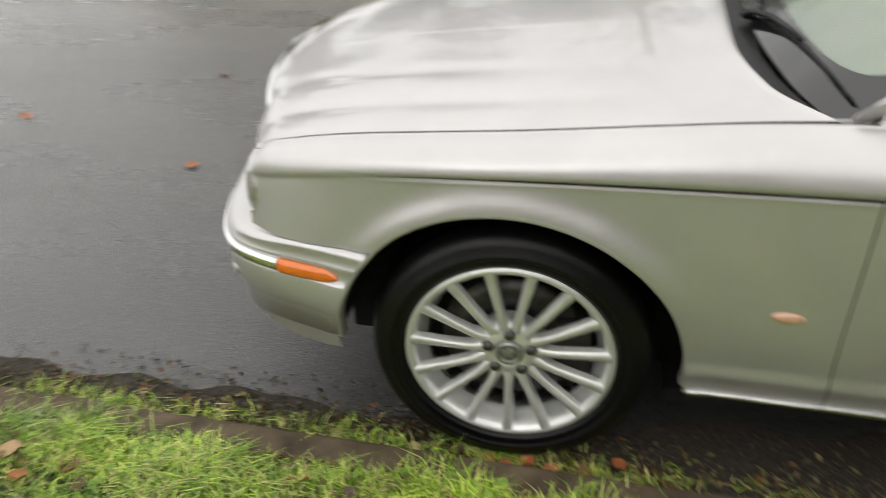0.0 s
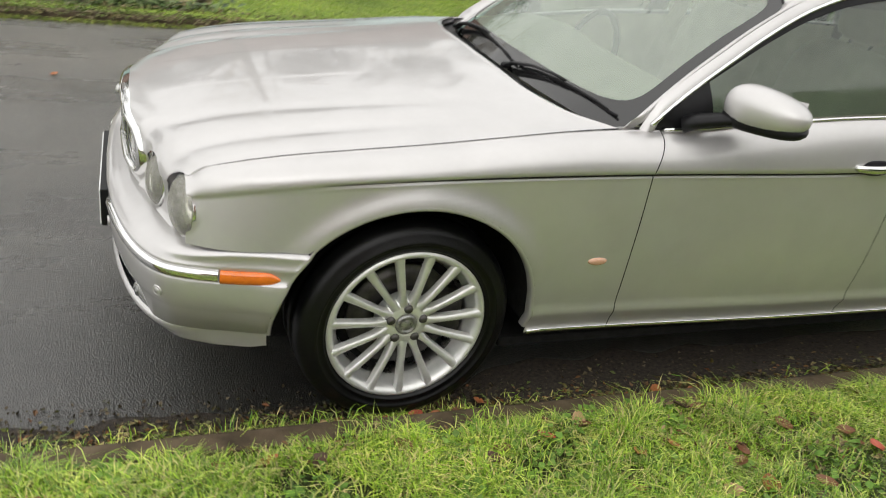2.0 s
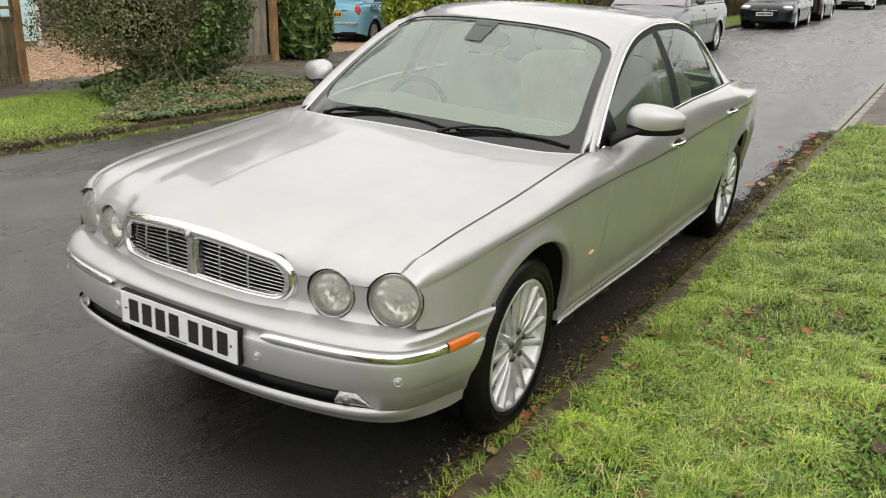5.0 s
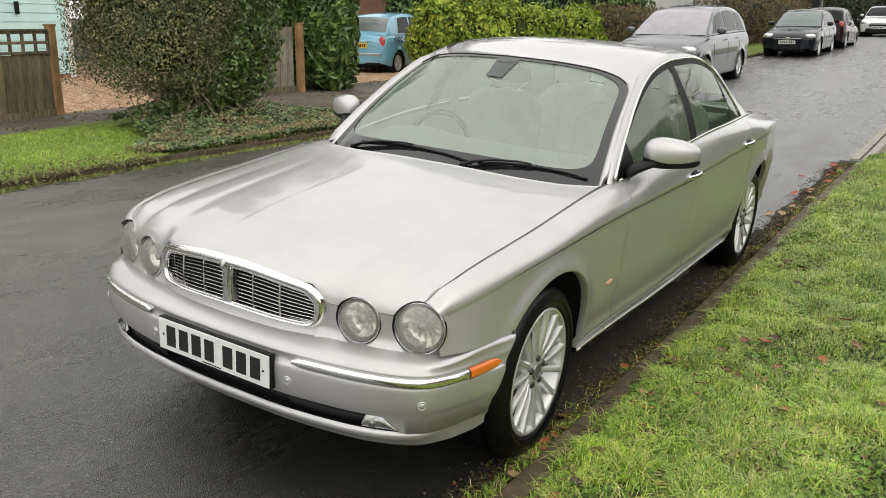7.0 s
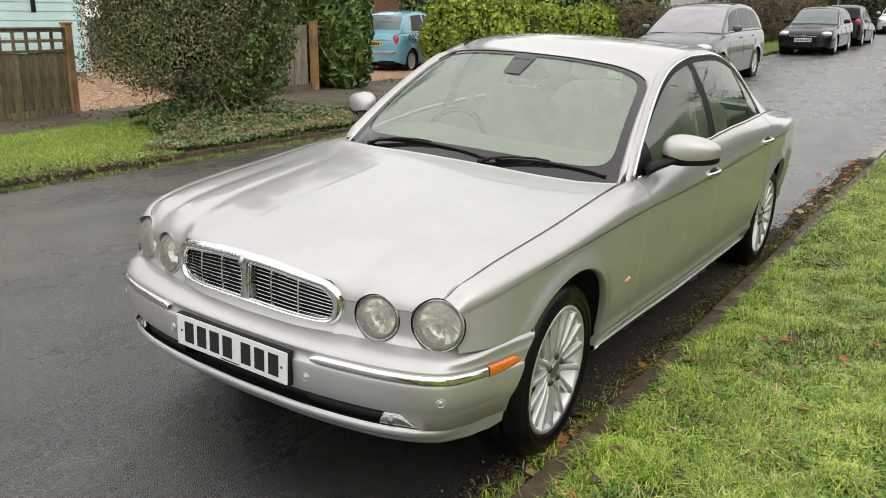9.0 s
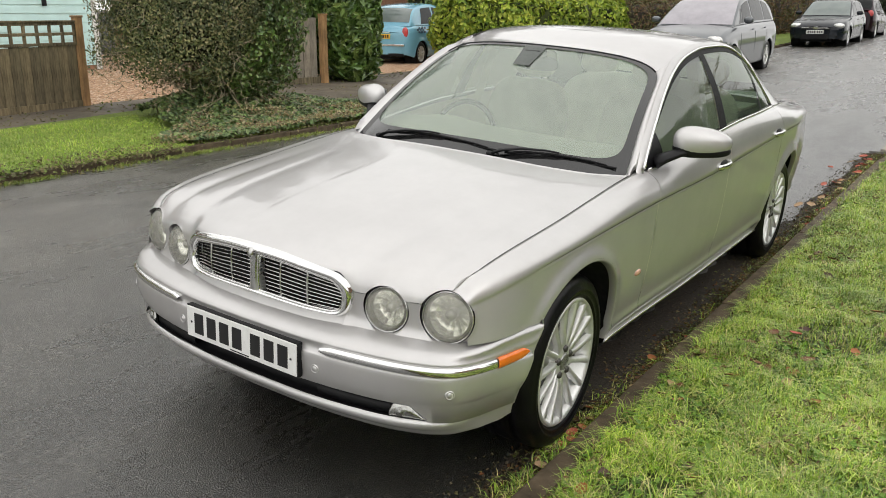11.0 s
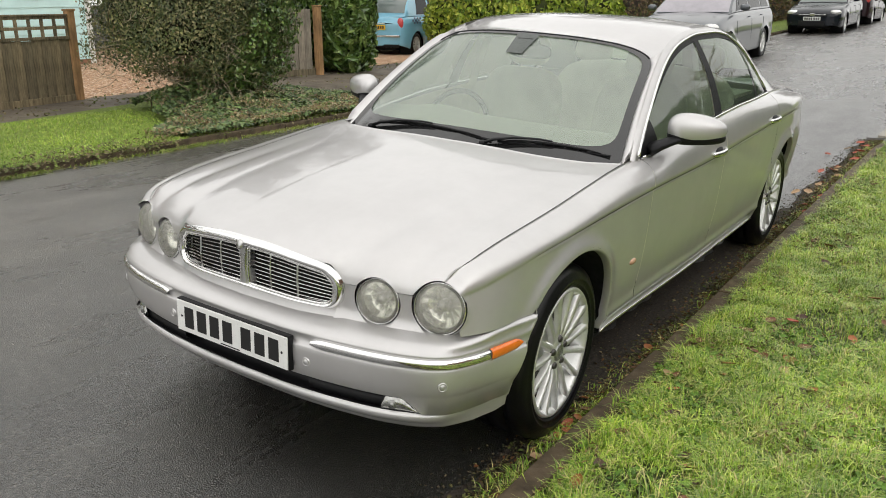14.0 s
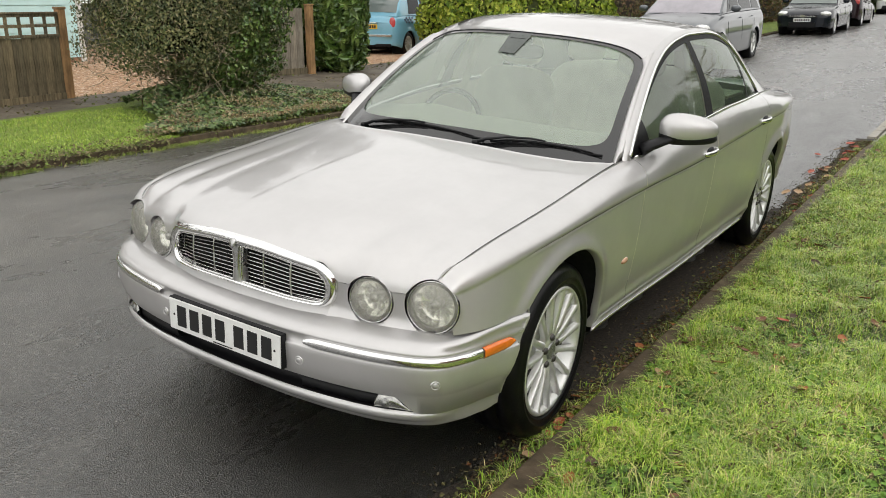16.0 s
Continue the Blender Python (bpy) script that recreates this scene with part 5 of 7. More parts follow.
# ---- ground: cambered road, kerbs, verges, drive ----
rise = curve([-80, 4, 10, 18.5, 25, 47, 100, 600], [0, 0, 0.03, 0.16, 0.33, 0.85, 1.1, 1.3])
camber = curve([-1.4, 1.6, 2.6, 5.3], [-0.0325, 0.1247, 0.15, 0.11])


def road_z(x, y):
    return float(rise(x)) + float(camber(min(max(y, -1.4), 5.3)))


def far_kerb_y(x):
    return 5.08 - 0.025 * max(0.0, x - 12)


NEAR_KERB = (-0.902, -0.992)
VERGE_Z = 0.098
x_road = np.unique(np.concatenate([np.linspace(-80, -6, 12), np.linspace(-6, 14, 41), np.linspace(14, 60, 40), np.linspace(60, 400, 20)]))
P = [[(x, y, road_z(x, y)) for y in np.linspace(-0.95, far_kerb_y(x) + 0.1, 26)] for x in x_road]
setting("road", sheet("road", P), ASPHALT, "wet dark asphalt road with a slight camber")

x_gnd = np.unique(np.concatenate([np.linspace(-600, -80, 8), x_road, np.linspace(400, 900, 6)]))
y_gnd = np.concatenate([[-600, -200, -60, -20, -8, -4, -1.6, -0.98], [4.9, 5.4, 8, 16, 30, 60, 200, 600]])


def ground_z(x, y):
    if -0.99 < y < 5.0:
        return road_z(x, 0) - 0.25
    return float(rise(x)) + (0.0 if y < 0 else 0.06)


P = [[(x, y, ground_z(x, y)) for y in y_gnd] for x in x_gnd]
setting("ground", sheet("ground", P), SOIL, "bare dark earth under verges and gardens")

# near verge
def near_verge_z(x, y):
    return VERGE_Z + 0.012 * noise.noise((x * 0.9, y * 0.9, 3.1)) + 0.006 * noise.noise((x * 4, y * 4, 0)) - 0.02 * math.exp(-((y + 1.0) / 0.06) ** 2)


xs = np.concatenate([np.linspace(-45, -6.2, 30), np.linspace(-6, 8.35, 140)])
P = [[(x, y, near_verge_z(x, y) + float(rise(x))) for y in -0.99 - np.linspace(0, 1, 40) ** 1.3 * 7.3] for x in xs]
setting("verge_near", sheet("verge_near", P), TURF_SHADED, "mown grass verge scattered with brown leaves")
# added footpath, out of view: greys the reflections in the car's side
P = [[(x, y, VERGE_Z + 0.022 + float(rise(x))) for y in np.linspace(-3.0, -4.7, 6)] for x in np.linspace(-45, 8.4, 60)]
setting("pavement_near", sheet("pavement_near", P), PAVING, "unseen grey tarmac footpath, added behind the near verge")
# tarmac drive crossing beyond the verge
P = [[(x, y, float(rise(x)) + 0.035 + 0.03 * min(1, max(0, (-1.2 - y) / 2))) for y in np.linspace(-1.02, -6.5, 12)] for x in np.linspace(8.30, 14.5, 20)]
setting("drive_near", sheet("drive_near", P), PAVING, "dark patched tarmac drive crossing")
P = [[(x, y, float(rise(x)) + 0.10) for y in np.linspace(-0.99, -6.5, 6)] for x in np.linspace(14.5, 80, 30)]
setting("verge_near_far", sheet("verge_near_far", P), TURF, "grass verge beyond the drive")

# far verge and pavement
def pave_y(x):
    return 7.55 + 0.16 * min(max(x - 2.0, -6), 3.5)


def far_verge_z(x, y):
    return 0.195 + float(rise(x)) + 0.015 * noise.noise((x * 0.7, y * 0.7, 7.0)) + 0.05 * float(smooth01(y, 5.2, 7.5))


P = [[(x, y0 + (pave_y(x) - y0) * t, far_verge_z(x, y0 + (pave_y(x) - y0) * t) - 0.02 * math.exp(-(t / 0.03) ** 2)) for t in np.linspace(0, 1, 16)] for x in np.linspace(-14, 7.3, 70) for y0 in [far_kerb_y(x) + 0.1]]
setting("verge_far", sheet("verge_far", P), TURF, "grass verge on the opposite side")
P = [[(x, pave_y(x) + 1.05 * t, far_verge_z(x, pave_y(x)) - 0.004 + 0.01 * t) for t in np.linspace(0, 1, 6)] for x in np.linspace(-14, 7.3, 40)]
setting("pavement_far", sheet("pavement_far", P), PAVING, "narrow grey tarmac footpath")
P = [[(x, 5.12 + (9.6 - 5.12) * t, 0.125 + float(rise(x)) + 0.10 * t) for t in np.linspace(0, 1, 10)] for x in np.linspace(7.3, 14.0, 24)]
setting("drive_apron", sheet("drive_apron", P), PAVING, "tarmac apron of the opposite driveway")
P = [[(x, y, 0.235 + float(rise(x)) * 0.9 + 0.01 * noise.noise((x, y, 0))) for y in np.linspace(8.6 if x < 7.3 else 9.4, 21, 24)] for x in np.linspace(3.6, 26, 40)]
setting("gravel_drive", sheet("gravel_drive", P), GRAVEL, "tan gravel drive in front of the house")
P = [[(x, y, 0.20 + float(rise(x))) for y in np.linspace(far_kerb_y(x) + 0.10, far_kerb_y(x) + 4.5, 8)] for x in np.linspace(14.0, 90, 50)]
setting("verge_far_beyond", sheet("verge_far_beyond", P), TURF, "grass strip below the far hedges")


# kerb stones, one by one
def kerb_stone(length, w, h):
    bm = bmesh.new()
    box(bm, (0.004, -w, -0.16), (length - 0.004, 0, h), None, 0.014)
    for v in bm.verts:
        v.co += Vector((noise.noise(v.co * 7) * 0.003, noise.noise(v.co * 9 + Vector((3, 1, 0))) * 0.004, noise.noise(v.co * 6) * 0.004))
    me = bpy.data.meshes.new("kerb_stone")
    bm.to_mesh(me)
    bm.free()
    me.materials.append(KERB_STONE)
    return me


kerb_me = kerb_stone(0.915, NEAR_KERB[0] - NEAR_KERB[1], 0.0)
kerb_near = thing("kerb_near", "low mossy concrete kerb along the verge", "", None, "", "structure")
for k in range(58):
    x = -45.86 + 0.915 * k
    if x > 7.0:
        break
    o = part("kerb_stone", kerb_me, None, kerb_near)
    o.matrix_basis = pose(x, NEAR_KERB[0] + random.uniform(-0.006, 0.006), 0.082 + float(rise(x)) + random.uniform(-0.006, 0.006), random.uniform(-1.5, 1.5), random.uniform(-0.4, 0.4), random.uniform(-0.4, 0.4))
for k in range(3):
    o = part("kerb_stone", kerb_me, None, kerb_near)
    o.matrix_basis = pose(7.18 + 0.42 * k, NEAR_KERB[0] - 0.004 - 0.03 * k * k, 0.084 - 0.004 * k, 0, 1.0, -5 - 10 * k) @ Matrix.Diagonal((0.5, 1, 1, 1))
far_me = kerb_stone(0.915, 0.12, 0.0)
kerb_far = thing("kerb_far", "mossy kerb half hidden by grass on the opposite side", "", None, "", "structure")
for k in range(70):
    x = -13.7 + 0.915 * k
    if 6.6 < x < 13.6:
        continue
    o = part("kerb_stone", far_me, None, kerb_far)
    o.matrix_basis = pose(x, far_kerb_y(x) + 0.12, 0.19 + float(rise(x)) + random.uniform(-0.008, 0.008), 0, 0, random.uniform(-0.5, 0.5))

# two rows of pale setts across the near drive
setts = thing("sett_rows", "two rows of pale concrete setts edging the drive", "", None, "", "structure")
sett_bm = box_mesh((0.004, -0.098, -0.06), (0.196, -0.002, 0.0), 0.006)
sett_me = bpy.data.meshes.new("sett")
sett_bm.to_mesh(sett_me)
sett_bm.free()
sett_me.materials.append(plain("pale_setts", (0.30, 0.28, 0.24), 0.7, 0, 0.3, 9, bumps=0.4, bscale=50))
for k in range(31):
    for j in range(2):
        o = part("sett", sett_me, None, setts)
        x = 8.25 + 0.2 * k
        o.matrix_basis = pose(x, -0.80 - 0.125 * j, 0.034 + float(rise(x)) + random.uniform(-0.004, 0.004), 0, 0, random.uniform(-1, 1))


# ---- scattered small growth ----
def blades(name, spots, height, width, mat, lean=0.6, seed=1, tuft=False):
    """Many thin bent blades in one mesh."""
    rng = np.random.default_rng(seed)
    n = len(spots)
    S = np.array(spots)
    h = height * rng.uniform(0.5, 1.35, n)
    if tuft:
        h *= np.array([0.50 + 0.95 * max(0.0, 0.5 + noise.noise((x * 6.5, y * 6.5, 9.0))) for x, y, _ in spots])
    a = rng.uniform(0, 2 * np.pi, n)
    tilt = rng.uniform(0.1, lean, n)
    w = width * rng.uniform(0.7, 1.3, n)
    d = np.stack([np.cos(a), np.sin(a), np.zeros(n)], 1)
    side = np.stack([-np.sin(a), np.cos(a), np.zeros(n)], 1) * (w / 2)[:, None]
    up = np.array([0, 0, 1.0])
    mid = S + d * (h * tilt * 0.35)[:, None] + up * (h * 0.6)[:, None]
    tip = S + d * (h * tilt * 1.05)[:, None] + up * (h * (1 - 0.35 * tilt))[:, None]
    V = np.stack([S - side, S + side, mid - side * 0.8, mid + side * 0.8, tip], 1).reshape(-1, 3)
    base = np.arange(n) * 5
    me = bpy.data.meshes.new(name)
    quads = np.stack([base, base + 1, base + 3, base + 2], 1)
    tris = np.stack([base + 2, base + 3, base + 4], 1)
    faces = [tuple(q) for q in quads.tolist()] + [tuple(t) for t in tris.tolist()]
    me.from_pydata(V.tolist(), [], faces)
    me.materials.append(mat)
    return me


def leaf_cloud(name, C, N, size, mat, seed=1, ratio=0.55):
    """Many small folded leaves in one mesh at centres C, roughly facing N."""
    rng = np.random.default_rng(seed)
    n = len(C)
    C, N = np.array(C, float), np.array(N, float)
    N = N + rng.normal(0, 0.55, (n, 3))
    N /= np.linalg.norm(N, axis=1)[:, None]
    T = np.cross(N, rng.normal(0, 1, (n, 3)))
    T /= np.linalg.norm(T, axis=1)[:, None]
    Bn = np.cross(N, T)
    s = size * rng.uniform(0.6, 1.35, n)[:, None]
    fold = N * s * 0.12
    V = np.stack([C - T * s * 0.5, C + Bn * s * ratio * 0.5 + fold, C + T * s * 0.5, C - Bn * s * ratio * 0.5 + fold], 1).reshape(-1, 3)
    b = np.arange(n) * 4
    me = bpy.data.meshes.new(name)
    me.from_pydata(V.tolist(), [], [tuple(q) for q in np.concatenate([np.stack([b, b + 1, b + 2], 1), np.stack([b, b + 2, b + 3], 1)]).tolist()])
    me.materials.append(mat)
    return me


rng = np.random.default_rng(4)
spots = []
made = 0
while made < 380000:
    x, y = rng.uniform(-4.5, 8.3), -1.0 - abs(rng.normal(0, 1.35))
    far = max(0.0, x - 2.2) * 0.16 + max(0.0, -1.6 - x) * 0.5 + max(0.0, -y - 2.0) * 0.55
    if y < -3.0 or rng.random() > math.exp(-far):
        continue
    made += 1
    bare = noise.noise((x * 1.7, y * 1.7, 5.0))
    spotty = noise.noise((x * 7.0, y * 7.0, 8.0))
    if y > -1.03 and rng.random() < 0.55:
        continue
    if (bare < -0.30 or spotty < -0.31) and rng.random() < 0.82:
        continue
    spots.append((x, y, near_verge_z(x, y) + float(rise(x)) - 0.004))
tagged(part("grass", blades("grass", spots, 0.054, 0.0032, GRASS, 1.8, 2, True), None), "short green winter grass on the verge", "grass", "", "stuff")

# coarser grass carries the verge on up the road and behind the footpath
beyond = np.random.default_rng(19)
spots = []
for n, x0, x1, y0, y1 in ((60000, -12.0, -3.6, -1.02, -3.0), (50000, -8.0, 8.2, -4.75, -7.2)):
    for x, y in zip(beyond.uniform(x0, x1, n), beyond.uniform(y1, y0, n)):
        if -4.6 < x < -3.6 and beyond.random() < x + 4.6 and y > -3.2:
            continue
        spots.append((x, y, near_verge_z(x, y) + float(rise(x)) - 0.004))
tagged(part("verge_grass", blades("verge_grass", spots, 0.056, 0.008, GRASS, 1.8, 3, True), None), "rough grass beyond the footpath and up the road", "grass", "", "stuff")

# clover and moss between the blades
C = []
for n, x0, x1, y0, y1 in ((9000, -1.9, 2.4, -0.99, -2.2), (5000, 2.0, 6.0, -0.99, -3.0)):
    for _ in range(n):
        x, y = rng.uniform(x0, x1), rng.uniform(y1, y0)
        if noise.noise((x * 2.3, y * 2.3, 1.0)) > 0.02:
            C.append((x, y, near_verge_z(x, y) + float(rise(x)) + rng.uniform(0.012, 0.034)))
CLOVER = blade_mat("clover", [(0.10, 0.20, 0.03), (0.16, 0.30, 0.05), (0.22, 0.36, 0.08), (0.08, 0.15, 0.03)])
tagged(part("clover", leaf_cloud("clover", C, np.tile([0, 0, 1.0], (len(C), 1)), 0.024, CLOVER, 41, 0.9), None), "small clover leaves among the grass", "clover", "", "stuff")

C = []
for _ in range(9000):
    x, y = rng.uniform(-3.2, 6.5), -1.0 - abs(rng.normal(0, 0.8))
    if y < -2.9 or noise.noise((x * 1.9, y * 1.9, 12.0)) < 0.0:
        continue
    C.append((x, y, near_verge_z(x, y) + float(rise(x)) + rng.uniform(0.018, 0.042)))
STRAW = blade_mat("straw_bits", [(0.30, 0.22, 0.10), (0.12, 0.075, 0.035), (0.42, 0.34, 0.18), (0.07, 0.05, 0.03), (0.22, 0.12, 0.05)])
tagged(part("dead_grass", leaf_cloud("dead_grass", C, np.tile([0, 0, 1.0], (len(C), 1)), 0.026, STRAW, 43, 0.35), None), "dead straw and leaf bits among the grass", "straw", "", "stuff")

# untidy growth and litter along the gutter
spots = []
for _ in range(200):
    x = rng.uniform(-2.8, 8.0)
    if 0.35 < x < 3.4 and rng.random() < 0.72:
        continue
    y = rng.choice([-0.868, -0.845, -0.82, -0.875, -0.99]) + rng.normal(0, 0.012)
    for _ in range(rng.integers(8, 34)):
        xx, yy = x + rng.normal(0, 0.045), y + rng.normal(0, 0.016)
        spots.append((xx, yy, road_z(xx, yy) - 0.002 if yy > -0.89 else 0.08 + float(rise(xx))))
for _ in range(46):
    x, y = rng.uniform(-1.3, 0.45), -0.872 + abs(rng.normal(0, 0.035))
    for _ in range(rng.integers(10, 40)):
        xx, yy = x + rng.normal(0, 0.04), y + rng.normal(0, 0.018)
        spots.append((xx, max(yy, -0.88), road_z(xx, yy)))
tagged(part("gutter_grass", blades("gutter_grass", spots, 0.042, 0.0034, GRASS, 1.8, 5), None), "ragged tufts of grass in the gutter", "grass", "", "stuff")
# wet soil; it widens beside the car to stand in for shade
P = [[(x, y, road_z(x, y) + 0.004 + (0.016 * t + 0.012 * noise.noise((x * 3, y * 9, 1))) * t) for t in np.linspace(0, 1, 7) for y in [(-0.70 + 0.13 * float(smooth01(x, 0.1, 0.6)) * (1 - float(smooth01(x, 3.4, 4.2))) - 0.06 * noise.noise((x * 1.3, 0, 2)) - 0.05 * noise.noise((x * 6, 0, 4))) * (1 - t) - 0.892 * t]] for x in np.linspace(-12, 8.2, 420)]
setting("gutter_soil", sheet("gutter_soil", P), SOIL, "wet soil and moss collected in the gutter")

n = 15000
C = np.stack([rng.uniform(-2.6, 8, n), -0.895 + np.abs(rng.normal(0, 0.07, n)), np.zeros(n)], 1)
for c in C:
    c[2] = road_z(c[0], c[1]) + 0.010 + 0.012 * max(0.0, (-0.74 - c[1]) / 0.15)
LITTER = blade_mat("gutter_litter", [(0.05, 0.035, 0.02), (0.12, 0.085, 0.04), (0.17, 0.07, 0.03), (0.10, 0.12, 0.03), (0.20, 0.16, 0.09), (0.05, 0.04, 0.025), (0.14, 0.19, 0.05), (0.30, 0.24, 0.13)])
tagged(part("leaf_litter", leaf_cloud("leaf_litter", C, np.tile([0, 0, 1.0], (n, 1)), 0.022, LITTER, 8), None), "small wet leaves and bits in the gutter", "leaves", "", "stuff")


n = 11000
C = np.stack([rng.uniform(-2.6, 8, n), rng.uniform(-0.885, -0.60, n), np.zeros(n)], 1)
C = C[[rng.random() < 0.25 + 0.75 * (c[1] < -0.70 + 0.10 * noise.noise((c[0] * 2.1, 0, 3))) for c in C]]
for c in C:
    c[2] = road_z(c[0], c[1]) + 0.005 + 0.014 * max(0.0, (-0.70 - c[1]) / 0.19)
GRIT = blade_mat("gutter_grit", [(0.03, 0.024, 0.016), (0.08, 0.062, 0.04), (0.05, 0.04, 0.025), (0.15, 0.12, 0.08), (0.04, 0.05, 0.02)])
tagged(part("gutter_grit", leaf_cloud("gutter_grit", C, np.tile([0, 0, 1.0], (len(C), 1)), 0.013, GRIT, 9, 0.8), None), "grit and rotted leaf crumbs in the gutter", "grit", "", "stuff")


def fallen_leaf(seed):
    """A curled dead leaf."""
    r = random.Random(seed)
    P = []
    for i in range(7):
        t = i / 6
        w = 0.5 * math.sin(math.pi * (0.06 + 0.9 * t)) ** 0.8
        P.append([(t - 0.5, w * v + 0.05 * r.uniform(-1, 1) * abs(v), 0.10 * v * v + 0.16 * (t - 0.5) ** 2 * r.uniform(0.4, 1.2)) for v in (-1, -0.5, 0, 0.5, 1)])
    me = sheet("fallen_leaf", P)
    return me


leaf_mats = [plain("leaf_brown", (0.17, 0.07, 0.03), 0.5, 0, 0.3, 40), plain("leaf_orange", (0.34, 0.12, 0.04), 0.5, 0, 0.3, 40), plain("leaf_dark", (0.07, 0.035, 0.02), 0.5, 0, 0.3, 40), plain("leaf_red", (0.40, 0.09, 0.05), 0.45, 0, 0.3, 40), plain("leaf_tan", (0.38, 0.24, 0.12), 0.5, 0, 0.3, 40)]
leaf_shapes = []
for k in range(10):
    me = fallen_leaf(k)
    me.materials.append(leaf_mats[k % 5])
    leaf_shapes.append(me)
leaf_words = ("brown", "orange", "dark brown", "red", "tan")


def drop_leaf(x, y, z, k, size=0.055):
    o = part("fallen_leaf", leaf_shapes[k % 10], None)
    o.matrix_basis = pose(x, y, z, random.uniform(-20, 20), random.uniform(-20, 20), random.uniform(0, 360)) @ Matrix.Diagonal((size, size * 0.75, size, 1))
    tagged(o, "dead %s leaf lying on the wet ground" % leaf_words[k % 5], "leaf", "fallen leaves")


# ---- parked cars along the road and on the drive ----
GLAZE = plain("dark_car_glass", (0.012, 0.014, 0.014), 0.08, 0, 0.15, 4, coat=0.0, spec=0.14)
CAR_LAMP = plain("car_lamp_lens", (0.72, 0.72, 0.70), 0.10, 0.5, 0.2, 9, coat=0.9)
# lifted base colours: sky reflected in the glass is put into them
GREEN_SKY_GLAZE = plain("green_sky_car_glass", (0.13, 0.16, 0.15), 0.08, 0, 0.1, 4, coat=0.4, spec=0.6)
SKY_GLAZE = plain("sky_car_glass", (0.30, 0.28, 0.31), 0.08, 0, 0.1, 4, coat=0.6, spec=0.8)


def small_wheel(parent, r, w=0.19, spokes=10):
    tyre = lathe("tyre", [(r * 0.66, -w * 0.45), (r * 0.72, -w * 0.5), (r * 0.9, -w * 0.5), (r * 0.98, -w * 0.4), (r, -w * 0.3), (r, w * 0.3), (r * 0.95, w * 0.5), (r * 0.6, w * 0.5)], 36)
    o = part("wheel", tyre, RUBBER, parent, "black tyre on a silver alloy rim")
    part("rim", lathe("rim", [(r * 0.68, -w * 0.46), (r * 0.64, -w * 0.49), (r * 0.60, -w * 0.42), (r * 0.58, w * 0.2)], 36), ALLOY, o)
    sp = sheet("spoke", [[(-r * 0.05, -w * 0.30, rr), (-r * 0.04, -w * 0.42, rr), (r * 0.04, -w * 0.42, rr), (r * 0.05, -w * 0.30, rr)] for rr in (r * 0.1, r * 0.35, r * 0.63)])
    sp.materials.append(ALLOY)
    for k in range(spokes):
        s = part("spoke", sp, ALLOY, o)
        s.matrix_basis = Matrix.Rotation(2 * math.pi * k / spokes, 4, "Y")
    part("hub_cap", lathe("hub_cap", [(0.0002, -w * 0.45), (r * 0.13, -w * 0.44), (r * 0.16, -w * 0.3)], 20), ALLOY, o)
    # dark disc in place of the shade inside the wheel
    part("wheel_back", lathe("wheel_back", [(0.0002, 0.0), (r * 0.6, 0.0)], 20), DARK, o)
    return o


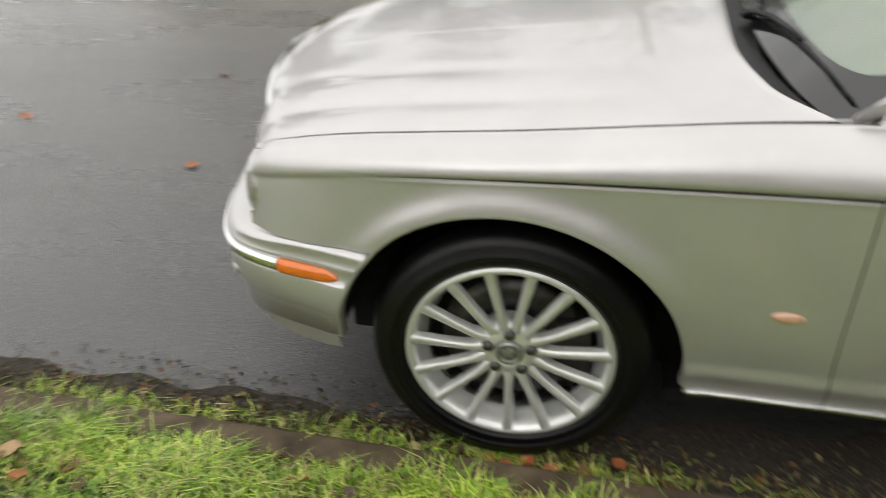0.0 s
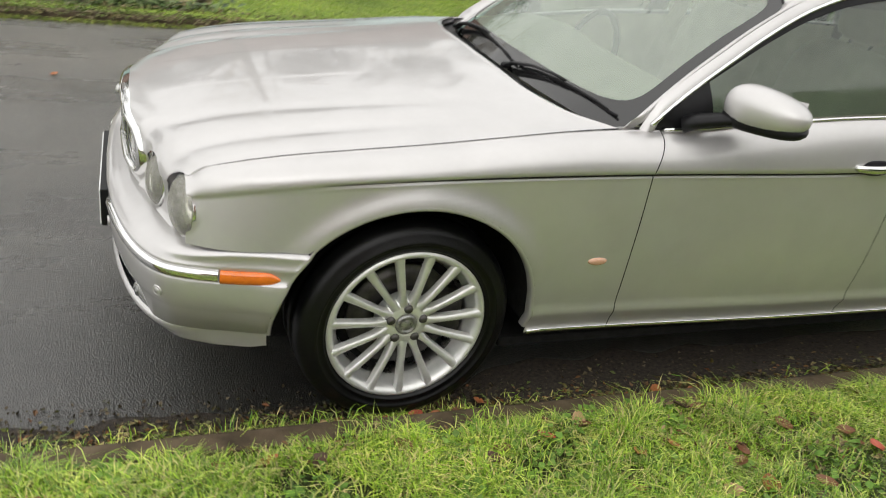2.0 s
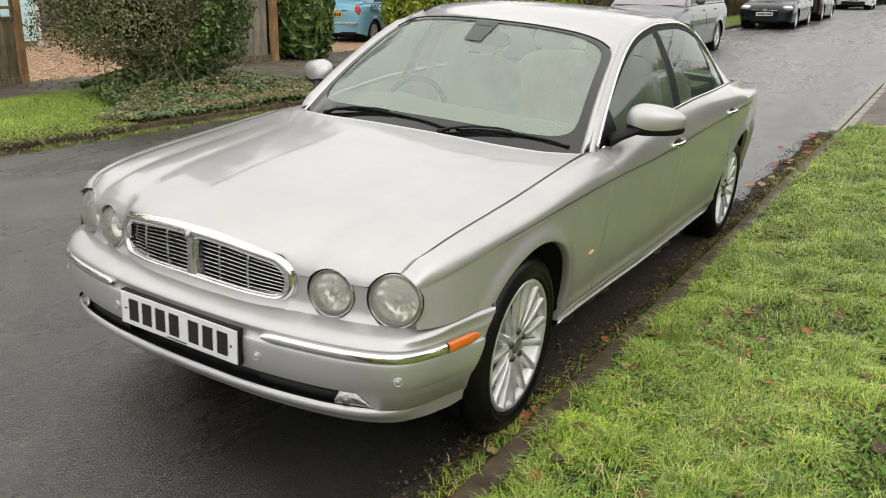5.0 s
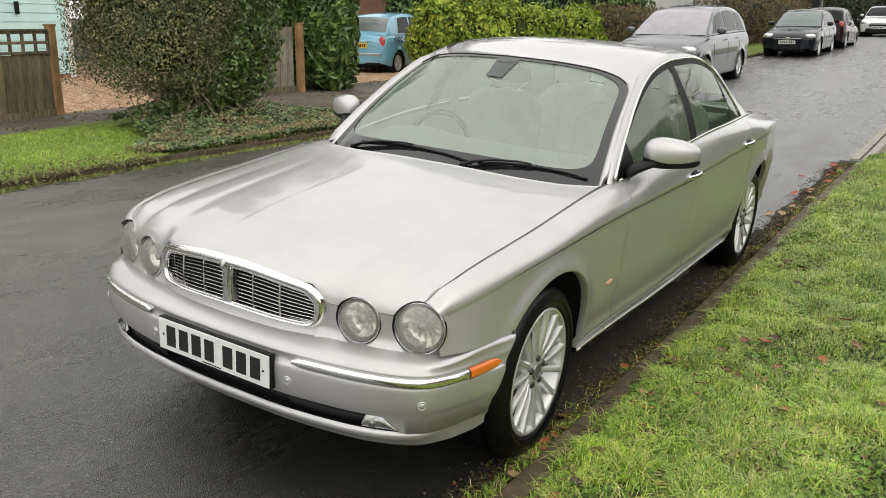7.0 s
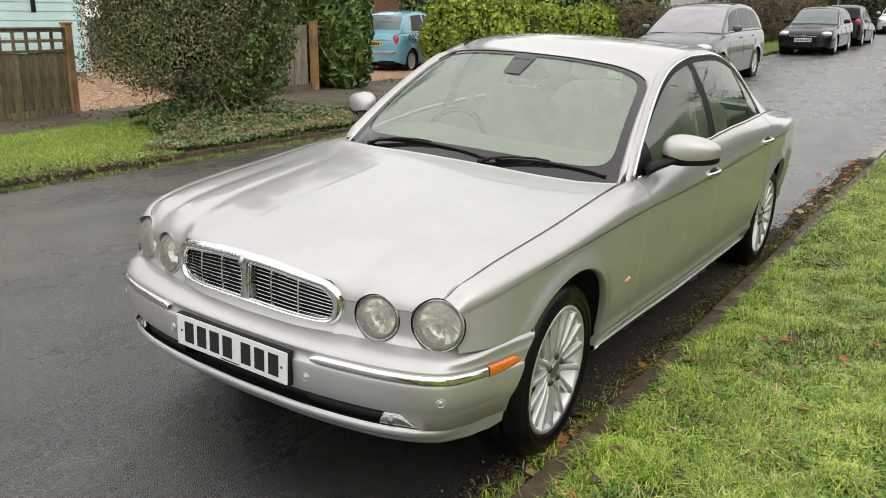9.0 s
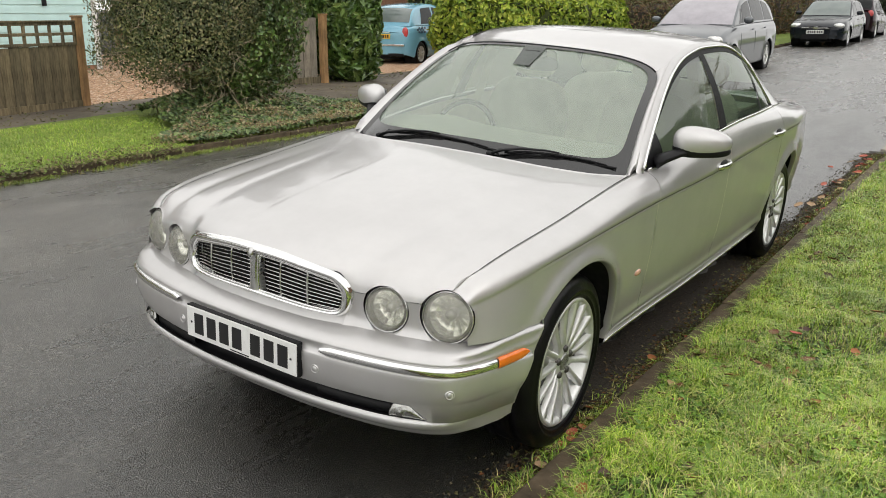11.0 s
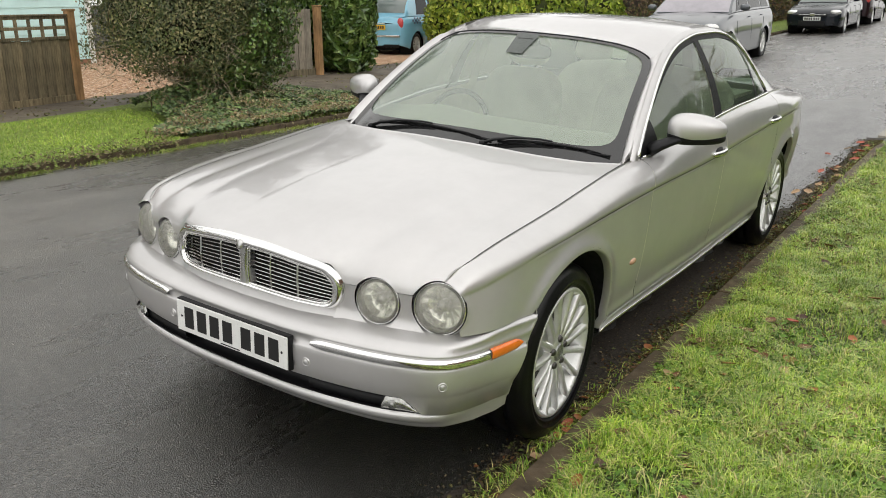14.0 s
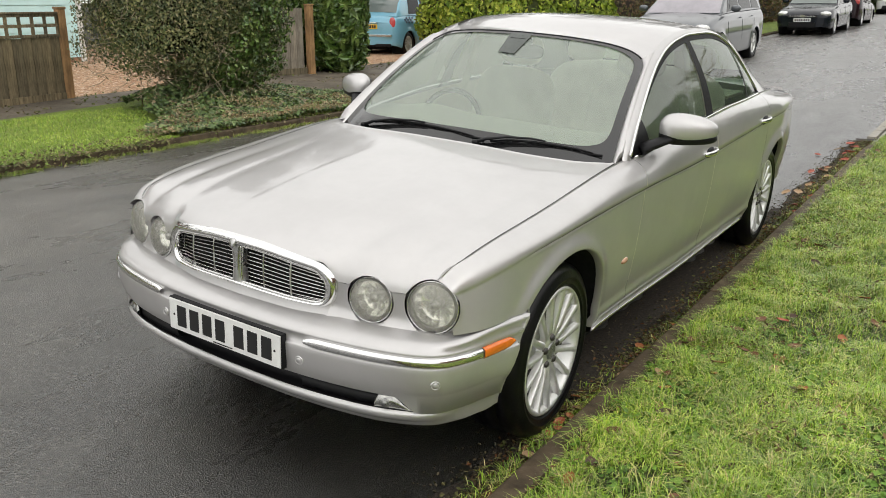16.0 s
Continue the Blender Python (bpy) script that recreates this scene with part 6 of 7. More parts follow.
def parked_car(label, m, body_paint, wb, fo, ro, W, r, top, roof, belt, glaze_front, group="", extras=None):
    """A car on its own axes (front axle at x = 0, nose towards -x).
    top: knots of the bonnet, waist and tail line; roof: knots of the cabin line; belt: its waist ends (x0, x1)."""
    car = thing("parked_car", label, "car", m, group)
    x0, x1 = -fo, wb + ro
    top_z = curve(*zip(*top))
    roof_z = curve(*zip(*roof))
    zmax = max(z for _, z in roof)

    def half(x):
        f = np.clip((x - x0) / 0.55, 0, 1)
        g = np.clip((x1 - x) / 0.5, 0, 1)
        return W * (0.74 + 0.26 * math.sqrt(1 - (1 - f) ** 2.4)) * (0.80 + 0.20 * math.sqrt(1 - (1 - g) ** 2.4))

    xs = np.unique(np.concatenate([np.linspace(x0, x0 + 0.5, 12), np.linspace(x0 + 0.5, x1 - 0.4, 110), np.linspace(x1 - 0.4, x1, 10)]))
    P = []
    for x in xs:
        w, zt = half(x), float(top_z(x))
        lo = 0.20 + 0.06 * (1 - np.clip((x - x0) / 0.3, 0, 1)) + 0.08 * (1 - np.clip((x1 - x) / 0.3, 0, 1))
        col = [(x, -w * 0.93, lo)]
        for t in np.linspace(0.06, 0.82, 20):
            z = lo + (zt - lo) * t
            bulge = 0.935 + 0.065 * math.sin(math.pi * min(1, t * 0.75 + 0.12))
            for hub in (0.0, wb):
                d = math.hypot(x - hub, z - r)
                bulge += 0.018 * math.exp(-(max(0, d - r * 1.14) / 0.06) ** 2)
            col.append((x, -w * bulge, z))
        for t in np.linspace(0.1, 1, 8):
            a = t * math.pi / 2
            col.append((x, -w * (0.97 - 0.13 * (1 - math.cos(a))), lo + (zt - lo) * (0.82 + 0.18 * math.sin(a))))
        for t in np.linspace(0.15, 1, 7):
            col.append((x, -w * 0.84 * (1 - t), zt + 0.035 * W * (1 - (1 - t) ** 2)))
        P.append(col)
    P = np.array(P)
    keep = np.ones((P.shape[0] - 1, P.shape[1] - 1), bool)
    for hub in (0.0, wb):
        ra = r * 1.14
        d = np.hypot(P[..., 0] - hub, P[..., 2] - r)
        ins = (d < ra) & (np.abs(P[..., 1]) > W * 0.55)
        keep &= ~(ins[:-1, :-1] & ins[1:, :-1] & ins[1:, 1:] & ins[:-1, 1:])
        k = np.where(ins, ra / np.maximum(d, 1e-4), 1)
        P[..., 0] = hub + (P[..., 0] - hub) * k
        P[..., 2] = r + (P[..., 2] - r) * k
    body = part("body", bpy.data.meshes.new("body"), body_paint, car)
    fill_mirrored(body, sheet("body", P, keep))
    for end, xx, nx in (("front", x0, -1), ("rear", x1, 1)):
        prof = P[0] if nx < 0 else P[-1]
        cap = [[(xx + nx * 0.05 * (1 - f * f), p[1] * f, p[2]) for f in np.linspace(1, -1, 13)] for p in prof[:29]]
        part(end + "_panel", sheet(end + "_panel", cap), body_paint, car)

    bx0, bx1 = belt

    def cab(x, v):
        zb = float(top_z(x)) - 0.004
        zt = max(zb, float(roof_z(x)))
        wb_ = half(x) * 0.90
        sr = wb_ - 0.21 * W * (zt - zb) / (zmax - zb + 1e-6)
        if v <= 1:
            return np.array((x, -(wb_ + (sr - wb_) * v) - 0.018 * math.sin(math.pi * v) * (zt - zb), zb + (zt - zb) * v))
        t = v - 1
        return np.array((x, -sr * (1 - t), zt + 0.05 * W * (1 - (1 - t) ** 2.6) * min(1, (zt - zb) / 0.2)))

    vs = np.concatenate([np.linspace(0, 1, 10), np.linspace(1, 2, 12)[1:]])
    C = [[cab(x, v) for v in vs] for x in np.linspace(bx0, bx1, 70)]
    cabin = part("cabin", bpy.data.meshes.new("cabin"), body_paint, car)
    fill_mirrored(cabin, sheet("cabin", C))

    def patch(xa, xb, va, vb, mat, name, out=0.004, la=0.0, lb=0.0, n=20, mm=8, tag=""):
        Q = []
        for t in np.linspace(0, 1, n):
            col = []
            for q in np.linspace(0, 1, mm):
                v = va + (vb - va) * q
                x = xa + la * q + (xb + lb * q - xa - la * q) * t
                p = cab(x, v)
                nrm = Vector((0, -1, 0.3)) if v <= 1 else Vector((0, 0, 1))
                col.append(p + np.array(nrm) * out)
            Q.append(col)
        return sheet(name, Q)

    spec = extras or {}
    for xa, xb, la, lb in spec["side"]:
        both("side_window", patch(xa, xb, 0.07, 0.86, None, "side_window", la=la, lb=lb), GLAZE, car)
    for name, (xa, xb), mat in (("windscreen", spec["screen"], glaze_front), ("rear_window", spec["back"], spec.get("back_glass", GLAZE))):
        Q = []
        for x in np.linspace(xa, xb, 14):
            col = []
            for f in np.linspace(-1, 1, 21):
                p = cab(x, 2 - min(1, abs(f) * 0.95))
                dx = -0.006 if name == "windscreen" else 0.006
                col.append((p[0] + dx, p[1] * (1 if f > 0 else -1), p[2] + 0.006))
            Q.append(col)
        part(name, sheet(name, Q), mat, car)
    for hub in (0.0, wb):
        liner = lathe("arch_liner", [(r * 1.15, -W * 0.97), (r * 1.15, -W * 0.55), (0.0002, -W * 0.55)], 30)
        liner.transform(Matrix.Translation((hub, 0, r)))
        both("arch_liner", liner, DARK, car)
        for sgn in (-1, 1):
            w = small_wheel(car, r)
            w.matrix_basis = Matrix.Translation((hub, sgn * (W - 0.115), r)) @ Matrix.Rotation(0 if sgn < 0 else math.pi, 4, "Z")
    part("underside", box_mesh((x0 + 0.15, -W * 0.55, 0.16), (x1 - 0.15, W * 0.55, 0.30), 0.02), DARK, car)
    mz = float(top_z(bx0 + 0.55)) + 0.09
    mir = ball_shape(0.07, 0.10, 0.07, 2.6)
    mir.transform(Matrix.Translation((bx0 + 0.50, -W - 0.09, mz)))
    both("door_mirror", mir, spec.get("mirror", body_paint), car)
    for hx in spec.get("handles", ()):
        both("door_handle", tube("door_handle", [(hx - 0.08, -half(hx) * 0.985, float(top_z(hx)) - 0.13), (hx, -half(hx) * 1.0 - 0.012, float(top_z(hx)) - 0.128), (hx + 0.08, -half(hx) * 0.985, float(top_z(hx)) - 0.126)], 0.011, 6), spec.get("trim", body_paint), car)
    for sx in spec.get("seams", ()):
        both("door_seam", tube("door_seam", [(sx, -half(sx) * (0.935 + 0.065 * math.sin(math.pi * min(1, t * 0.75 + 0.12))) - 0.0005, 0.26 + (float(top_z(sx)) - 0.27) * t * 0.99) for t in np.linspace(0.03, 0.80, 10)], 0.004, 4), BLACK, car)

    def lamp(name, x, s, z, rx, ry, rz, mat, rot=0, tag=""):
        me = ball_shape(rx, ry, rz, 2.4, 20, 12)
        me.transform(Matrix.Translation((x, -s, z)) @ Matrix.Rotation(radians(rot), 4, "Z"))
        both(name, me, mat, car, tag)

    for args in spec.get("lamps", ()):
        lamp(*args)
    for name, lo, hi, mat, tag in spec.get("boxes", ()):
        part(name, box_mesh(lo, hi, 0.008), mat, car, tag)
    for x, z, mat in spec.get("plates", ()):
        p = part("number_plate", box_mesh((x - 0.008, -0.26, z - 0.056), (x + 0.008, 0.26, z + 0.056), 0.003), mat, car, "number plate")
        sgn = -1 if x < wb / 2 else 1
        for k in range(7):
            y = 0.20 - k * 0.064 - (0.02 if k > 3 else 0)
            part("plate_bar", box_mesh((x + sgn * 0.0095 - 0.0015, y - 0.022, z - 0.036), (x + sgn * 0.0095 + 0.0015, y + 0.022, z + 0.036)), INK, p)
    return car


GREY_PAINT = paint("grey_metallic", (0.115, 0.125, 0.135), 0.6, 0.34)
DARK_PAINT = paint("black_paint", (0.010, 0.013, 0.018), 0.0, 0.2, 0.45)
MAROON = paint("dark_red_paint", (0.022, 0.010, 0.014), 0.1, 0.25, 0.4)
WHITE_PAINT = paint("white_paint", (0.72, 0.73, 0.72), 0.0, 0.25)
BLUE_PAINT = paint("sky_blue_paint", (0.20, 0.46, 0.60), 0.0, 0.25)

# grey people carrier facing the camera on the far side
parked_car("grey metallic people carrier parked on the opposite side", pose(15.55, 3.97, float(rise(16)) + 0.145, 0, -1.0, 0), GREY_PAINT, 2.85, 0.93, 0.99, 0.93, 0.33,
           [(-0.95, 0.62), (-0.8, 0.76), (-0.5, 0.90), (0.2, 1.04), (0.6, 1.07), (2.0, 1.09), (3.5, 1.10), (3.85, 1.02)],
           [(0.1, 0.95), (0.25, 1.05), (0.7, 1.32), (1.15, 1.54), (1.6, 1.63), (2.2, 1.655), (2.8, 1.61), (3.25, 1.50), (3.55, 1.33), (3.75, 1.14), (3.84, 1.03)], (0.16, 3.82), SKY_GLAZE,
           extras=dict(side=[(0.62, 0.86, 0.28, 0.10), (0.90, 1.62, 0.12, 0.0), (1.70, 2.62, 0.0, 0.0), (2.70, 3.36, 0.0, -0.22)], screen=(0.28, 1.18), back=(3.47, 3.80), handles=(1.45, 2.45), seams=(0.55, 1.66, 2.66),
                       mirror=GREY_PAINT, lamps=[("headlamp", -0.64, 0.715, 0.79, 0.27, 0.13, 0.090, CAR_LAMP, 40, "large clear headlamp")],
                       boxes=[("lower_grille", (-0.99, -0.45, 0.30), (-0.95, 0.45, 0.48), BLACK, ""), ("upper_grille", (-1.0, -0.33, 0.58), (-0.95, 0.33, 0.66), BLACK, "")], plates=[(-1.0, 0.52, WHITE_PLATE)]))

# dark hatchback further on
parked_car("black hatchback parked behind the people carrier", pose(28.0, 3.72, float(rise(28.5)) + 0.13, 0, -1.2, 0), DARK_PAINT, 2.61, 0.88, 0.74, 0.87, 0.31,
           [(-0.9, 0.60), (-0.75, 0.70), (-0.4, 0.80), (0.3, 0.90), (0.7, 0.93), (2.0, 0.96), (3.0, 0.99), (3.36, 0.9)],
           [(0.3, 0.86), (0.5, 0.95), (0.9, 1.18), (1.25, 1.36), (1.7, 1.445), (2.2, 1.44), (2.8, 1.34), (3.1, 1.12), (3.3, 0.96)], (0.42, 3.3), GREEN_SKY_GLAZE,
           extras=dict(side=[(0.80, 1.55, 0.30, 0.0), (1.63, 2.45, 0.0, -0.08), (2.52, 2.85, 0.0, -0.15)], screen=(0.5, 1.28), back=(2.86, 3.24), handles=(1.4, 2.3), seams=(0.6, 1.6, 2.5), mirror=DARK_PAINT,
                       lamps=[("headlamp", -0.70, 0.64, 0.66, 0.17, 0.17, 0.085, CAR_LAMP, 24, "bright clear headlamp"), ("fog_lamp", -0.86, 0.62, 0.34, 0.03, 0.05, 0.04, BLACK, 0, "")],
                       boxes=[("grille", (-0.955, -0.44, 0.545), (-0.925, 0.44, 0.63), BLACK, ""), ("chrome_bar", (-0.965, -0.42, 0.585), (-0.945, 0.42, 0.605), CHROME, "chrome grille bar"), ("badge", (-0.972, -0.07, 0.555), (-0.955, 0.07, 0.635), CHROME, ""), ("lower_grille", (-0.955, -0.40, 0.24), (-0.925, 0.40, 0.40), BLACK, "")],
                       plates=[(-0.962, 0.475, WHITE_PLATE)]))
parked_car("dark red hatchback parked behind the black one", pose(33.2, 3.62, float(rise(34)) + 0.13, 0, -1.2, 180) @ pose(-2.5, 0, 0), MAROON, 2.5, 0.85, 0.70, 0.84, 0.30,
           [(-0.88, 0.60), (-0.7, 0.72), (-0.3, 0.84), (0.3, 0.92), (0.7, 0.94), (2.0, 0.97), (2.9, 1.0), (3.2, 0.9)],
           [(0.2, 0.86), (0.45, 0.97), (0.8, 1.2), (1.15, 1.40), (1.6, 1.48), (2.2, 1.47), (2.7, 1.36), (3.0, 1.12), (3.16, 0.97)], (0.36, 3.14), GLAZE,
           extras=dict(side=[(0.72, 1.45, 0.28, 0.0), (1.53, 2.3, 0.0, -0.08), (2.36, 2.68, 0.0, -0.12)], screen=(0.45, 1.18), back=(2.74, 3.1), handles=(1.3, 2.2), seams=(0.55, 1.5), mirror=MAROON,
                       lamps=[("tail_lamp", 3.14, 0.66, 0.86, 0.06, 0.10, 0.12, RED_LENS, 0, "red tail lamp"), ("headlamp", -0.7, 0.6, 0.66, 0.15, 0.15, 0.08, CAR_LAMP, 24, "")], plates=[(3.23, 0.66, YELLOW_PLATE)]))
parked_car("white hatchback parked far along the road", pose(47.0, 3.2, float(rise(47)) + 0.14, 0, -0.6, 2), WHITE_PAINT, 2.6, 0.86, 0.76, 0.87, 0.32,
           [(-0.9, 0.62), (-0.75, 0.72), (-0.4, 0.86), (0.3, 0.95), (0.7, 0.97), (2.0, 1.0), (3.0, 1.02), (3.36, 0.9)],
           [(0.2, 0.88), (0.45, 1.0), (0.9, 1.25), (1.25, 1.42), (1.7, 1.50), (2.2, 1.49), (2.8, 1.38), (3.1, 1.14), (3.3, 0.98)], (0.38, 3.3), GLAZE,
           extras=dict(side=[(0.80, 1.55, 0.30, 0.0), (1.63, 2.45, 0.0, -0.08)], screen=(0.48, 1.28), back=(2.86, 3.24), handles=(1.4, 2.3), mirror=WHITE_PAINT,
                       lamps=[("headlamp", -0.70, 0.64, 0.70, 0.16, 0.17, 0.08, CAR_LAMP, 24, "")],
                       boxes=[("grille", (-0.955, -0.40, 0.52), (-0.925, 0.40, 0.62), BLACK, ""), ("lower_grille", (-0.955, -0.55, 0.24), (-0.925, 0.55, 0.42), BLACK, "")], plates=[(-0.965, 0.47, WHITE_PLATE)]))

# small blue hatchback on the drive, seen from behind
TH = 8.0
blue_m = pose(0, 0, 0, 0, 0, 180 + TH)
wheel_at = blue_m @ Vector((2.3, 0.72, 0))
blue_pos = Vector((15.0, 10.75, 0.26)) - wheel_at
blue = parked_car("small sky-blue hatchback parked on the gravel drive", Matrix.Translation(blue_pos) @ blue_m, BLUE_PAINT, 2.3, 0.68, 0.60, 0.815, 0.288,
           [(-0.7, 0.62), (-0.5, 0.78), (-0.1, 0.90), (0.3, 0.95), (1.0, 0.97), (2.0, 0.99), (2.6, 0.98), (2.80, 0.93), (2.9, 0.80)],
           [(0.15, 0.9), (0.35, 1.02), (0.7, 1.28), (1.0, 1.44), (1.4, 1.50), (1.9, 1.47), (2.3, 1.38), (2.5, 1.26), (2.72, 1.0), (2.8, 0.93)], (0.28, 2.76), GREEN_SKY_GLAZE,
           extras=dict(side=[(0.62, 1.40, 0.28, 0.0), (1.48, 2.18, 0.0, -0.15)], screen=(0.35, 1.0), back=(2.34, 2.68), back_glass=GREEN_SKY_GLAZE, handles=(1.2,), seams=(0.5, 1.45), mirror=BLUE_PAINT,
                       lamps=[("tail_lamp", 2.85, 0.635, 0.81, 0.05, 0.08, 0.135, RED_LENS, 0, "small red tail lamp")],
                       boxes=[("bumper_strip", (2.90, -0.66, 0.485), (2.96, 0.66, 0.535), CHROME, "chrome bumper strip"), ("tailgate_handle", (2.90, -0.26, 0.80), (2.965, 0.26, 0.835), CHROME, "chrome tailgate handle"), ("bumper_shadow", (2.86, -0.62, 0.24), (2.945, 0.62, 0.31), BLACK, "")],
                       plates=[(2.955, 0.72, YELLOW_PLATE)]))
check = bmesh.new()
for i in range(6):
    for j in range(3):
        if (i + j) % 2 == 0:
            box(check, (2.12 + 0.075 * i, 0.822, 0.90 - 0.05 * j), (2.195 + 0.075 * i, 0.826, 0.95 - 0.05 * j))
part("check_decal", check, plain("dark_blue_decal", (0.03, 0.05, 0.10), 0.3), blue, "chequered stripe")

# ---- the opposite frontage: fences, house, hedges ----
def board_mesh(w, h, t=0.018, mat=None):
    bm = box_mesh((0, -t / 2, 0), (w, t / 2, h), 0.003)
    me = bpy.data.meshes.new("board")
    bm.to_mesh(me)
    bm.free()
    me.materials.append(mat or OLD_WOOD)
    return me


def post(name, x, y, z0, z1, w, mat, label):
    p = thing(name, label, "post", pose(x, y, z0))
    part("shaft", box_mesh((-w / 2, -w / 2, -0.1), (w / 2, w / 2, z1 - z0), 0.006), mat, p)
    part("cap", box_mesh((-w / 2 - 0.012, -w / 2 - 0.012, z1 - z0), (w / 2 + 0.012, w / 2 + 0.012, z1 - z0 + 0.03), 0.008), mat, p)
    return p


def fence_run(a, b, z0, solid, trellis_top, label, mat=None):
    """A weathered fence panel run with an open trellis on top."""
    a, b = Vector(a), Vector(b)
    L = (b - a).length
    ang = math.degrees(math.atan2((b - a).y, (b - a).x))
    f = thing("fence", label, "fence", pose(a.x, a.y, z0, 0, 0, ang))
    me = board_mesh(0.146, solid, 0.018, mat)
    k = 0
    while k * 0.15 < L - 0.1:
        o = part("board", me, None, f)
        o.matrix_basis = pose(k * 0.15, random.uniform(-0.004, 0.004), random.uniform(-0.012, 0.012), 0, 0, random.uniform(-1.0, 1.0))
        k += 1
    part("gravel_board", box_mesh((0, -0.02, -0.03), (L, 0.03, 0.10), 0.006), OLD_WOOD, f)
    if trellis_top > solid:
        for z in (solid + 0.02, (solid + trellis_top) / 2, trellis_top - 0.02):
            part("rail", box_mesh((0, -0.025, z - 0.02), (L, 0.025, z + 0.02), 0.004), OLD_WOOD, f)
        n = int(L / 0.19)
        for i in range(n + 1):
            part("baluster", box_mesh((i * L / n - 0.018, -0.016, solid), (i * L / n + 0.018, 0.016, trellis_top - 0.02), 0.003), OLD_WOOD, f)
        part("capping", box_mesh((0, -0.04, trellis_top), (L, 0.04, trellis_top + 0.025), 0.005), OLD_WOOD, f)
    return f


fence_run((2.62, 8.74), (4.40, 8.98), 0.24, 0.86, 1.17, "weathered board fence panel with a trellis top")
fence_run((0.74, 8.52), (2.52, 8.72), 0.24, 0.86, 1.17, "weathered board fence panel with a trellis top")
fence_run((-1.2, 8.30), (0.64, 8.50), 0.24, 0.86, 1.17, "weathered board fence panel with a trellis top")
fence_run((-6.0, 7.95), (-1.3, 8.28), 0.24, 1.20, 1.17, "weathered board fence further along the footpath")
post("fence_post", 4.47, 9.0, 0.20, 1.47, 0.105, NEW_WOOD, "tan timber gate post at the end of the trellis fence")
for x, y in ((2.57, 8.73), (0.69, 8.51), (-1.25, 8.29)):
    post("fence_post", x, y, 0.20, 1.40, 0.09, OLD_WOOD, "weathered timber fence post")
fence_run((8.2, 9.50), (9.56, 9.14), 0.26, 1.20, 1.2, "short grey close-boarded fence beside the drive", GREY_WOOD)
post("fence_post", 9.63, 9.10, 0.22, 1.50, 0.12, NEW_WOOD, "tan timber post beside the drive")

def gable(lo, hi, z0, z1):
    """A pitched roof slab with its ridge along x."""
    (x0, y0), (x1, y1) = lo, hi
    ym = (y0 + y1) / 2
    rows = [[(x, y0, z0), (x, y0, z0 + 0.14), (x, ym, z1), (x, y1, z0 + 0.14), (x, y1, z0), (x, y0, z0)] for x in (x0, x1)]
    me = sheet("roof", rows, smooth=False)
    bm = bmesh.new()
    bm.from_mesh(me)
    bmesh.ops.remove_doubles(bm, verts=bm.verts, dist=1e-4)
    bmesh.ops.holes_fill(bm, edges=bm.edges)
    bmesh.ops.recalc_face_normals(bm, faces=bm.faces)
    bpy.data.meshes.remove(me)
    return bm


# clad house
house = thing("house", "pale blue weatherboarded house with white corner trim", "house")
HX0, HX1, HY = -4.0, 9.25, 15.75
part("wall", box_mesh((HX0, HY, 0.1), (HX1, HY + 7.0, 3.4)), CLADDING, house)
clad = box_mesh((HX0, HY - 0.034, 0.0), (HX1 - 0.09, HY - 0.002, 0.187), 0.004)
for v in clad.verts:
    if v.co.z > 0.1 and v.co.y < HY - 0.02:
        v.co.y += 0.018
clad_me = bpy.data.meshes.new("cladding_board")
clad.to_mesh(clad_me)
clad.free()
clad_me.materials.append(CLADDING)
for k in range(16):
    o = part("cladding_board", clad_me, None, house)
    o.location = (0, 0, 0.36 + 0.19 * k)
part("corner_trim", box_mesh((HX1 - 0.10, HY - 0.05, 0.2), (HX1 + 0.03, HY + 0.10, 3.4), 0.005), WHITE_TRIM, house)
part("plinth", box_mesh((HX0, HY - 0.02, 0.1), (HX1, HY, 0.37)), BRICK, house)
part("roof", gable((HX0 - 0.3, HY - 0.4), (HX1 + 0.3, HY + 7.4), 3.4, 6.4), plain("roof_tiles", (0.12, 0.07, 0.05), 0.8, 0, 0.3, 6), house)
part("outside_tap", box_mesh((7.98, HY - 0.10, 1.66), (8.06, HY - 0.03, 1.92), 0.01), BLACK, house, "small black wall fitting")
# brick houses in the near gardens, behind the camera
# unseen: the first only cuts light, the second is known from window reflections
for x0, x1, y1 in ((-9.0, 3.0, -15.5), (14.0, 27.0, -13.5)):
    near_house = thing("house", "unseen brick house with a tiled roof in the near gardens", "house")
    part("wall", box_mesh((x0, y1 - 7.0, 0.0), (x1, y1, 4.8)), BRICK, near_house)
    part("roof", gable((x0 - 0.3, y1 - 7.4), (x1 + 0.3, y1 + 0.4), 4.8, 7.6), plain("roof_clay", (0.13, 0.07, 0.05), 0.8, 0, 0.3, 6), near_house)
    for k, wz in ((0, 1.0), (0, 3.2), (1, 1.0), (1, 3.2), (2, 1.0), (2, 3.2)):
        wx = x0 + 1.5 + k * (x1 - x0 - 4.6) / 2
        win = part("window", box_mesh((wx, y1 - 0.02, wz), (wx + 1.6, y1 + 0.04, wz + 1.2), 0.01), WHITE_TRIM, near_house, "white window frame")
        for dx in (0.08, 0.84):
            part("pane", box_mesh((wx + dx, y1 + 0.042, wz + 0.08), (wx + dx + 0.68, y1 + 0.05, wz + 1.12)), GLAZE, win)

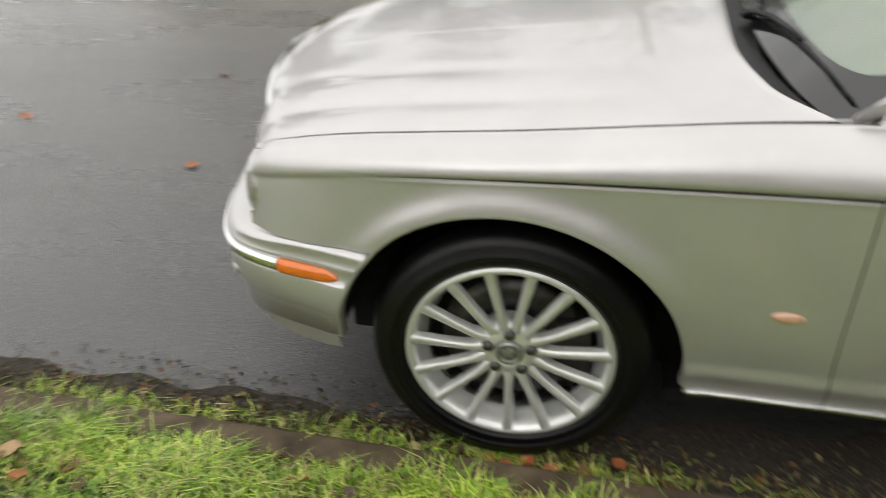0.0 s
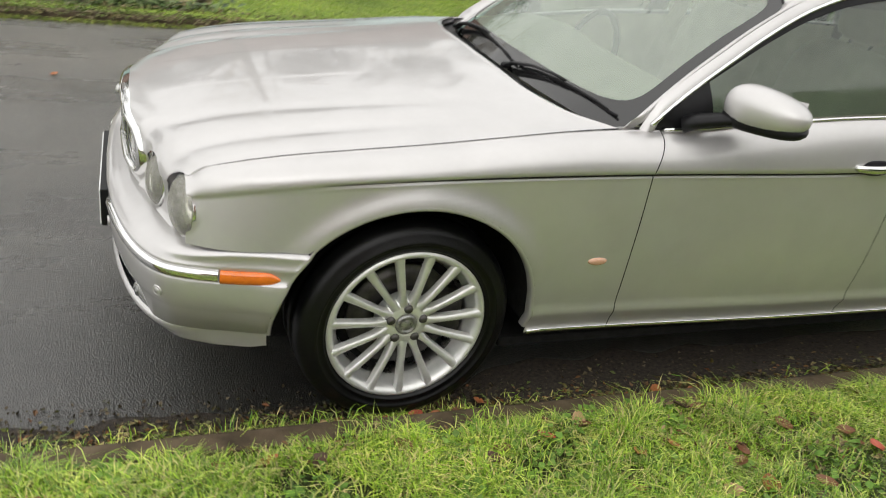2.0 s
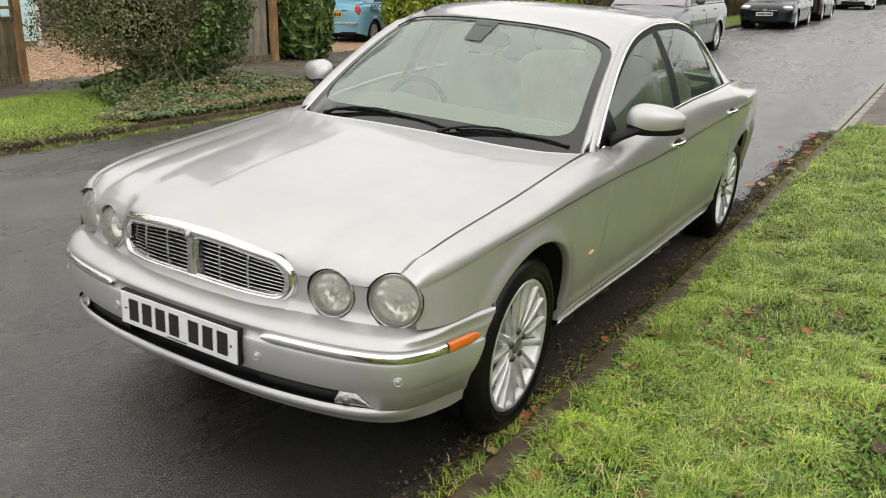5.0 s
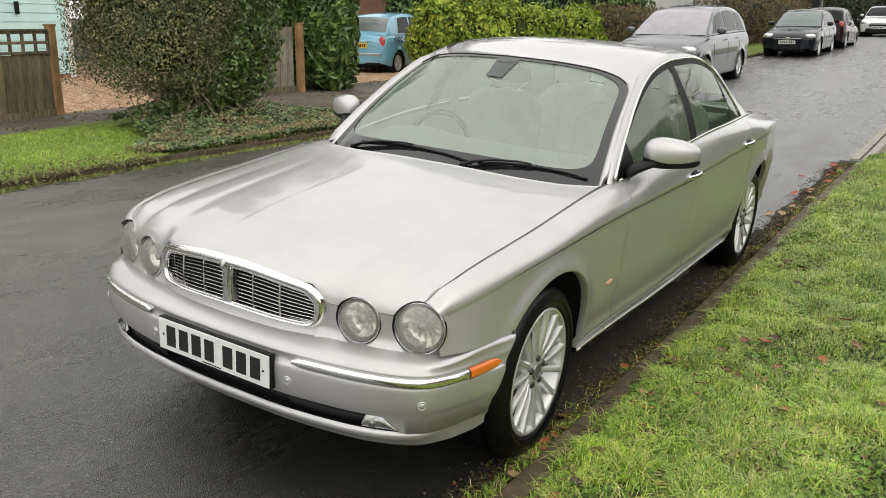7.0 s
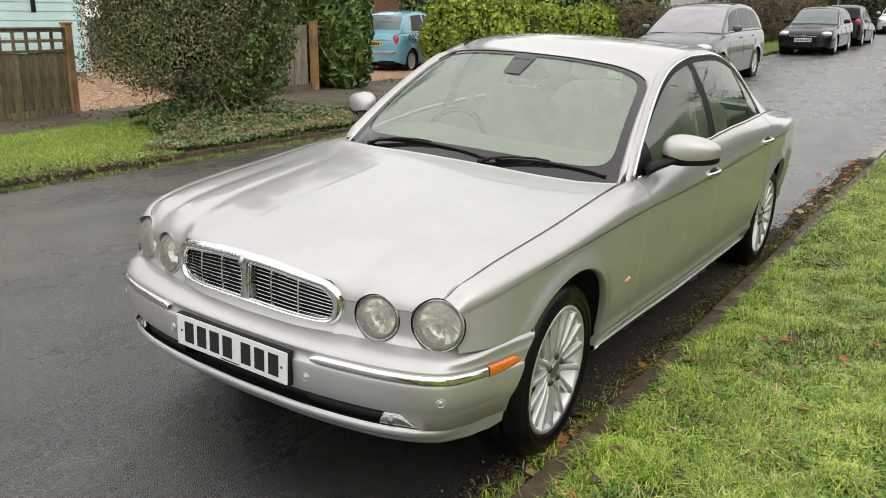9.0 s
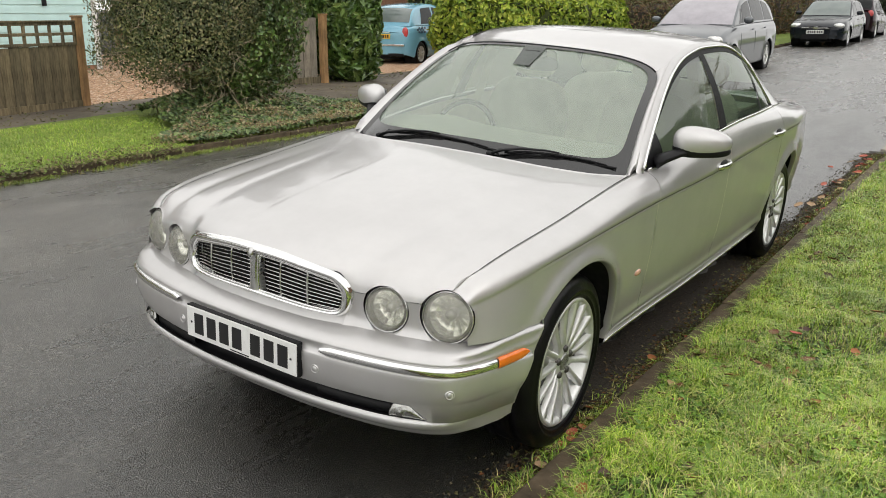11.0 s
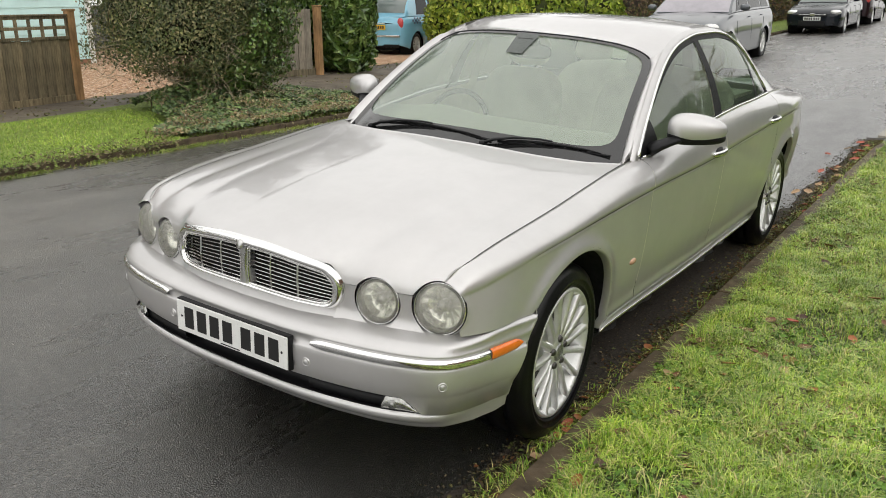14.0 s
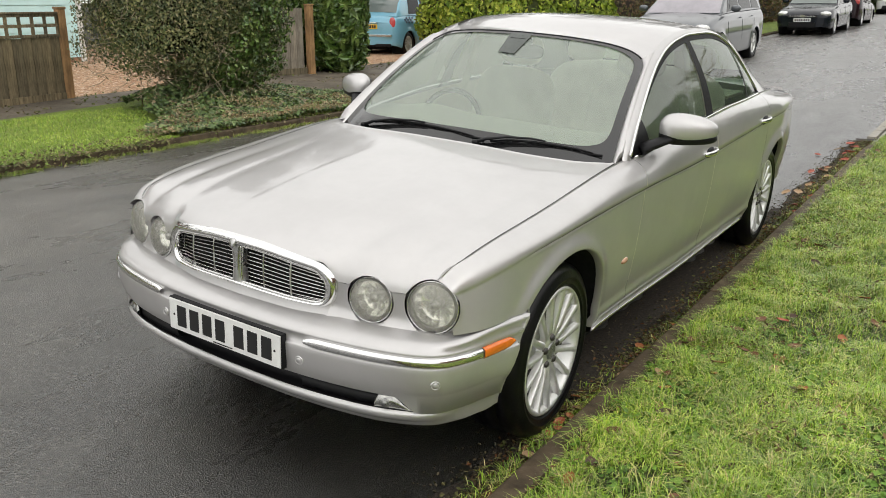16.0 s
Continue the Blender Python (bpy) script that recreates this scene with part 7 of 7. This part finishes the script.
# red-brown house behind the drive
house2 = thing("house", "brick house with a dark red door behind the drive", "house")
part("wall", box_mesh((17.5, 19.5, 0.1), (34, 27, 6.0)), BRICK, house2)
part("door", box_mesh((19.6, 19.42, 0.3), (20.8, 19.52, 2.4), 0.01), RED_PAINT, house2, "dark red front door")
part("window", box_mesh((21.3, 19.44, 1.2), (23.0, 19.52, 2.4), 0.01), GLAZE, house2)
part("window_frame", box_mesh((21.2, 19.46, 1.1), (23.1, 19.51, 2.5), 0.01), WHITE_TRIM, house2)
part("porch", box_mesh((18.0, 18.6, 2.45), (21.6, 19.6, 2.65), 0.02), WHITE_TRIM, house2)
part("roof", box_mesh((17.2, 19.1, 6.0), (34.3, 27.3, 6.3), 0.03), plain("roof_slate", (0.10, 0.08, 0.07), 0.8, 0, 0.3, 6), house2)


# ---- shrubs and hedges ----
def shell_points(n, centre, radii, seed, power=3.0, hollow=0.72, zmin=-1.0, lump=0.12, freq=1.6):
    """Points in the outer layer of a lumpy rounded box, with outward directions."""
    r = np.random.default_rng(seed)
    C, N = [], []
    while len(C) < n:
        d = r.normal(0, 1, 3)
        d /= np.linalg.norm(d)
        if d[2] < zmin:
            continue
        k = (np.abs(d) ** power).sum() ** (-1 / power)
        f = 1 + lump * noise.noise(Vector(d * freq + np.array(centre))) + lump * 0.6 * noise.noise(Vector(d * freq * 3.1 + np.array(centre)))
        rad = r.uniform(hollow, 1.0) ** 0.6
        C.append(np.array(centre) + d * k * np.array(radii) * f * rad)
        N.append(d)
    return np.array(C), np.array(N)


def twigs(name, paths, mat, r0=0.012):
    """Bare crooked twigs joined into one mesh."""
    bm = bmesh.new()
    for p in paths:
        me = tube("t", p, [r0 * (1 - 0.75 * k / (len(p) - 1)) for k in range(len(p))], 5)
        bm.from_mesh(me)
        bpy.data.meshes.remove(me)
    me = bpy.data.meshes.new(name)
    bm.to_mesh(me)
    bm.free()
    me.materials.append(mat)
    return me


def crooked(a, b, n=7, wob=0.08, seed=0):
    r = random.Random(seed)
    a, b = Vector(a), Vector(b)
    return [a + (b - a) * (k / (n - 1)) + Vector((r.gauss(0, wob), r.gauss(0, wob), r.gauss(0, wob * 0.6))) * math.sin(math.pi * k / (n - 1)) for k in range(n)]


big_bush = thing("bush", "large dark clipped evergreen bush with bare lower twigs", "bush", pose(4.78, 6.90, 0.22))
C, N = shell_points(84000, (0.06, 0, 1.46), (1.10, 1.02, 1.24), 11, 7.0, 0.6, -0.99, 0.09, 1.5)
sel = (C[:, 2] > np.where(C[:, 0] > 0.72, 0.10, np.where(C[:, 0] < -0.55, 0.66, 0.50)) + 0.13 * np.sin(C[:, 0] * 7 + C[:, 1] * 5)) | (np.random.default_rng(3).random(len(C)) < 0.02)
part("leaves", leaf_cloud("leaves", C[sel], N[sel], 0.040, BUSH_LEAF, 12), None, big_bush)
side_on = (C[:, 0] - 0.35 * C[:, 1] + 0.25 * np.sin(C[:, 2] * 3) > 0.42) & (np.random.default_rng(6).random(len(C)) < 0.55)
part("ivy_leaves", leaf_cloud("ivy_leaves", C[side_on] * [1.02, 1.03, 1.0], N[side_on], 0.062, LAUREL, 13, 0.7), None, big_bush, "dark green ivy climbing through the bush")
# dark ball within the leaves: the bush's inner shade as a solid colour
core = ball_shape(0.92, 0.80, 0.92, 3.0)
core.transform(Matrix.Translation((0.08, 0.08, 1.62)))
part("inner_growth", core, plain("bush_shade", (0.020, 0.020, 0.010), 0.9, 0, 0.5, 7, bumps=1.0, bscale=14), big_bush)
paths = []
rr = random.Random(5)
for k in range(60):
    a = rr.uniform(0, 6.28)
    s = (0.12 + rr.gauss(0, 0.32), rr.gauss(-0.2, 0.28), 0.0)
    e = (0.15 + math.cos(a) * rr.uniform(0.3, 1.0), math.sin(a) * rr.uniform(0.5, 1.1), rr.uniform(0.7, 1.5))
    paths.append(crooked(s, e, 8, 0.10, k))
for k, p in enumerate(paths):
    part("stem", twigs("stem", [p], TWIG, 0.010), None, big_bush)
paths = []
for k in range(120):
    a = rr.uniform(2.6, 5.9)
    z = rr.uniform(0.3, 2.6)
    s = (math.cos(a) * 0.95, math.sin(a) * 0.88, z)
    e = (math.cos(a + rr.uniform(-0.2, 0.2)) * 1.27, math.sin(a + rr.uniform(-0.2, 0.2)) * 1.20, z + rr.uniform(-0.30, 0.35))
    paths.append(crooked(s, e, 6, 0.05, 200 + k))
for p in paths:
    part("twig", twigs("twig", [p], TWIG, 0.0045), None, big_bush)

def ivy_edge(y):
    """Where the lawn gives way to ivy on the opposite verge."""
    return 3.05 + 0.55 * (y - 5.1) + 0.35 * noise.noise((y * 1.7, 0, 6.0))


# ivy mound and dead litter under it, spilling to the kerb
r2 = np.random.default_rng(21)
C, N = [], []
while len(C) < 24000:
    x, y = r2.uniform(2.8, 7.1), r2.uniform(5.12, 7.9)
    if x < ivy_edge(y) or y > 7.45 + 0.12 * (x - 4):
        continue
    h = 0.34 * math.exp(-(((x - 5.0) / 1.1) ** 2 + ((y - 6.75) / 0.8) ** 2)) + 0.05 * noise.noise((x * 2, y * 2, 1.0))
    C.append((x, y, far_verge_z(x, y) + max(0.0, h) * r2.uniform(0.6, 1.05) + 0.025 + 0.03 * r2.random()))
    N.append((0, -0.4, 1))
tagged(part("ivy", leaf_cloud("ivy", C, N, 0.055, IVY, 22, 0.8), None), "dark ivy carpet under the bush", "ivy", "", "stuff")
C, N = [], []
for _ in range(7500):
    x, y = r2.uniform(2.9, 6.9), 5.12 + abs(r2.normal(0, 0.60))
    if x < ivy_edge(y) - 0.1 or y > 7.2 or noise.noise((x * 2.2, y * 2.2, 3.0)) < 0.04:
        continue
    C.append((x, y, far_verge_z(x, y) + 0.05 + 0.05 * r2.random() + 0.30 * math.exp(-(((x - 5.0) / 1.1) ** 2 + ((y - 6.75) / 0.8) ** 2))))
    N.append((0, -0.5, 1))
DEAD_MIX = blade_mat("dead_ivy_mix", [(0.22, 0.16, 0.09), (0.42, 0.34, 0.22), (0.12, 0.08, 0.045), (0.30, 0.20, 0.11), (0.17, 0.23, 0.06), (0.52, 0.46, 0.33)])
tagged(part("ivy_litter", leaf_cloud("ivy_litter", C, N, 0.036, DEAD_MIX, 26, 0.5), None), "dead tan leaves caught in the ivy", "leaves", "", "stuff")
fallen = thing("fallen_twigs", "pale dead twigs lying over the ivy", "twigs", None, "", "stuff")
for k in range(34):
    x, y = r2.uniform(3.6, 6.2), r2.uniform(5.5, 6.9)
    z = far_verge_z(x, y) + 0.09 + 0.26 * math.exp(-(((x - 5.0) / 1.1) ** 2 + ((y - 6.75) / 0.8) ** 2))
    a, n = r2.uniform(0, 6.28), r2.uniform(0.12, 0.34)
    part("twig", twigs("twig", [crooked((x, y, z), (x + n * math.cos(a), y + n * math.sin(a), z + r2.uniform(0.0, 0.16)), 6, 0.02, 700 + k)], TWIG, 0.006), None, fallen)
C, N = [], []
for _ in range(6500):
    x = r2.uniform(-2.0, 6.9)
    y = far_kerb_y(x) + r2.normal(0.04, 0.09) + (0.55 * r2.random() if x > 3.0 else 0)
    C.append((x, y, 0.17 + 0.05 * r2.random() + (0.04 if y > 5.2 else 0)))
    N.append((0, -0.3, 1))
KERB_MIX = blade_mat("kerb_moss_mix", [(0.12, 0.15, 0.04), (0.20, 0.16, 0.09), (0.15, 0.22, 0.05), (0.09, 0.07, 0.04), (0.32, 0.27, 0.16)])
tagged(part("kerb_litter", leaf_cloud("kerb_litter", C, N, 0.035, KERB_MIX, 23), None), "dead leaves and moss over the far kerb", "leaves", "", "stuff")
spots = []
for _ in range(60000):
    x = r2.uniform(-3.0, 6.8)
    y = r2.uniform(5.1, 7.5) if r2.random() < 0.75 else 5.12 + abs(r2.normal(0, 0.1))
    if x > ivy_edge(y) and r2.random() < 0.90 + 0.08 * min(1.0, x - ivy_edge(y)):
        continue
    spots.append((x, y, far_verge_z(x, y) - 0.005))
FAR_GRASS = blade_mat("far_grass_blades", [(0.18, 0.31, 0.035), (0.31, 0.48, 0.06), (0.25, 0.40, 0.05), (0.46, 0.58, 0.14), (0.44, 0.48, 0.13)], 0.4, 0.9)
tagged(part("far_grass", blades("far_grass", spots, 0.036, 0.007, FAR_GRASS, 2.0, 31), None), "short grass on the opposite verge", "grass", "", "stuff")
spots = []
for _ in range(7600):
    x = r2.uniform(-6.0, 6.9)
    if noise.noise((x * 1.4, 0, 4)) < -0.15 and r2.random() < 0.6:
        continue
    y = 5.07 - abs(r2.normal(0, 0.07)) if r2.random() < 0.70 else 5.22 + r2.normal(0, 0.03)
    spots.append((x, y, road_z(x, y) if y < 5.09 else 0.19))
FAR_WEED = blade_mat("far_weeds", [(0.10, 0.16, 0.03), (0.26, 0.38, 0.05), (0.16, 0.13, 0.07), (0.34, 0.45, 0.08), (0.20, 0.26, 0.06), (0.38, 0.31, 0.16)], 0.3, 2.2)
tagged(part("far_gutter_grass", blades("far_gutter_grass", spots, 0.040, 0.008, FAR_WEED, 2.6, 35), None), "ragged grass growing over the far kerb", "grass", "", "stuff")
C = []
for _ in range(2600):
    x = r2.uniform(2.0, 13.8)
    y = pave_y(x) + r2.uniform(-0.1, 1.1) if x < 7.3 else r2.uniform(5.6, 9.5)
    if x < 7.3 and r2.random() < 0.6:
        continue
    if noise.noise((x * 0.9, y * 0.9, 2.0)) < -0.1:
        continue
    z = far_verge_z(x, pave_y(x)) + 0.012 if x < 7.3 else 0.134 + float(rise(x)) + 0.10 * (y - 5.12) / 4.48
    C.append((x, y, z))
tagged(part("path_litter", leaf_cloud("path_litter", C, np.tile([0, 0, 1.0], (len(C), 1)), 0.045, KERB_MIX, 24), None), "pale leaf bits scattered on the tarmac apron", "leaves", "", "stuff")
# low plants on the far verge and a sapling trunk
C, N = [], []
for _ in range(1300):
    x, y = r2.normal(-0.75, 0.35), 5.35 + abs(r2.normal(0, 0.2))
    C.append((x, y, 0.2 + abs(r2.normal(0.04, 0.05))))
    N.append((0, -0.5, 1))
plant = thing("low_plant", "low straggly ground-cover plants at the verge edge", "plant")
part("leaves", leaf_cloud("leaves", C, N, 0.07, IVY, 33), None, plant)
trunk = thing("young_tree", "slim dark tree trunk in the opposite verge", "tree", pose(-0.09, 5.6, 0.16))
part("trunk", tube("trunk", [(0, 0, 0), (0.01, 0, 0.8), (-0.02, 0.02, 1.8), (0.02, 0, 3.0), (0, 0, 4.2)], [0.075, 0.06, 0.055, 0.045, 0.02], 10), plain("bark", (0.14, 0.12, 0.09), 0.85, 0, 0.3, 20, bumps=0.6, bscale=40), trunk)
for k in range(24):
    part("branch", twigs("branch", [crooked((0, 0, rr.uniform(2.2, 4.0)), (rr.uniform(-1.2, 1.2), rr.uniform(-1.2, 1.2), rr.uniform(3.4, 5.2)), 7, 0.08, 400 + k)], TWIG, 0.014), None, trunk)


def hedge(name, label, a, b, depth, z0, h, n, size, mat, seed, core_col, leaf_ratio=0.55):
    """A run of hedge as a chain of lumpy clumps."""
    a, b = Vector(a), Vector(b)
    ob = thing(name, label, "hedge")
    L = (b - a).length
    k = max(1, round(L / 1.5))
    Cs, Ns = [], []
    for i in range(k):
        p = a + (b - a) * ((i + 0.5) / k)
        hh = h * random.uniform(0.92, 1.08)
        c, nn = shell_points(n // k, (p.x, p.y, z0 + hh * 0.5), (L / k * 0.62, depth / 2, hh * 0.52), seed + i, 2.7, 0.7, -0.95, 0.24, 1.9)
        Cs.append(c)
        Ns.append(nn)
    part("leaves", leaf_cloud("leaves", np.concatenate(Cs), np.concatenate(Ns), size, mat, seed, leaf_ratio), None, ob)
    ang = math.degrees(math.atan2((b - a).y, (b - a).x))
    # near-black core: shade between the hedge leaves is put into its colour
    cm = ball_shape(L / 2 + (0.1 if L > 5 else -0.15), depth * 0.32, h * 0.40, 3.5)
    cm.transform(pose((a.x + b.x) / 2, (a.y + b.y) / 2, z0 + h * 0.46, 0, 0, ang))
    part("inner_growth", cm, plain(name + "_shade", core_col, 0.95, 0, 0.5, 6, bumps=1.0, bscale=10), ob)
    return ob


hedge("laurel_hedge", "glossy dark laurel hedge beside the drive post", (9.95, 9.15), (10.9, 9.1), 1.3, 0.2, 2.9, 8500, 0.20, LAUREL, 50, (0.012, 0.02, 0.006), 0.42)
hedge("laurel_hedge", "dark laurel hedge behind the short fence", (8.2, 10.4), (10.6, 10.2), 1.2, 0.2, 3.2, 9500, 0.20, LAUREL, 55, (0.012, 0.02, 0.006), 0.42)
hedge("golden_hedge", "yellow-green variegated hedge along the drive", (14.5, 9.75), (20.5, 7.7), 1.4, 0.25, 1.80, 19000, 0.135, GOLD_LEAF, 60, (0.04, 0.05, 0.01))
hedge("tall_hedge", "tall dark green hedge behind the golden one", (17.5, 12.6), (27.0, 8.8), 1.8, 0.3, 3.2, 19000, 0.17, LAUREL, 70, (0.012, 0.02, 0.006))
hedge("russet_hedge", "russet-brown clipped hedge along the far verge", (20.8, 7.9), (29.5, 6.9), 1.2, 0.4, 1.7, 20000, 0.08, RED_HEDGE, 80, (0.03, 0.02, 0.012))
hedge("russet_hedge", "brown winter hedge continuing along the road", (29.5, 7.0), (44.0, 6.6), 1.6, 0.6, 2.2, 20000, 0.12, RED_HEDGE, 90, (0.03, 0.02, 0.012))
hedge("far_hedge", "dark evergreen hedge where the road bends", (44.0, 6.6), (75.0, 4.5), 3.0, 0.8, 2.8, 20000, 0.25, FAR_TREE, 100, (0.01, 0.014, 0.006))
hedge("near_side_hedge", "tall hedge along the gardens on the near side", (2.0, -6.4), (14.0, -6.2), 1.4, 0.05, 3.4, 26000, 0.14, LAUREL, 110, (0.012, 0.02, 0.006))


def tree(label, x, y, z0, h, spread, seed, n=3500, mat=None):
    """A bare or thinly leaved tree: tapering trunk, limbs, and a loose uneven crown."""
    r = random.Random(seed)
    t = thing("tree", label, "tree", pose(x, y, z0))
    part("trunk", tube("trunk", crooked((0, 0, 0), (r.uniform(-0.3, 0.3), r.uniform(-0.3, 0.3), h * 0.7), 8, 0.12, seed), [0.22 * (1 - 0.1 * k) for k in range(8)], 9), TWIG, t)
    limbs = []
    for k in range(60):
        z = h * r.uniform(0.28, 0.7)
        a = r.uniform(0, 6.28)
        l = spread * r.uniform(0.4, 1.0)
        limbs.append(crooked((0, 0, z), (math.cos(a) * l, math.sin(a) * l, z + h * r.uniform(0.08, 0.32)), 8, 0.25, seed * 50 + k))
    for p in limbs:
        part("limb", twigs("limb", [p], TWIG, 0.05), None, t)
    if mat:
        Cs, Ns = [], []
        for k in range(26):
            a, q = r.uniform(0, 6.28), spread * math.sqrt(r.random())
            c = (math.cos(a) * q, math.sin(a) * q, h * r.uniform(0.35, 1.0))
            cc, nn = shell_points(n // 26, c, (spread * 0.30, spread * 0.30, h * 0.10), seed + k, 2.2, 0.3, -1, 0.3, 2.0)
            Cs.append(cc)
            Ns.append(nn)
        part("crown", leaf_cloud("crown", np.concatenate(Cs), np.concatenate(Ns), 0.28, mat, seed), None, t)
    return t


tree("dark evergreen tree behind the hedges", 24.0, 14.5, 0.3, 9.0, 3.2, 1, 5200, FAR_TREE)
tree("dark evergreen tree behind the hedges", 34.0, 12.0, 0.6, 9.5, 3.6, 2, 5200, FAR_TREE)
tree("evergreen tree in a garden along the road", 46.0, 10.5, 0.8, 10.0, 4.0, 3, 5200, FAR_TREE)
tree("evergreen tree at the end of the road", 62.0, 4.4, 1.0, 7.0, 3.2, 4, 5200, FAR_TREE)
tree("dark evergreen behind the laurel hedge", 13.5, 17.0, 0.2, 10.5, 3.2, 5, 7000, FAR_TREE)
for k, (x, y, h, w) in enumerate(((-16.0, 24.0, 11.5, 4.2), (-8.0, 26.0, 13.0, 4.6), (-0.5, 26.5, 12.0, 4.4), (6.5, 25.5, 13.0, 4.6), (19.5, 22.5, 12.5, 4.4))):
    tree("tall evergreen tree behind the opposite houses", x, y, 0.1, h, w, 20 + k, 7000, FAR_TREE)
tree("bare winter tree on the near side gardens", -6.0, -12.0, 0.0, 9.0, 4.0, 6)
tree("bare winter tree on the near side gardens", 5.0, -13.0, 0.0, 10.0, 4.5, 7)
tree("bare winter tree beside the near drive", 25.0, -8.0, 0.3, 9.0, 4.6, 8)
hedge("near_side_hedge", "clipped dark hedge beyond the near drive", (15.0, -5.8), (34.0, -5.2), 1.4, 0.2, 3.1, 20000, 0.16, LAUREL, 115, (0.012, 0.02, 0.006))
pole = thing("street_pole", "slim grey street pole on the far verge", "pole", pose(22.9, 5.6, 0.5))
part("shaft", tube("shaft", [(0, 0, 0), (0, 0, 5.5)], [0.06, 0.045], 10), DULL_CHROME, pole)
pole2 = thing("street_pole", "slim grey street pole further along the road", "pole", pose(41.5, 5.2, 0.9))
part("shaft", tube("shaft", [(0, 0, 0), (0, 0, 5.5)], [0.07, 0.05], 10), DULL_CHROME, pole2)
far_house = thing("house", "distant white-gabled brick house above the hedges", "house")
part("wall", box_mesh((52, 10.5, 0.9), (60, 18, 4.6)), WHITE_TRIM, far_house)
part("roof", box_mesh((51.6, 10.1, 4.6), (60.4, 18.4, 5.2), 0.05), BRICK, far_house)

# ---- fallen leaves ----
for (x, y, k) in ((0.58, -1.25, 1), (0.34, -1.135, 3), (0.48, -1.07, 4), (-0.68, -1.18, 0), (0.70, -1.24, 1), (-0.1, -1.33, 2), (-0.35, -1.42, 0), (-0.95, -1.30, 4), (-1.05, -1.22, 1), (-0.3, -1.12, 2), (0.15, -1.20, 2), (1.35, -1.35, 3), (1.9, -1.75, 0), (2.4, -1.30, 2), (1.25, -1.62, 1), (0.75, -1.45, 4)):
    drop_leaf(x, y, near_verge_z(x, y) + 0.028, k)
rl = random.Random(77)
for k in range(38):
    x, y = rl.uniform(-1.4, 1.6), rl.uniform(-1.75, -1.04)
    drop_leaf(x, y, near_verge_z(x, y) + 0.026, rl.choice((0, 0, 2, 2, 1, 4, 5, 7)), rl.uniform(0.04, 0.065))
for k in range(70):
    x, y = rl.uniform(-1.8, 7.5), -1.02 - abs(rl.gauss(0, 0.9))
    drop_leaf(x, y, near_verge_z(x, y) + float(rise(x)) + 0.024, rl.choice((0, 0, 2, 4, 1, 5, 7, 9)), rl.uniform(0.035, 0.07))
for k in range(34):
    x, y = rl.uniform(3.3, 7.8), rl.gauss(-0.80, 0.07)
    drop_leaf(x, y, road_z(x, y) + 0.012, 3 if k % 3 else 4, rl.uniform(0.05, 0.11))
for k in range(26):
    x, y = rl.uniform(-1.8, 1.4), rl.gauss(-0.86, 0.02)
    drop_leaf(x, y, road_z(x, y) + 0.02, rl.randrange(10), rl.uniform(0.03, 0.055))
for (x, y, k) in ((0.06, -0.835, 3), (0.12, -0.85, 1), (0.01, -0.86, 3), (0.20, -0.845, 0), (-0.12, -0.83, 2), (0.28, -0.80, 1), (-0.22, -0.85, 4), (0.15, -0.80, 2)):
    drop_leaf(x, y, road_z(x, y) + 0.028, k, 0.05)
for (x, y) in ((-1.55, 0.55), (-1.9, 1.6), (-2.6, 0.9), (-1.2, 2.9)):
    drop_leaf(x, y, road_z(x, y) + 0.006, 1, 0.06)
